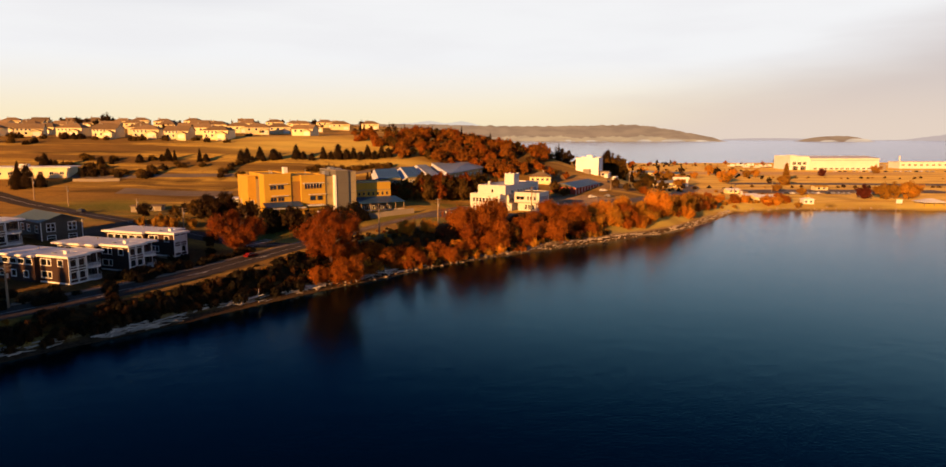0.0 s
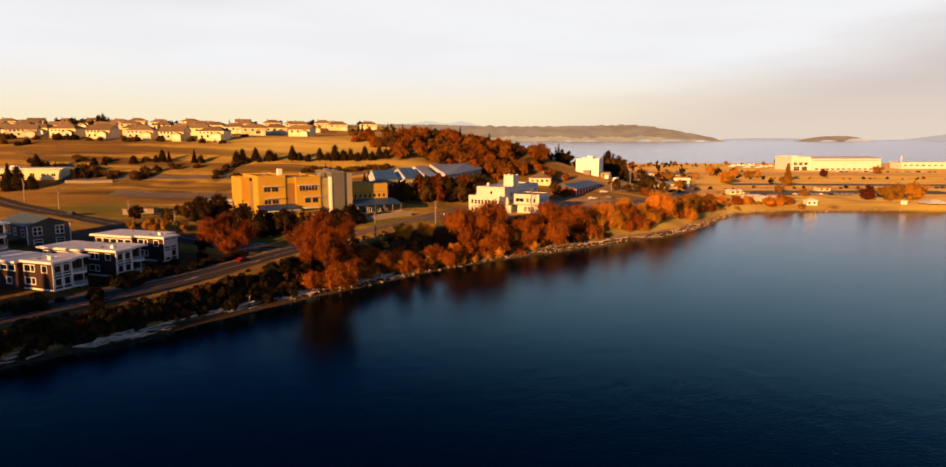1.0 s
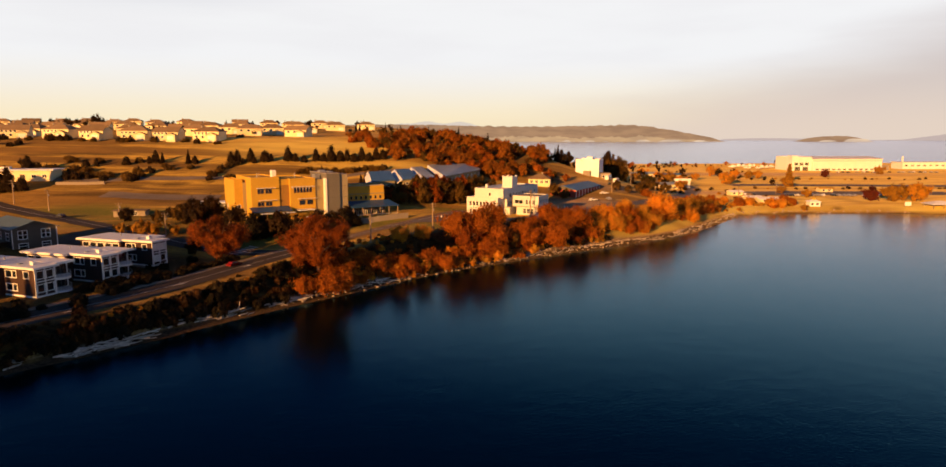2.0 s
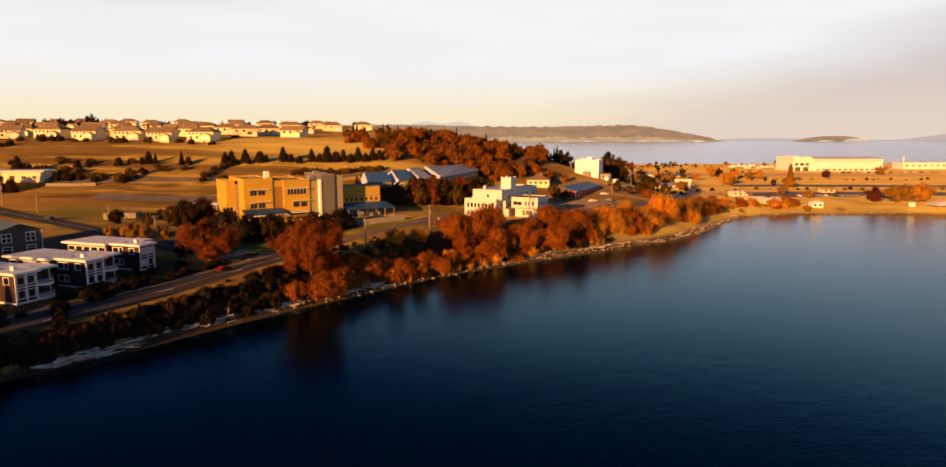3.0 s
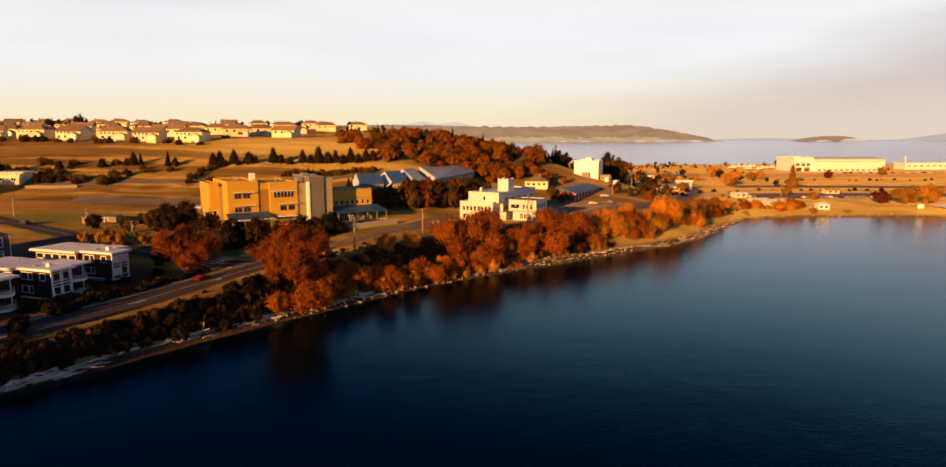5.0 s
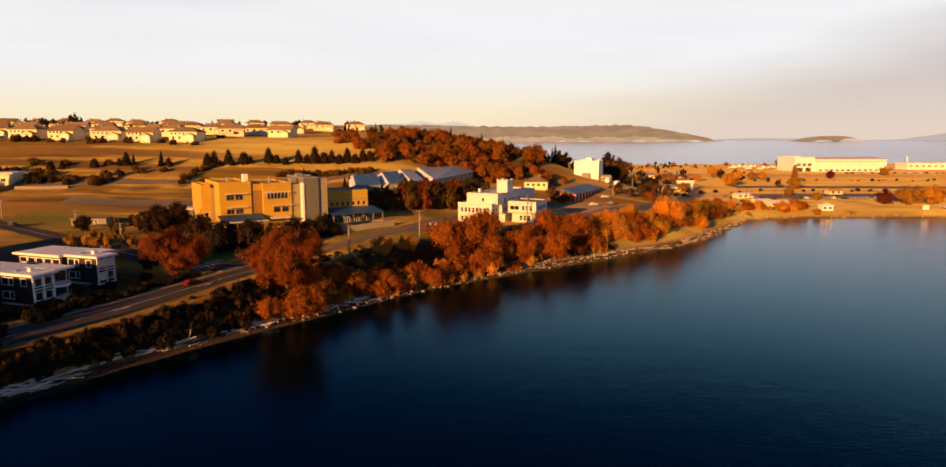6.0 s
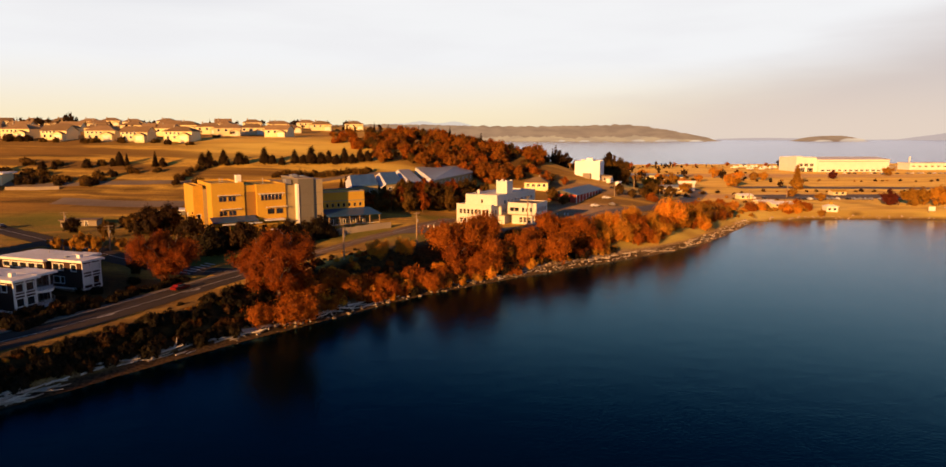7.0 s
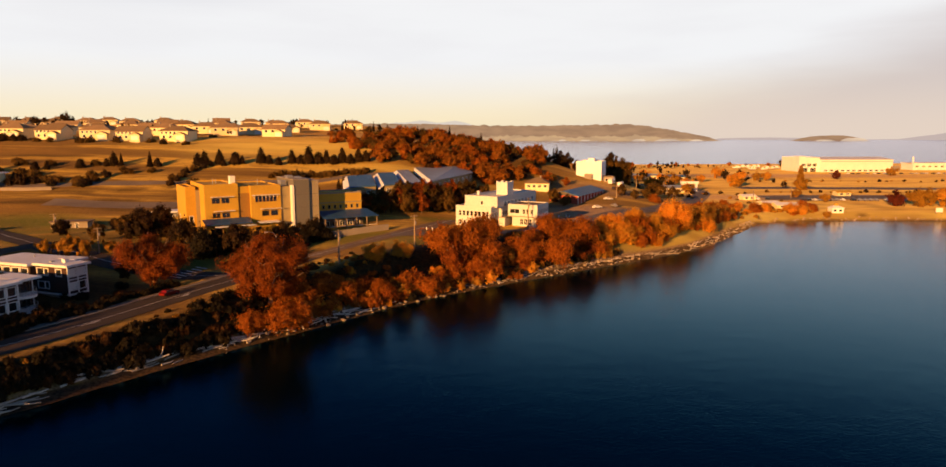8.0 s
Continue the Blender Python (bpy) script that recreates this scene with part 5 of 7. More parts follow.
def park_shelter(x, y, rot, w, d, label):
    b = thing("park_shelter", pose(x, y, gz(x, y) - 0.1, 0, 0, rot), label, "shelter")
    for px in (0.2, w / 2 - 0.15, w - 0.5):
        for py in (0.2, d - 0.5):
            part("post", boxed((px, px + 0.3, py, py + 0.3, -0.5, 2.7)), "timber", b)
    hip_roof(b, 0, w, 0, d, 2.7, 1.9, "roof_membrane", over=1.0, label="pale roof")
    part("back_wall", boxed((0.6, w - 0.6, d - 0.45, d - 0.25, -0.4, 2.4)), "concrete", b)
    return b


park_shelter(256, 381, 0, 12, 9, "picnic shelter with a pale hip roof on the shore")
kiosk = thing("kiosk", pose(191, 388, gz(193, 388) - 0.1), "small white shore kiosk with a roof cupola", "kiosk")
block(kiosk, 0, 6, 0, 4.5, -1, 2.6, "white_paint", {"front": [(0.8, 2.2, 0.9, 2.0), (3.6, 5.0, 0.9, 2.0)]}, "wall", bars=0)
hip_roof(kiosk, 0, 6, 0, 4.5, 2.6, 1.4, "roof_membrane", over=0.4)
part("cupola", boxed((2.3, 3.7, 1.6, 2.9, 3.6, 5.0), bevel=0.06), "ochre", kiosk)
board = thing("notice_board", pose(242, 384, gz(242, 384)), "white notice board on two posts", "sign")
part("post", boxed((0, 0.15, 0, 0.15, -0.3, 1.2)), "timber", board)
part("post", boxed((3.0, 3.15, 0, 0.15, -0.3, 1.2)), "timber", board)
part("panel", boxed((-0.2, 3.4, -0.06, 0.0, 0.9, 3.2)), "white_paint", board)


def low_store(x, y, rot, w, d, h, roof, label):
    b = thing("low_building", pose(x, y, gz(x + w / 2, y + d / 2) - 0.1, 0, 0, rot), label, "building", "low buildings of the marina")
    block(b, 0, w, 0, d, -1, h, "cream", {"front": row_of(max(2, int(w / 4)), 0.5, w - 0.5, 1.8, 0.8, 2.2)}, "wall", bars=1)
    gable_roof(b, 0, w, 0, d, h, d * 0.14, roof, over=0.8, along="x", wall_mat="cream")
    return b


low_store(167, 414, 8, 9, 6, 2.2, "roof_membrane", "low marina building with a pale roof")
low_store(170, 404, 6, 15, 7, 2.2, "roof_membrane", "low marina building with a broad pale roof")
low_store(171, 452, 5, 8, 6, 2.4, "roof_membrane", "small store with a white roof")
low_store(243, 478, 3, 9, 6, 2.6, "ochre", "small tan hut beside the car park")
low_store(136, 500, 10, 20, 9, 3.4, "grey_metal", "workshop with a grey metal roof")
low_store(150, 640, 0, 26, 9, 3.4, "grey_metal", "dark-roofed store among trees")
low_store(172, 622, 0, 18, 9, 3.4, "blue_metal", "blue-roofed store among trees")
gate = thing("entrance_gate", pose(152.9, 513.3, gz(158.4, 513.3)), "white gatehouse arch across the road", "gate")
for px in (0, 9.4):
    part("pier", boxed((px, px + 1.6, 0, 2, -0.5, 5.4)), "white_paint", gate)
part("lintel", boxed((-0.6, 11.6, -0.4, 2.4, 5.4, 7.0), bevel=0.06), "white_paint", gate)


# ---------------------------------------------------------------- poles and lamps
def utility_pole(h):
    b = thing("utility_pole", pose(0, 0, 0), "tall weathered wooden utility pole with crossarms", "utility pole", "utility poles")
    part("pole", tube(bmesh.new(), [(0, 0, -0.6), (0, 0, h * 0.5), (0, 0, h)], [0.26, 0.22, 0.17], 8), "timber", b)
    for z in (h - 0.5, h - 1.5):
        part("crossarm", boxed((-1.2, 1.2, -0.16, -0.02, z, z + 0.16)), "timber", b)
    for xx in (-1.05, -0.5, 0.5, 1.05):
        part("insulator", tube(bmesh.new(), [(xx, -0.09, h - 0.34), (xx, -0.09, h - 0.12)], [0.06, 0.045], 6), "concrete", b)
    part("transformer", tube(bmesh.new(), [(0.32, 0, h - 3.0), (0.32, 0, h - 2.0)], [0.26, 0.26], 10), "steel", b)
    return b


POLES = [(-98.8, 140, 9.5), (-196, 301, 10.5), (-175, 291, 9), (-133.6, 267.5, 6.5), (-100.2, 232.2, 7.5), (-30.5, 219, 9.0), (-12.4, 241.5, 9.6), (24.6, 280, 11), (78, 381, 8), (117, 434, 8), (95.3, 411, 7), (160, 412, 9), (205, 462, 8)]
first_pole = utility_pole(9.6)
for i, (x, y, h) in enumerate(POLES):
    m = pose(x, y, gz(x, y), 0, 0, 40 + 7 * (i % 3)) @ Matrix.Diagonal((1, 1, h / 9.6, 1))
    if i == 0:
        first_pole.matrix_world = m
    else:
        c = copy_thing(first_pole, pose(x, y, gz(x, y), 0, 0, 40 + 7 * (i % 3)))
        c.scale = (1, 1, h / 9.6)


def street_lamp(x, y, rot):
    b = thing("street_lamp", pose(x, y, gz(x, y), 0, 0, rot), "slim steel street lamp with a curved arm", "street lamp")
    part("post", tube(bmesh.new(), [(0, 0, -0.4), (0, 0, 4), (0, 0, 7.6)], [0.11, 0.09, 0.07], 8), "steel", b)
    part("arm", tube(bmesh.new(), [(0, 0, 7.5), (0.5, 0, 8.3), (1.4, 0, 8.7), (2.4, 0, 8.7)], [0.06, 0.06, 0.05, 0.05], 6), "steel", b)
    part("lantern", boxed((2.2, 3.1, -0.16, 0.16, 8.58, 8.76), bevel=0.04), "white_paint", b)
    return b


street_lamp(-50.5, 232, 200)


# ---------------------------------------------------------------- vehicles
def car(x, y, rot, paint, label):
    b = thing("car", pose(x, y, gz(x, y) + 0.12, 0, 0, rot), label, "car")
    bm = bmesh.new()
    prof = [(-2.2, 0.35), (-2.25, 0.8), (-2.0, 0.95), (-1.3, 1.0), (1.0, 0.98), (2.0, 0.82), (2.2, 0.55), (2.15, 0.3)]
    cab = [(-1.7, 0.97), (-1.25, 1.42), (0.25, 1.44), (1.05, 0.97)]
    for pr, hw, top in ((prof, 0.88, 0.84), (cab, 0.80, 0.66)):
        L_ = [bm.verts.new((p[0], -(hw if p[1] < 1.2 else top), p[1])) for p in pr]
        R_ = [bm.verts.new((p[0], (hw if p[1] < 1.2 else top), p[1])) for p in pr]
        bm.faces.new(L_[::-1])
        bm.faces.new(R_)
        for i in range(len(pr)):
            j = (i + 1) % len(pr)
            bm.faces.new((L_[i], L_[j], R_[j], R_[i]))
    part("body", bm, paint, b)
    part("windscreen", boxed((0.45, 0.85, -0.62, 0.62, 1.12, 1.30)), "glass", b)
    part("side_window", boxed((-1.1, 0.4, -0.755, -0.70, 1.05, 1.34)), "glass", b)
    part("side_window", boxed((-1.1, 0.4, 0.70, 0.755, 1.05, 1.34)), "glass", b)
    for wx in (-1.35, 1.35):
        for wy in (-0.8, 0.8):
            part("wheel", tube(bmesh.new(), [(wx, wy - 0.1, 0.32), (wx, wy + 0.1, 0.32)], [0.32, 0.32], 10), "rubber", b)
    for wy in (-0.6, 0.6):
        part("headlight", boxed((2.12, 2.24, wy - 0.16, wy + 0.16, 0.58, 0.72)), "white_paint", b)
        part("tail_light", boxed((-2.29, -2.2, wy - 0.16, wy + 0.16, 0.62, 0.76)), "car_red", b)
    return b


first_car = car(-65.6, 197.0, 66, "car_red", "red hatchback on the shore road")
car(72, 372, 20, "car_white", "white van-like car parked on gravel")
car(30, 276.5, 10, "car_dark", "dark car parked before the white building")
car(-160.5, 275, 148, "car_dark", "dark car on the hill road")
silver = car(70, 350, 100, "car_silver", "silver car parked on gravel")
row_rnd = random.Random(5)
paints = [silver, car(180, 452, 80, "car_white", "white car parked on the asphalt"), car(186, 452, 80, "car_dark", "dark car parked on the asphalt")]
for i in range(26):
    x = 205 + i * 3.4
    y = 447 + 0.02 * i
    if row_rnd.random() < 0.78:
        c = copy_thing(row_rnd.choice(paints), pose(x, y, gz(x, y) + 0.12, 0, 0, 88 + row_rnd.uniform(-3, 3)))
        tagged(c, group="cars in the marina car park")
for i in range(34):
    x = 366 + i * 5.4
    y = 716 + row_rnd.uniform(-2, 2)
    if row_rnd.random() < 0.7:
        c = copy_thing(row_rnd.choice(paints), pose(x, y, gz(x, y) + 0.12, 0, 0, 90))
        tagged(c, group="cars before the hangar")


def trailer(x, y, rot, label):
    """A boxy travel trailer on wheels with a drawbar."""
    b = thing("travel_trailer", pose(x, y, gz(x, y) + 0.05, 0, 0, rot), label, "trailer", "trailers by the white block")
    part("body", boxed((-3.2, 3.2, -1.2, 1.2, 0.5, 2.9), bevel=0.2), "car_white", b, "white panelled body")
    for q in (-1.8, 0.6):
        part("window", boxed((q, q + 1.2, -1.24, -1.19, 1.5, 2.2)), "glass", b)
    part("door", boxed((2.2, 2.9, -1.24, -1.19, 0.6, 2.4)), "grey_metal", b)
    part("drawbar", boxed((3.2, 4.4, -0.08, 0.08, 0.5, 0.62)), "steel", b)
    for wx in (-0.5, 0.4):
        for wy in (-1.05, 1.05):
            part("wheel", tube(bmesh.new(), [(wx, wy - 0.1, 0.33), (wx, wy + 0.1, 0.33)], [0.33, 0.33], 10), "rubber", b)
    return b


trailer(83.5, 419, 62, "white travel trailer parked beside the white block")
trailer(87.5, 415, 66, "white travel trailer parked on gravel")
trailer(85, 428, 58, "white travel trailer behind the small hut")


# ---------------------------------------------------------------- boat yard, bollards
def boat():
    b = thing("boat", pose(0, 0, 0), "white cabin boat standing in the boat yard", "boat", "boats in the yard")
    bm = bmesh.new()
    secs = [(-4.0, 1.2, 1.0), (-1.5, 1.45, 0.9), (1.5, 1.3, 1.0), (3.2, 0.7, 1.2), (4.3, 0.05, 1.5)]
    rows = []
    for xx, hw, keel in secs:
        rows.append([bm.verts.new((xx, -hw, 2.4)), bm.verts.new((xx, -hw * 0.8, keel + 0.3)), bm.verts.new((xx, 0, keel)), bm.verts.new((xx, hw * 0.8, keel + 0.3)), bm.verts.new((xx, hw, 2.4))])
    for a, c in zip(rows[:-1], rows[1:]):
        for k in range(4):
            bm.faces.new((a[k], a[k + 1], c[k + 1], c[k]))
        bm.faces.new((a[4], a[0], c[0], c[4]))
    bm.faces.new(rows[0])
    part("hull", bm, "white_paint", b)
    part("cabin", boxed((-2.6, 1.0, -0.95, 0.95, 2.4, 3.9), bevel=0.15), "white_paint", b)
    part("cabin_window", boxed((-2.0, 0.6, -1.0, -0.94, 3.0, 3.6)), "glass", b)
    part("mast", tube(bmesh.new(), [(0.6, 0, 3.8), (0.6, 0, 9.5)], [0.09, 0.05], 6), "steel", b)
    for xx in (-2.5, 1.5):
        part("stand", boxed((xx, xx + 0.2, -0.9, 0.9, -0.2, 1.1)), "timber", b)
    return b


rnd = random.Random(171)
first_boat = boat()
for i in range(20):
    x, y = (308 + i * 3.6 + rnd.uniform(-2, 2), 800 + rnd.uniform(-25, 40)) if i < 14 else (470 + i * 6 + rnd.uniform(-4, 4), 700 + rnd.uniform(-6, 6))
    m = pose(x, y, gz(x, y), 0, 0, rnd.uniform(0, 180))
    if i == 0:
        first_boat.matrix_world = m
    else:
        copy_thing(first_boat, m)
bollard = thing("bollard", pose(0, 0, 0), "short white concrete bollard by the car park", "bollard", "bollards")
part("post", tube(bmesh.new(), [(0, 0, -0.2), (0, 0, 0.9), (0, 0, 1.0)], [0.22, 0.2, 0.1], 8), "white_paint", bollard)
for i, (x, y) in enumerate([(-11, 278), (-9, 278), (-7, 278), (40, 314), (43, 314), (44, 312)]):
    if i == 0:
        bollard.matrix_world = pose(x, y, gz(x, y))
    else:
        copy_thing(bollard, pose(x, y, gz(x, y)))
for i, (x, y, r) in enumerate(((60.8, 342.2, 30), (81.2, 403.5, 80), (146.8, 502.0, 200), (153.7, 507.9, 10))):
    c = copy_thing(paints[(i + 1) % 3], pose(x, y, gz(x, y) + 0.12, 0, 0, r))
    tagged(c, group="cars on the gravel yard")


# ---------------------------------------------------------------- trees and shrubs
def leaf_mesh(name, centres, radii, per, size, seed, squash=0.8, droop=0.0):
    """Many small upright leaf sprays, each a slender pointed triangle, gathered in soft uneven clumps."""
    r = np.random.RandomState(seed)
    V, F = [], []
    for (c, rad) in zip(centres, radii):
        n = max(6, int(per * (rad / np.mean(radii)) ** 2))
        d = r.normal(size=(n, 3))
        d /= np.linalg.norm(d, axis=1)[:, None]
        q = rad * (0.12 + 1.55 * r.rand(n) ** 1.2)
        p = np.asarray(c) + d * q[:, None] * np.array([0.9, 0.9, 1.15 * squash + 0.25])
        out = np.asarray(c) - np.array([0, 0, np.mean(np.asarray(centres)[:, 2]) * 0.7])
        out = out / (np.linalg.norm(out) + 1e-6)
        nrm = 0.25 * d + 0.8 * out + 0.45 * r.normal(size=(n, 3)) + np.array([0, 0, 0.1 - droop])
        nrm /= np.linalg.norm(nrm, axis=1)[:, None]
        rise = r.normal(size=(n, 3)) * 0.65 + np.array([0, 0, 1.0])
        u = np.cross(np.cross(nrm, rise), nrm)
        u /= np.linalg.norm(u, axis=1)[:, None]
        w = np.cross(nrm, u)
        s = size * (0.55 + 0.9 * r.rand(n))[:, None]
        k = len(V)
        spray = np.stack([p + u * s * 1.6, p - u * s * 0.9 - w * s * 0.55, p - u * s * 0.75 + w * s * 0.6], axis=1)
        V.extend(spray.reshape(-1, 3).tolist())
        F.extend([(k + 3 * i, k + 3 * i + 1, k + 3 * i + 2) for i in range(n)])
    return mesh_from(name, V, F)


def broadleaf(name, h, spread, trunk_r, clumps, per, size, leaf, seed, label, bark="bark", low=0.28, group="", category="tree", lean=0.0, twigs=0, lump=(0.05, 0.14), gap=-0.3):
    """A tapered trunk that forks into limbs, each ending in clumps of leaves."""
    r = random.Random(seed)
    b = thing(name, pose(0, 0, 0), label, category, group)
    tops, bm = [], bmesh.new()
    fork = h * low
    tube(bm, [(0, 0, -0.8), (0.1, 0, fork * 0.5), (lean * fork, 0.1, fork)], [trunk_r * 1.25, trunk_r, trunk_r * 0.8], 8)
    n = 6 if h > 8 else 4
    for i in range(n):
        a = 2 * math.pi * i / n + r.uniform(-0.4, 0.4)
        reach = spread * r.uniform(0.28, 0.46)
        e = Vector((math.cos(a) * reach, math.sin(a) * reach, h * r.uniform(0.5, 0.82)))
        s = Vector((lean * fork, 0.1, fork * 0.95))
        mid = s.lerp(e, 0.5) + Vector((r.uniform(-0.4, 0.4), r.uniform(-0.4, 0.4), h * 0.05))
        tube(bm, [s, mid, e], [trunk_r * 0.55, trunk_r * 0.36, trunk_r * 0.1], 6)
        for k in range(3):
            a2 = a + r.uniform(-1.1, 1.1)
            e2 = mid.lerp(e, r.uniform(0.2, 0.9)) + Vector((math.cos(a2), math.sin(a2), r.uniform(0.1, 0.7))) * spread * 0.16
            tube(bm, [mid.lerp(e, 0.3), e2], [trunk_r * 0.22, trunk_r * 0.06], 5)
            tops.append(e2)
        tops.append(e)
    for i in range(twigs):
        a, zz = r.uniform(0, 6.283), r.uniform(0.35, 0.95)
        s = Vector((math.cos(a) * spread * 0.12, math.sin(a) * spread * 0.12, h * zz * 0.6))
        q = math.sin(math.pi * min(0.95, zz)) ** 0.5
        e = Vector((math.cos(a) * spread * 0.56 * q, math.sin(a) * spread * 0.56 * q, h * (zz + 0.04)))
        k = s.lerp(e, 0.6) + Vector((r.uniform(-0.6, 0.6), r.uniform(-0.6, 0.6), r.uniform(-0.3, 0.3)))
        tube(bm, [s, k, e], [0.11, 0.085, 0.03], 4)
        f = k.lerp(e, 0.3)
        tube(bm, [f, f + (e - k).length * 0.6 * Vector((math.cos(a + 0.7), math.sin(a + 0.7), 0.5)).normalized()], [0.07, 0.025], 4)
    part("trunk", bm, bark, b, "forking trunk and limbs")
    C, R = [], []
    while len(C) < clumps:
        if r.random() < 0.45:
            t = r.choice(tops)
            c = t + Vector((r.gauss(0, 1), r.gauss(0, 1), r.gauss(0, 0.7))) * spread * 0.09
        else:
            a, q = r.uniform(0, 2 * math.pi), math.sqrt(r.random())
            zz = r.uniform(low * 0.75, 1.0)
            prof = math.sin(math.pi * min(1, max(0.06, (zz - low * 0.55) / (1.02 - low * 0.55))) ** 0.85) ** 0.6
            lobe = 1 + 0.6 * noise.noise(Vector((math.cos(a) * 1.25, math.sin(a) * 1.25, zz * 2.4 + seed * 3.1)))
            c = Vector((math.cos(a) * q * prof * lobe * spread / 2, math.sin(a) * q * prof * lobe * spread / 2, zz * h * 0.96))
        if h > 6 and spread > 6.5 and noise.noise(c * 0.42 + Vector((seed, 0, 0))) < gap:
            continue
        C.append(tuple(c))
        R.append(spread * r.uniform(*lump))
    part_mesh("crown", leaf_mesh("crown", C, R, per, size, seed), leaf, b, "uneven leafy crown")
    return b


def shrub(name, h, spread, clumps, per, size, leaf, seed, label, group, category="shrub", taper=0.0):
    r = random.Random(seed)
    b = thing(name, pose(0, 0, 0), label, category, group)
    bm = bmesh.new()
    for i in range(5):
        a = 1.3 * i
        tube(bm, [(0, 0, -0.4), (math.cos(a) * spread * 0.15, math.sin(a) * spread * 0.15, h * 0.4), (math.cos(a) * spread * 0.3, math.sin(a) * spread * 0.3, h * 0.75)], [0.09, 0.06, 0.025], 3)
    part("stem", bm, "bark", b)
    C, R = [], []
    for i in range(clumps):
        a, q = r.uniform(0, 6.283), math.sqrt(r.random())
        top = h * (1 - 0.55 * q * q)
        zz = r.uniform(0.12, 0.92) * top
        q = q * (1 - taper * zz / h)
        C.append((math.cos(a) * q * spread / 2, math.sin(a) * q * spread / 2, zz))
        R.append(spread * r.uniform(0.10, 0.18))
    part_mesh("foliage", leaf_mesh("foliage", C, R, per, size, seed), leaf, b, "dense foliage")
    return b


def conifer(name, h, spread, tiers, per, size, seed, label, group, leaf="fir_leaf"):
    r = np.random.RandomState(seed)
    b = thing(name, pose(0, 0, 0), label, "tree", group)
    part("trunk", tube(bmesh.new(), [(0, 0, -0.8), (0, 0, h * 0.5), (0, 0, h * 0.98)], [h * 0.022, h * 0.014, 0.03], 7), "bark", b)
    V, F = [], []
    for i in range(tiers):
        u = (i + 0.5) / tiers
        z = h * (0.08 + 0.92 * u)
        rad = spread / 2 * (1 - u) ** 0.8 * (0.75 + 0.45 * r.rand()) + 0.12
        m = max(5, int(per * (1 - u) + 4))
        for k in range(m):
            a = r.uniform(0, 2 * math.pi)
            L_ = rad * (0.55 + 0.55 * r.rand())
            d = np.array([math.cos(a), math.sin(a), -0.28 - 0.2 * r.rand()])
            s = np.array([-math.sin(a), math.cos(a), 0.25 * r.normal()]) * size * (0.6 + 0.6 * r.rand())
            o = np.array([0, 0, z + 0.3 * r.normal()])
            k0 = len(V)
            V += [tuple(o + d * L_ * 0.15), tuple(o + d * L_ * 0.6 - s), tuple(o + d * L_ + np.array([0, 0, -0.1])), tuple(o + d * L_ * 0.6 + s)]
            F.append((k0, k0 + 1, k0 + 2, k0 + 3))
    part_mesh("crown", mesh_from("crown", V, F), leaf, b, "dark needle crown")
    return b


def plant(kinds, spots, seed, scale=(0.85, 1.2), sink=0.1):
    """Sets the kinds at the spots; the first use of a kind is the built one, the rest are copies."""
    rnd = random.Random(seed)
    for x, y, *k in spots:
        kind = kinds[k[0] % len(kinds)] if k and k[0] is not None else rnd.choice(kinds)
        s = (k[1] if len(k) > 1 else 1.0) * rnd.uniform(*scale)
        m = pose(x, y, gz(x, y) - sink, 0, 0, rnd.uniform(0, 360))
        if not kind.get("planted"):
            ob = kind
            ob.matrix_world = m
            kind["planted"] = 1
        else:
            ob = copy_thing(kind, m)
        ob.scale = (s, s, s * rnd.uniform(0.92, 1.1))


def along(line, step, jitter, off, seed, start=0.0, end=1.0):
    """Spots beside a line, off metres to its left, shaken about."""
    rnd = random.Random(seed)
    pts = smooth_line(line, step)
    pts = pts[int(len(pts) * start):int(len(pts) * end)]
    out = []
    for i, p in enumerate(pts[:-1]):
        d = (pts[i + 1] - p).normalized()
        o = rnd.uniform(*off) if isinstance(off, tuple) else off
        out.append((p.x - d.y * o + rnd.uniform(-jitter, jitter), p.y + d.x * o + rnd.uniform(-jitter, jitter)))
    return out


# the two great oaks
oak_a = broadleaf("oak_tree", 13.0, 13.6, 0.42, 300, 170, 0.16, "oak_leaf", 21, "broad oak with russet evening foliage beside the road", "bark_pale", 0.3, twigs=10, lump=(0.035, 0.085), gap=-0.04)
oak_a.matrix_world = pose(-73.2, 206, gz(-73.2, 206) - 0.1, 0, 0, 20)
oak_b = broadleaf("oak_tree", 15.0, 14.8, 0.5, 380, 170, 0.16, "oak_leaf", 23, "great spreading oak on the shore bank", "bark_pale", 0.12, twigs=14, lump=(0.035, 0.085), gap=-0.04)
oak_b.matrix_world = pose(-41.0, 192.0, gz(-41.0, 192.0) - 0.1, 0, 0, 70)

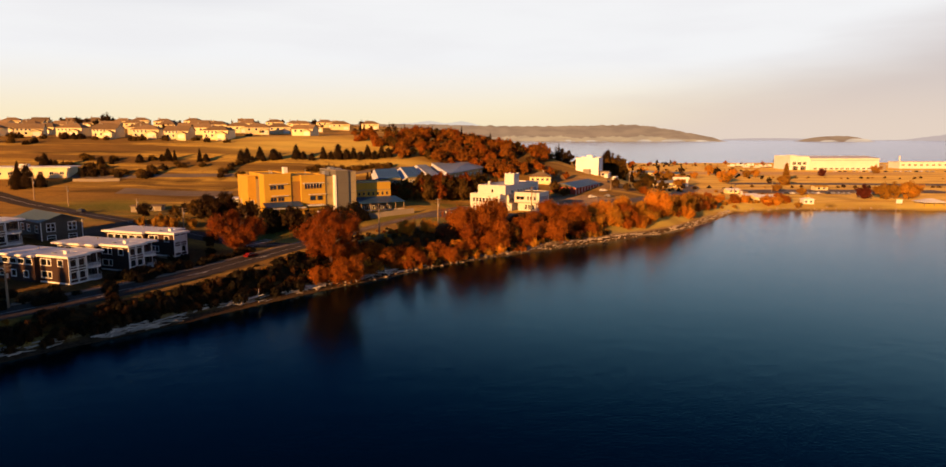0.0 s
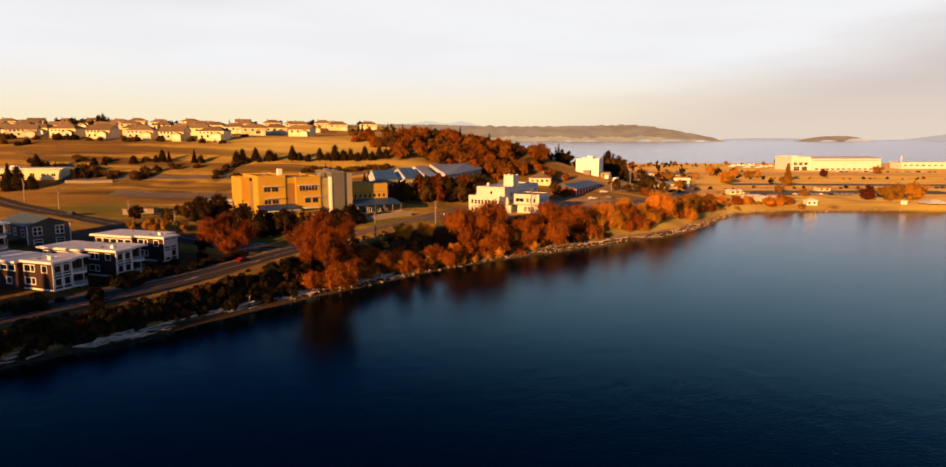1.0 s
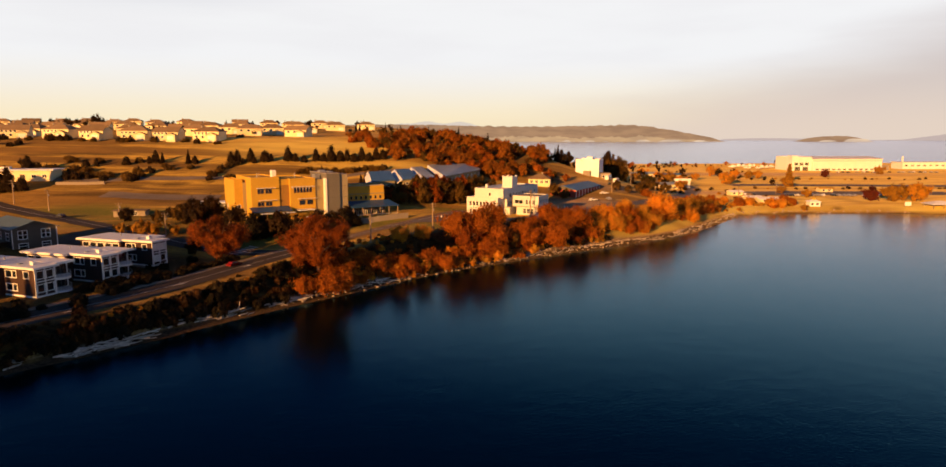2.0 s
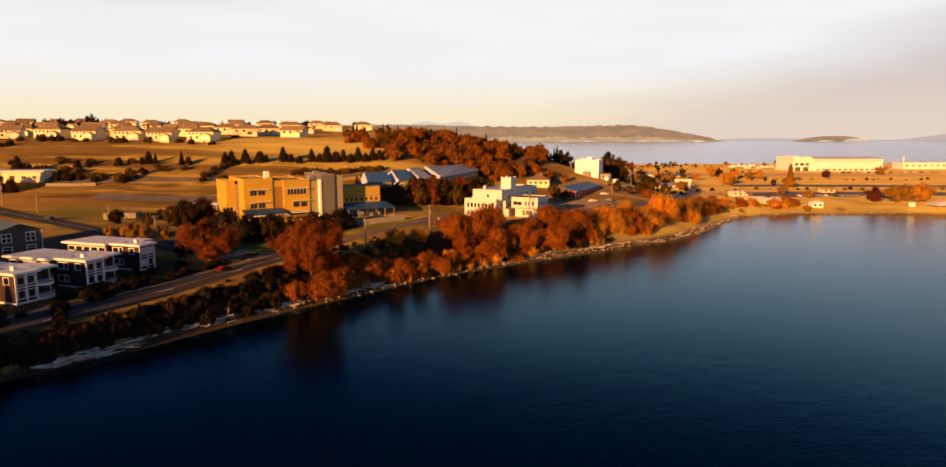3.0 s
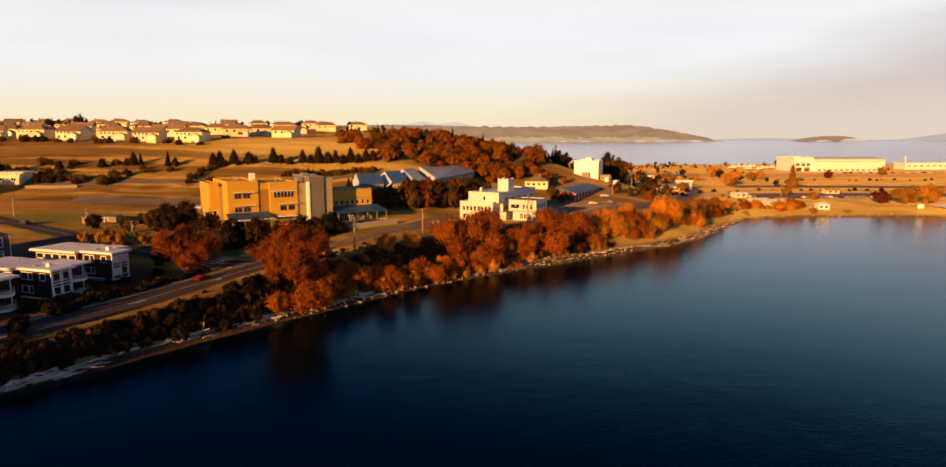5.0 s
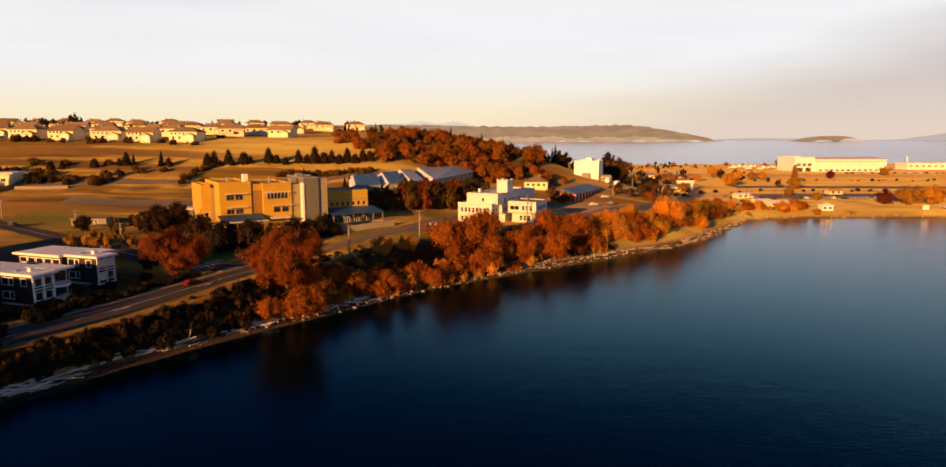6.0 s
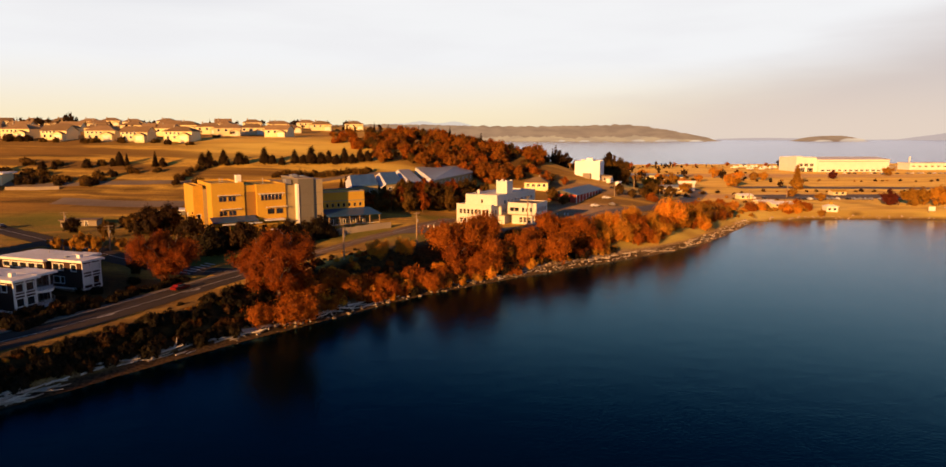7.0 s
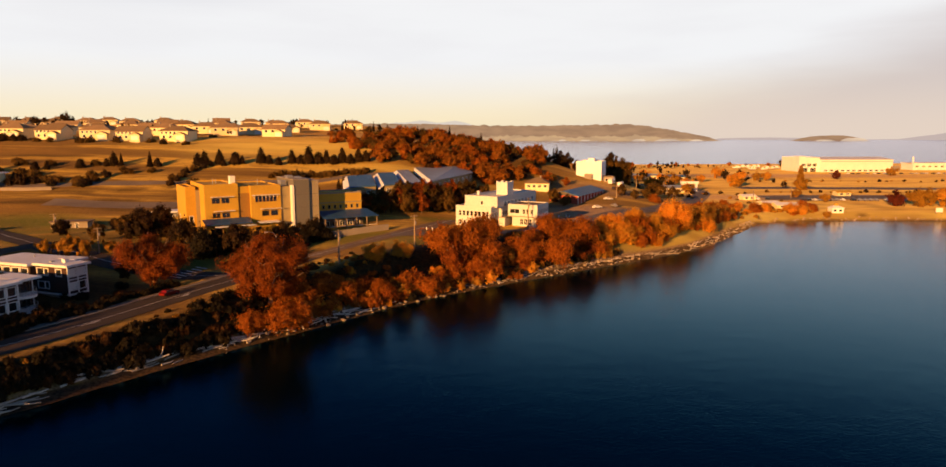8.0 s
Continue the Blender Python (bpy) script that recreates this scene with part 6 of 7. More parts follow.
# trees of the shore bank
bank_kinds = [broadleaf("bank_tree", 9.5, 10.5, 0.22, 140, 52, 0.30, "rust_leaf", 31, "russet shore tree on the bank", "bark_pale", 0.14, "shore bank trees", twigs=9, lump=(0.07, 0.17), gap=-0.45),
              broadleaf("bank_tree", 8.0, 9.0, 0.2, 130, 52, 0.30, "oak_leaf", 32, "brown-leaved shore tree on the bank", "bark_pale", 0.12, "shore bank trees", twigs=9, lump=(0.07, 0.17), gap=-0.45),
              broadleaf("bank_tree", 10.5, 9.5, 0.22, 140, 52, 0.30, "rust_leaf", 33, "tall russet shore tree on the bank", "bark_pale", 0.15, "shore bank trees", twigs=9, lump=(0.07, 0.17), gap=-0.45),
              broadleaf("bank_tree", 7.0, 8.5, 0.18, 120, 52, 0.30, "olive_leaf", 34, "olive shore tree on the bank", "bark_pale", 0.10, "shore bank trees", twigs=9, lump=(0.07, 0.17), gap=-0.45)]
amber_kinds = [broadleaf("bank_tree", 8.5, 10.0, 0.2, 130, 56, 0.30, "amber_leaf", 35, "amber-leaved shore tree on the grassy bank", "bark_pale", 0.1, "shore bank trees", twigs=9, lump=(0.07, 0.17), gap=-0.45),
               broadleaf("bank_tree", 6.5, 8.5, 0.18, 120, 56, 0.30, "gold_leaf", 36, "golden shore thicket tree on the grassy bank", "bark_pale", 0.08, "shore bank trees", twigs=9, lump=(0.07, 0.17), gap=-0.45)]
bank_line = [(-36, 196), (-26, 206), (-12, 218), (4, 233), (24, 251), (49, 270), (76, 292), (101, 319), (122, 347), (138, 369)]
plant(bank_kinds, along(bank_line, 7.5, 1.4, (-1, 2), 41, 0.0, 0.22), 42, (0.35, 0.55))
plant(bank_kinds, along(bank_line, 6.0, 1.6, (0, 4), 41, 0.24, 0.5), 42, (0.65, 1.0))
plant(amber_kinds * 3 + bank_kinds[:1], along(bank_line, 5.2, 2.0, (5, 10), 46, 0.5), 47, (0.5, 0.85))
plant(bank_kinds, along(bank_line, 8.0, 1.8, (6, 11), 43, 0.30, 0.5), 44, (0.55, 0.85))
plant(bank_kinds, [(4, 244, 2, 1.15), (-4, 240, 0, 1.0), (8, 250, 2, 1.05), (-1, 236, 1, 0.8)], 45)

shrubs = [shrub("evergreen_bush", 2.6, 3.6, 24, 40, 0.32, "dark_leaf", 51, "dense dark green shrub on the bank", "bank shrubs"),
          shrub("shrub", 1.9, 3.2, 22, 38, 0.30, "brown_leaf", 52, "low brown shrub on the bank", "bank shrubs"),
          shrub("shrub", 2.2, 3.0, 22, 38, 0.30, "gold_leaf", 53, "dry golden shrub on the bank", "bank shrubs")]
rusty = [shrub("autumn_bush", 2.8, 3.8, 26, 44, 0.28, "rust_leaf", 54, "sunlit russet shrub at the water's edge", "bank shrubs"), shrub("autumn_bush", 2.3, 3.4, 26, 44, 0.28, "amber_leaf", 55, "sunlit amber shrub on the bank", "bank shrubs")]
near_bank = [(-100, 108), (-84, 126), (-72, 140), (-61, 154), (-51, 168), (-40, 181), (-30, 193)]
plant(shrubs[:2], along(near_bank, 1.9, 0.9, (2.6, 4.8), 54), 55, (0.7, 1.1))
plant(shrubs[:2], along(near_bank, 1.9, 0.9, (4.6, 7.5), 56), 57, (0.6, 1.0))
plant(shrubs, along(near_bank, 3.0, 0.8, (7.5, 9.5), 60), 61, (0.3, 0.5))
plant(shrubs, along(bank_line, 3.2, 1.0, (-2, 0.5), 58, 0.0, 0.52), 59, (0.6, 1.15))

plant(amber_kinds, [(86, 312, 0, 1.05), (90, 317, 0, 1.0), (108, 340, 1, 0.8)], 48)
thickets = [shrub("thicket", 2.8, 5.2, 34, 46, 0.34, "dark_leaf", 151, "dark green thicket covering the bank", "bank thickets"),
            shrub("thicket", 2.2, 4.6, 32, 46, 0.34, "dark_leaf", 152, "low dark thicket covering the bank", "bank thickets"),
            shrub("thicket", 2.0, 4.4, 32, 46, 0.34, "brown_leaf", 153, "brown thicket covering the bank", "bank thickets")]
rnd = random.Random(154)
cover = []
while len(cover) < 165:
    x, y = rnd.uniform(-100, -10), rnd.uniform(104, 236)
    s, q = float(line_distance(x, y, SHORE)), abs(float(line_distance(x, y, COAST_ROAD)))
    if s > 6.5 and q > 9.6 and line_distance(x, y, COAST_ROAD) < 0 and all((x - a) ** 2 + (y - c) ** 2 > 4.5 for a, c in cover[-60:]):
        cover.append((x, y))
verge = lambda c: abs(float(line_distance(c[0], c[1], COAST_ROAD))) < 14
plant(thickets[:2], [c for c in cover if c[0] < -52 and not verge(c)], 155, (0.5, 0.75))
plant(thickets, [c for c in cover if -52 <= c[0] < -36 and not verge(c)], 158, (0.5, 0.75))
plant(rusty + thickets[2:], [c for c in cover if c[0] >= -36 and not verge(c) and line_distance(*c, SHORE) < 14], 159, (0.45, 0.9))
plant(rusty + thickets[2:], [c for c in cover if c[0] >= -36 and not verge(c) and line_distance(*c, SHORE) >= 14][::2], 166, (0.25, 0.45))
plant(thickets + shrubs[1:], [c for c in cover if verge(c)][::2], 160, (0.22, 0.36))
plant(rusty[:1] + rusty, along(bank_line, 1.7, 1.4, (-2.0, 5.0), 156, 0.0, 0.33), 157, (0.65, 1.3))
plant(rusty[:1] + rusty[1:] * 2 + shrubs[2:], along(bank_line, 1.5, 1.8, (1.5, 9.0), 161, 0.42, 0.6) + along(bank_line, 1.9, 1.8, (2.5, 9.0), 161, 0.6), 162, (0.5, 1.1))
plant(rusty, along(bank_line, 1.5, 1.2, (-3.0, 2.5), 164, 0.0, 0.30), 165, (0.7, 1.2))
plant(amber_kinds[:1] + bank_kinds[:1], [(-22, 224, 0, 0.5), (-15, 231, 0, 0.5), (-37.5, 186.5, 1, 0.75), (-42.5, 183.0, 1, 0.6), (-34, 190, 1, 0.7)], 163)

# garden and roadside planting
rnd_h = random.Random(78)
understory = [shrub("bank_thicket", 4.6, 6.4, 60, 60, 0.26, "rust_leaf", 171, "tall russet thicket on the shore bank", "shore bank thickets"),
              shrub("bank_thicket", 4.0, 6.0, 60, 60, 0.26, "oak_leaf", 172, "tall brown thicket on the shore bank", "shore bank thickets"),
              shrub("bank_thicket", 4.2, 6.4, 60, 60, 0.26, "amber_leaf", 173, "tall amber thicket on the shore bank", "shore bank thickets")]
plant(understory[:2], along(bank_line, 4.2, 1.2, (-0.5, 3.0), 174, 0.0, 0.5), 175, (0.6, 1.0))
plant(understory[:1] + understory[2:] * 2, along(bank_line, 3.4, 1.5, (2.0, 8.0), 176, 0.46, 0.62) + along(bank_line, 3.8, 1.5, (4.0, 9.0), 176, 0.62, 1.0), 177, (0.7, 1.2))
garden = [broadleaf("garden_tree", 6.5, 5.5, 0.16, 50, 40, 0.34, "olive_leaf", 61, "rounded olive garden tree", "bark", 0.2, "garden trees"),
          broadleaf("garden_tree", 5.0, 5.0, 0.14, 45, 40, 0.32, "gold_leaf", 62, "small golden garden tree", "bark", 0.18, "garden trees"),
          broadleaf("garden_tree", 8.0, 7.0, 0.2, 60, 44, 0.38, "fir_leaf", 63, "dense dark evergreen garden tree", "bark", 0.12, "garden trees")]
plant(garden, [(43.5, 359, 0, 0.95), (-100, 271, 2, 0.85), (-97, 267, 2, 0.8), (-89, 253, 2, 0.6), (-104, 256, 2, 0.7), (-112, 253, 0, 0.7), (-128, 262, 2, 0.8), (-133, 270, 2, 0.6), (-112, 227, 1, 0.8), (-107, 228, 1, 0.9), (-103, 229, 1, 0.85), (-98, 234, 1, 0.7), (-118, 276, 2, 0.6), (-113, 272, 2, 0.75), (-108, 273, 2, 0.8), (-110, 266, 0, 0.9), (-104, 268, 2, 0.9), (-99, 270, 0, 0.9), (-100, 258, 2, 0.7),
               (-66, 243, 2, 0.9), (-60, 243, 2, 0.9), (-56, 258, 2, 0.8), (-51, 260, 2, 0.8), (-46, 262, 2, 0.75), (-75, 255, 2, 0.6), (-70, 258, 0, 0.6), (-62, 262, 1, 0.6), (-82, 246, 2, 0.9), (-78, 222, 2, 0.8), (-84, 214, 2, 0.7)], 64)
plant(shrubs[:1], [(-84 + 0.75 * i + rnd_h.uniform(-1.5, 1.0), 168 + 2.1 * i + rnd_h.uniform(-1, 1)) for i in range(20)] + [(-86 + rnd_h.uniform(-6, 4), 172 + rnd_h.uniform(-6, 24)) for i in range(26)] + [(-100 + rnd_h.uniform(-6, 10), 148 + rnd_h.uniform(-10, 8)) for i in range(16)], 66, (0.5, 0.85))
plant(shrubs[:2], [(-89 + 2.2 * i, 171 + 4.2 * i + (i % 2)) for i in range(6)] + [(-88 + 1.5 * i, 160 - 2.5 * i) for i in range(6)] + [(-79, 200), (-76, 196), (-81, 206), (-106, 150), (-112, 146), (-104, 140)], 65, (0.6, 1.0))

evergreens = [shrub("evergreen_tree", 8.0, 7.0, 100, 46, 0.34, "dark_leaf", 67, "dense blackish evergreen before the ochre building", "garden evergreens", "tree", 0.5),
              shrub("evergreen_tree", 5.0, 6.0, 80, 46, 0.32, "dark_leaf", 68, "low dark evergreen before the ochre building", "garden evergreens", "tree", 0.3)]
plant(evergreens, [(-73.5, 238, 0, 1.15), (-70.5, 241, 0, 0.85), (-66, 247, 1, 0.8), (-61, 250, 1, 0.9), (-56, 254, 1, 1.0), (-52, 256, 0, 0.75), (-49, 258, 1, 1.0), (-46, 259, 0, 0.8), (-43, 261, 1, 0.9), (-54, 249, 1, 0.8), (-48, 252, 1, 0.7), (-97, 262, 0, 0.9), (-103, 264, 1, 1.0)], 69, (0.9, 1.1))
rnd_g = random.Random(77)
grove = [broadleaf("grove_tree", 9.0, 5.5, 0.2, 100, 34, 0.38, "olive_leaf", 71, "slender olive-brown tree beside the halls", "bark", 0.16, "grove by the halls"),
         broadleaf("grove_tree", 9.6, 5.0, 0.2, 100, 34, 0.38, "oak_leaf", 72, "slender russet tree beside the halls", "bark", 0.16, "grove by the halls")]
rnd = random.Random(73)
plant(grove, [(-29 + i * 2.7 + rnd.uniform(-1, 1), 303 + i * 2.0 + rnd.uniform(-3, 5)) for i in range(16)] + [(-24 + i * 3.0, 318 + i * 2.0) for i in range(12)] + [(-38 + i * 2.4, 300 + i * 1.2) for i in range(5)], 74)
plant(grove, [(47, 349, 0, 0.55), (49, 352, 0, 0.5), (-60, 325, 0, 0.8)], 75)

firs = [shrub("pine_tree", 9.5, 7.0, 90, 44, 0.36, "fir_leaf", 81, "dark rounded pine at the foot of the field", "pines below the field", "tree", 0.55),
        shrub("pine_tree", 10.5, 6.4, 90, 44, 0.36, "fir_leaf", 82, "tall dark pine at the foot of the field", "pines below the field", "tree", 0.75),
        conifer("fir_tree", 10, 5.6, 40, 46, 0.5, 83, "dark conifer at the foot of the field", "pines below the field")]
pine_row = ((-130, 381, 1, 0.7), (-124, 383, 0, 0.4), (-118, 383, 0, 0.42), (-127.5, 384, 1, 0.68), (-120.5, 385, 1, 0.72), (-113, 386, 0, 0.72), (-110, 387, 1, 0.5), (-101, 389, 1, 0.78), (-97.5, 390, 0, 0.6), (-92, 388, 0, 0.55), (-86, 391, 1, 0.72), (-82, 392, 0, 0.62),
          (-77.5, 391, 1, 0.85), (-73, 393, 0, 0.72), (-69, 394, 1, 0.7), (-65, 393, 0, 0.66), (-61, 395, 1, 0.74), (-57, 394, 0, 0.62), (-53, 396, 1, 0.7), (-49, 397, 0, 0.62))
plant(firs, list(pine_row) + [(-152, 378, 2, 0.7), (-149, 379, 0, 0.5), (-165, 376, 2, 0.65), (-169, 377, 1, 0.68), (-172, 376, 0, 0.5), (-182, 371, 0, 0.55), (-195, 366, 1, 0.45), (-200, 365, 0, 0.5),
             (-222, 352, 1, 0.85), (-218, 354, 0, 0.6), (-228, 340, 0, 0.6), (-217, 322, 0, 1.0), (-211, 320, 1, 1.0), (-214, 318, 2, 1.25), (-206, 322, 0, 0.75), (-52.0, 334.9, 2, 0.8), (-49.8, 334.3, 2, 0.85)], 84, (0.95, 1.1))
field_shrub = [shrub("field_shrub", 2.6, 4.6, 18, 36, 0.36, "olive_leaf", 91, "dark rounded shrub in the dry field", "field shrubs"),
               shrub("field_shrub", 3.2, 4.0, 18, 36, 0.36, "fir_leaf", 92, "dark evergreen shrub in the dry field", "field shrubs")]
rnd = random.Random(93)
plant(field_shrub, [(rnd.uniform(-235, -120), rnd.uniform(345, 380)) for i in range(26)] + [(rnd.uniform(-215, -165), rnd.uniform(342, 356)) for i in range(26)] + [(-46 - 3.2 * i, 374 - 0.6 * i + rnd.uniform(-2, 2)) for i in range(14)]
      + [(rnd.uniform(-330, -150), rnd.uniform(424, 432)) for i in range(26)] + [(rnd.uniform(-300, -200), rnd.uniform(395, 410)) for i in range(5)], 94)
distant = [broadleaf("distant_pine", 9.0, 6.4, 0.2, 56, 18, 0.5, "fir_leaf", 85, "dark rounded pine far across the fields", "bark", 0.10, "pines of the far fields"),
           broadleaf("distant_pine", 10.0, 5.6, 0.2, 56, 18, 0.5, "fir_leaf", 86, "tall dark pine far across the fields", "bark", 0.08, "pines of the far fields")]
wood = [broadleaf("hill_tree", 8.5, 7.6, 0.2, 84, 20, 0.40, "hill_leaf", 101, "russet oak of the wooded hill", "bark", 0.14, "hill wood"),
        broadleaf("hill_tree", 8.0, 7.0, 0.2, 80, 20, 0.40, "rust_leaf", 102, "brown oak of the wooded hill", "bark", 0.14, "hill wood"),
        broadleaf("hill_tree", 7.0, 5.6, 0.16, 70, 20, 0.38, "olive_leaf", 103, "olive thicket tree of the wooded hill", "bark", 0.12, "hill wood")]
hill_fir = [conifer("hill_fir", 13, 6.0, 22, 18, 0.7, 104, "dark fir standing over the wooded hill", "hill firs")]
rnd = random.Random(105)
spots = []
while len(spots) < 290:
    x, y = rnd.uniform(-82, 66), rnd.uniform(392, 540)
    if x > -62 + (430 - y) * 0.55 and x < 46 + (y - 398) * 0.12 and not (x < -48 and y > 470) and noise.noise(Vector((x * 0.06, y * 0.06, 2.0))) > -0.22:
        spots.append((x, y))
plant(wood[:1] + wood, spots, 106, (0.45, 1.0))
plant(rusty[:1] + shrubs[1:2], [(x + rnd.uniform(-4, 4), y - rnd.uniform(2, 6)) for x, y in spots[::4]], 117, (1.0, 1.8))
plant(hill_fir, [(-52, 520), (-38, 500), (-30, 505), (-8, 486), (12, 470), (58, 474, 0, 1.3), (104, 478, 0, 1.0), (108, 480, 0, 0.9), (-20, 510)], 107, (0.55, 0.85))
tall = [broadleaf("tall_tree", 15, 9.0, 0.3, 90, 34, 0.5, "olive_leaf", 113, "tall ragged tree behind the white block", "bark", 0.2, "tall trees"),
        broadleaf("tall_tree", 14, 7.0, 0.3, 80, 34, 0.5, "fir_leaf", 114, "tall dark tree behind the white block", "bark", 0.15, "tall trees")]
plant(tall + hill_fir, [(60, 474, 2, 1.05), (62.5, 476, 1, 0.75), (67, 474, 1, 0.72), (65, 478, 0, 0.6), (73, 476, 1, 0.6), (76, 475, 1, 0.5), (83, 472, 0, 0.75), (82, 476, 0, 0.6), (93, 468, 1, 1.2), (96.5, 470, 0, 1.15), (100, 467, 0, 1.05), (103, 470, 0, 0.9), (97, 462, 0, 0.7), (112, 476, 2, 0.75), (56, 478, 1, 0.4), (88, 478, 1, 0.5)], 115, (0.95, 1.05))
plant(wood, [(110, 430, 2), (112, 424, 2), (100, 400, 2), (118, 420, 2, 0.9), (96, 392, 2, 0.8), (88, 385, 2, 0.7), (82, 388, 2, 0.8), (47, 400, 2, 0.5), (43, 404, 1, 0.5), (50, 410, 2, 0.5), (56, 404, 1, 0.45), (22, 396, 0, 0.7), (16, 398, 0, 0.8), (11, 402, 0, 0.8), (27, 402, 2, 0.5)], 108)
rnd = random.Random(109)
east = [broadleaf("park_tree", 9.5, 10.0, 0.25, 60, 30, 0.55, "red_leaf", 121, "rounded dark red tree in the shore park", "bark", 0.15, "park trees"),
        broadleaf("park_tree", 9.0, 9.0, 0.25, 60, 30, 0.55, "gold_leaf", 122, "golden tree in the shore park", "bark", 0.15, "park trees"),
        broadleaf("park_tree", 10.5, 9.5, 0.25, 60, 30, 0.55, "amber_leaf", 123, "russet tree in the shore park", "bark", 0.15, "park trees")]
plant(east[1:] + distant[:1] + field_shrub, [(rnd.uniform(108, 175), rnd.uniform(490, 720)) for i in range(40)] + [(rnd.uniform(105, 260), rnd.uniform(520, 680)) for i in range(34)], 110, (0.6, 1.0))
ridge = [(-600 + i * 13 + rnd.uniform(-5, 5), 800 + rnd.uniform(-20, 30)) for i in range(40)] + [(-118 + i * 5.5, 640 + rnd.uniform(-10, 20)) for i in range(18)]
plant(distant + field_shrub[:1] + hill_fir, ridge, 111, (0.4, 0.75))
plant(distant + field_shrub * 2 + wood[1:2], [(170 + i * 6 + rnd.uniform(-4, 4), 868 + i * 0.6 + rnd.uniform(-30, 14)) for i in range(44)] + [(rnd.uniform(150, 300), rnd.uniform(700, 850)) for i in range(30)], 118, (0.35, 0.7))
plant(distant, [(-330, 618, 0, 1.35), (-335, 622, 1, 1.25), (-340, 619, 0, 0.9), (-350, 622, 1, 0.95), (-356, 620, 0, 1.0), (-361, 624, 1, 1.05), (-366, 621, 0, 0.85), (-372, 620, 1, 0.95), (-380, 618, 0, 0.8), (-300, 622, 0, 0.75), (-280, 618, 1, 0.7)], 119, (0.95, 1.05))
plant(distant + field_shrub, [(rnd.uniform(-420, -140), rnd.uniform(455, 760)) for i in range(80)], 112, (0.4, 0.75))
plant(understory[:1] + understory[2:] + shrubs[2:], [(rnd.uniform(140, 185), rnd.uniform(384, 412)) for i in range(40)] + [q for q in [(rnd.uniform(98, 150), rnd.uniform(345, 400)) for i in range(40)] if line_distance(*q, SHORE) > 5 and abs(line_distance(*q, POINT_ROAD)) > 7], 126, (0.55, 1.0))
plant(field_shrub + shrubs[2:], [(rnd.uniform(105, 200), rnd.uniform(430, 500)) for i in range(26)] + [(210 + 7 * i + rnd.uniform(-3, 3), 505 + rnd.uniform(-4, 4)) for i in range(24)] + [(230 + 9 * i + rnd.uniform(-3, 3), 610 + rnd.uniform(-12, 12)) for i in range(22)], 127, (0.4, 0.8))
plant(east, [(243, 418, 0, 0.85), (254, 416, 1, 0.95), (263, 420, 1, 1.0), (268, 414, 2, 1.05), (274, 420, 2, 1.0), (212, 470, 1, 0.6), (215, 440, 1, 0.55), (330, 640, 0, 0.7), (184, 380, 1, 0.35), (168, 383, 2, 0.45), (176, 386, 2, 0.4), (410, 690, 1, 0.9)], 124, (0.95, 1.05))
poplar = shrub("poplar_tree", 17.0, 4.6, 130, 40, 0.45, "gold_leaf", 131, "tall narrow golden poplar on the flat point", "", "tree", 0.35)
poplar.matrix_world = pose(270, 583, gz(270, 583) - 0.1)

# wooded bluff added out of view to shade the houses by the road in the evening
shade_fir_kind = [conifer("bluff_fir", 24, 10, 44, 48, 1.1, 141, "tall dark fir added out of view to cast shade", "bluff firs")]
rnd = random.Random(142)
plant(shade_fir_kind, [(-SUN_X * 42 + SUN_Y * q + rnd.uniform(-5, 5), -SUN_Y * 42 - SUN_X * q + rnd.uniform(-5, 5)) for q in np.arange(-206, -134, 2.6)], 143, (0.66, 0.9))
plant(shade_fir_kind, [(-SUN_X * 74 + SUN_Y * q + rnd.uniform(-3, 3), -SUN_Y * 74 - SUN_X * q + rnd.uniform(-3, 3)) for q in np.arange(-136, -119, 2.4)], 144, (1.1, 1.3))


# ---------------------------------------------------------------- driftwood, rocks
HEAPS = ((-72.0, 142.8, 46, 9), (-86.5, 127.5, 14, 6), (-44.5, 180.2, 34, 8), (-33.5, 192.8, 30, 8), (-22.0, 206.0, 16, 7))


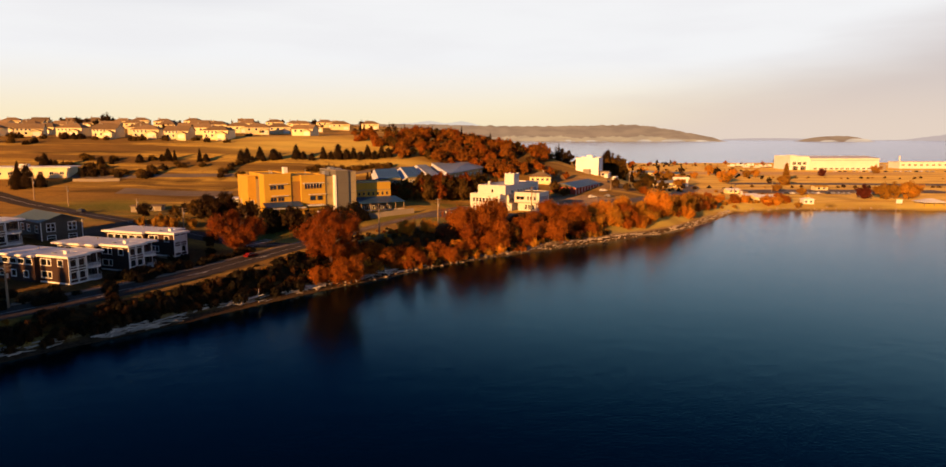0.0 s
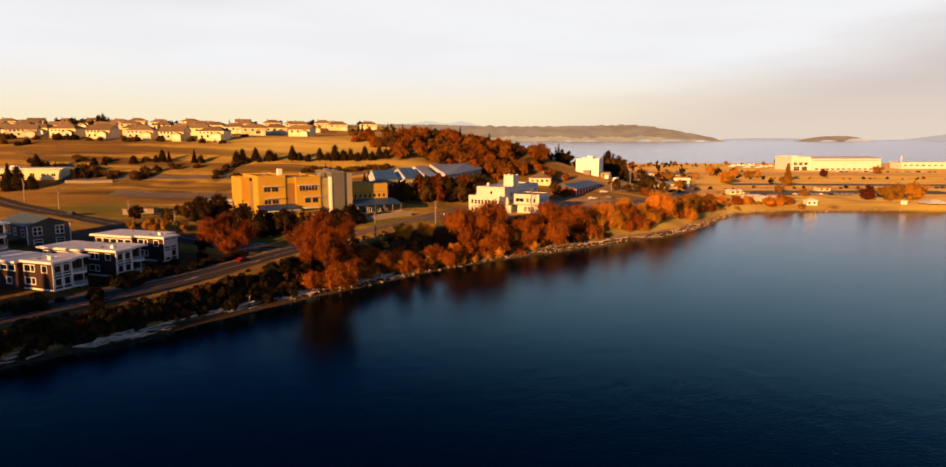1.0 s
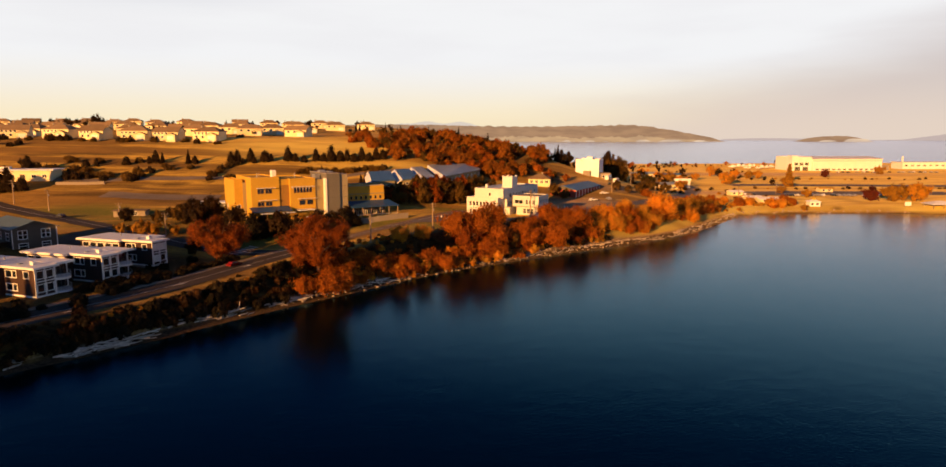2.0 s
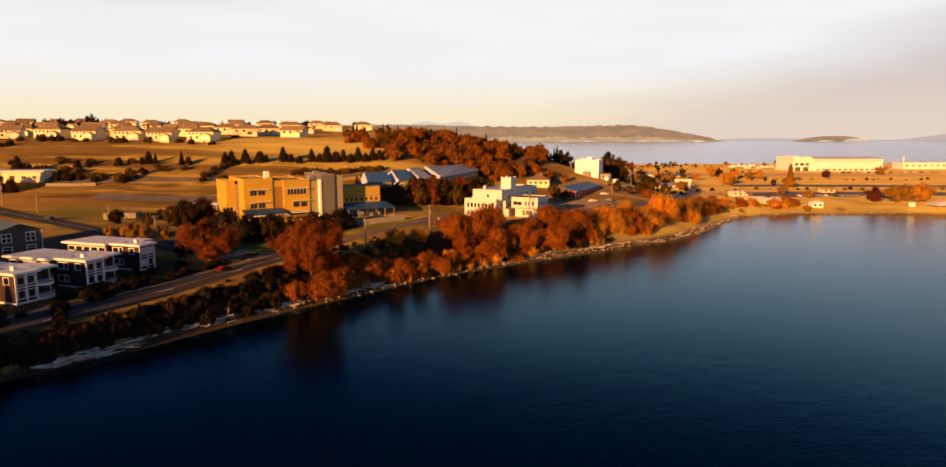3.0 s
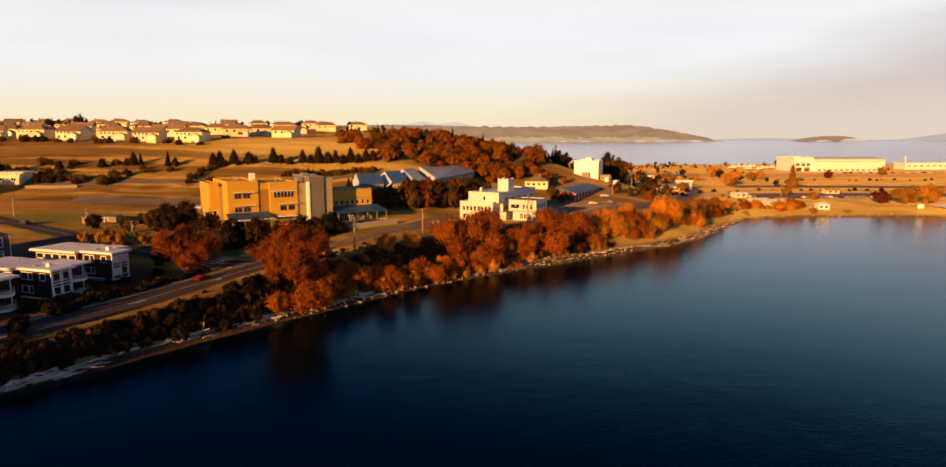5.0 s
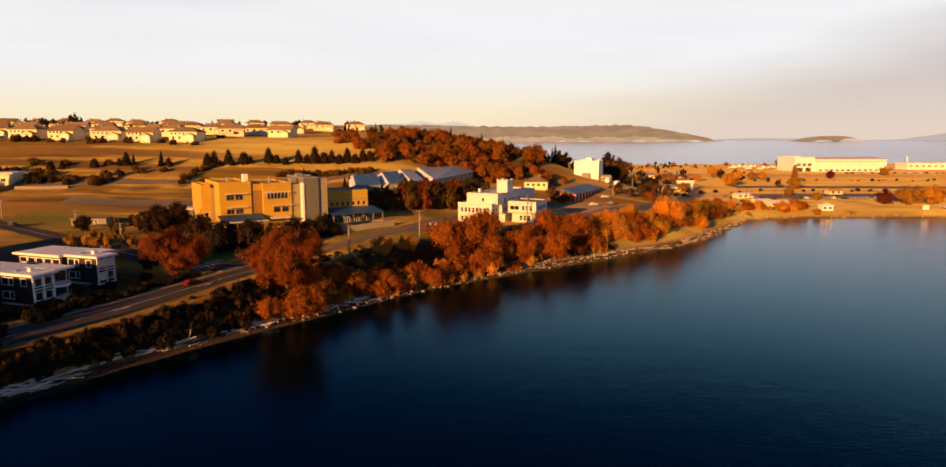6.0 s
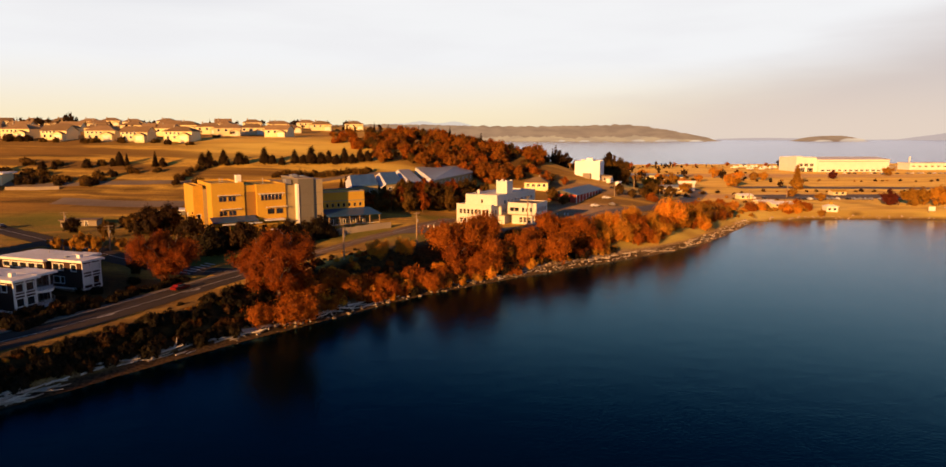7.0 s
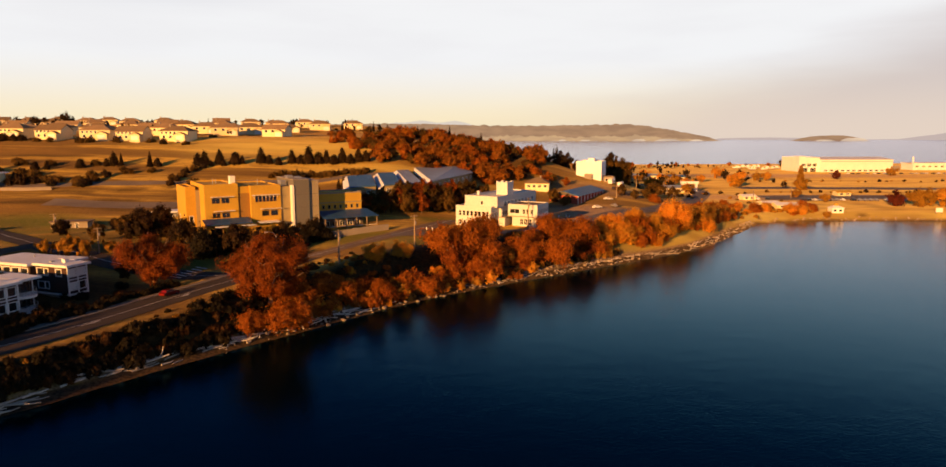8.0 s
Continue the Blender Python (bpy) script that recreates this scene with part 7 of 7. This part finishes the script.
def driftwood():
    rnd = random.Random(151)
    kinds = []
    for i in range(5):
        L_ = (5.5, 8.0, 4.0, 6.5, 3.0)[i]
        bm = bmesh.new()
        tube(bm, [(-L_ / 2, 0, 0), (-L_ / 6, 0.12, 0.08), (L_ / 5, -0.06, 0.05), (L_ / 2, 0.1, 0.14)], [0.21, 0.19, 0.16, 0.10], 7)
        if i in (1, 3):
            tube(bm, [(L_ * 0.35, 0, 0.1), (L_ * 0.42, 0.5, 0.55), (L_ * 0.45, 0.9, 1.1)], [0.14, 0.09, 0.04], 5)
            tube(bm, [(-L_ * 0.48, 0, 0), (-L_ * 0.52, -0.3, 0.8)], [0.26, 0.08], 5)
        me = bpy.data.meshes.new("driftwood_log")
        bm.to_mesh(me)
        bm.free()
        me.materials.append(M["drift"])
        kinds.append(me)
    for i, (x, y) in enumerate(along(SHORE[3:18], 0.8, 0.7, (1.4, 4.4), 152)):
        near = x < -20
        clump = noise.noise(Vector((x * 0.11, y * 0.11, 7.0)))
        if rnd.random() > (0.42 + 1.6 * clump if near else 0.62 + 1.0 * clump):
            continue
        ob = new("driftwood_log", rnd.choice(kinds[::2]))
        s = rnd.uniform(0.35, 1.1) * (1.0 if near else 0.75)
        ob.matrix_world = pose(x, y, gz(x, y) + 0.16 * s, 0, rnd.uniform(-4, 4), 48 + rnd.gauss(0, 24)) @ Matrix.Scale(s, 4)
        tagged(ob, "bleached driftwood log stranded on the beach", "driftwood", "driftwood on the beach")
    # heaps of logs washed together
    for cx, cy, n, half in HEAPS:
        for i in range(n):
            q, w = rnd.uniform(-half, half), rnd.uniform(-1.9, 0.6)
            x, y = cx + q * 0.62 - w * 0.78, cy + q * 0.78 + w * 0.62
            ob = new("driftwood_log", rnd.choice(kinds[::2]))
            s = rnd.uniform(0.6, 1.1)
            ob.matrix_world = pose(x, y, gz(x, y) + 0.13 + 0.012 * i, 0, rnd.uniform(-7, 7), 50 + rnd.gauss(0, 24)) @ Matrix.Scale(s, 4)
            tagged(ob, "bleached driftwood log in a heap on the beach", "driftwood", "driftwood on the beach")
    ob = new("driftwood_root", kinds[1])
    ob.matrix_world = pose(-57.5, 163.2, gz(-57.5, 163.2) + 0.35, 0, -5, 38) @ Matrix.Scale(1.5, 4)
    tagged(ob, "large bleached driftwood trunk with an upturned root", "driftwood", "driftwood on the beach")


def rocks():
    rnd = random.Random(161)
    meshes = []
    for i in range(5):
        bm = bmesh.new()
        bmesh.ops.create_icosphere(bm, subdivisions=1, radius=0.5)
        for v in bm.verts:
            v.co *= 1 + 0.35 * noise.noise(v.co * 2.3 + Vector((i * 7, 0, 0)))
            v.co.z *= 0.65
        me = bpy.data.meshes.new("beach_rock")
        bm.to_mesh(me)
        bm.free()
        me.materials.append(M["rock"])
        meshes.append(me)
    V, F = [], []
    for i, (x, y) in enumerate(along(SHORE[8:14], 0.42, 1.0, (0.4, 5.0), 162) + along(SHORE[13:21], 0.7, 1.0, (0.5, 5.0), 163)):
        me = rnd.choice(meshes)
        s = 0.3 + 1.1 * rnd.random() ** 2.5
        m = pose(x, y, gz(x, y) + 0.1 * s, 0, 0, rnd.uniform(0, 360)) @ Matrix.Scale(s, 4)
        if i < 290:
            ob = new("beach_rock", me)
            ob.matrix_world = m
            tagged(ob, "rounded pale grey-brown rock on the beach", "rock", "rocks on the beach")
            continue
        k = len(V)
        V += [tuple(m @ v.co) for v in me.vertices]
        F += [tuple(k + q for q in p.vertices) for p in me.polygons]
    far = mesh_from("shingle_beach", V, F)
    far.materials.append(M["rock"])
    tagged(new("shingle_beach", far), "rounded brown stones strewn along the beach", "stones", kind="stuff")


driftwood()
rocks()
for o in bpy.data.objects:
    if "planted" in o:
        del o["planted"]
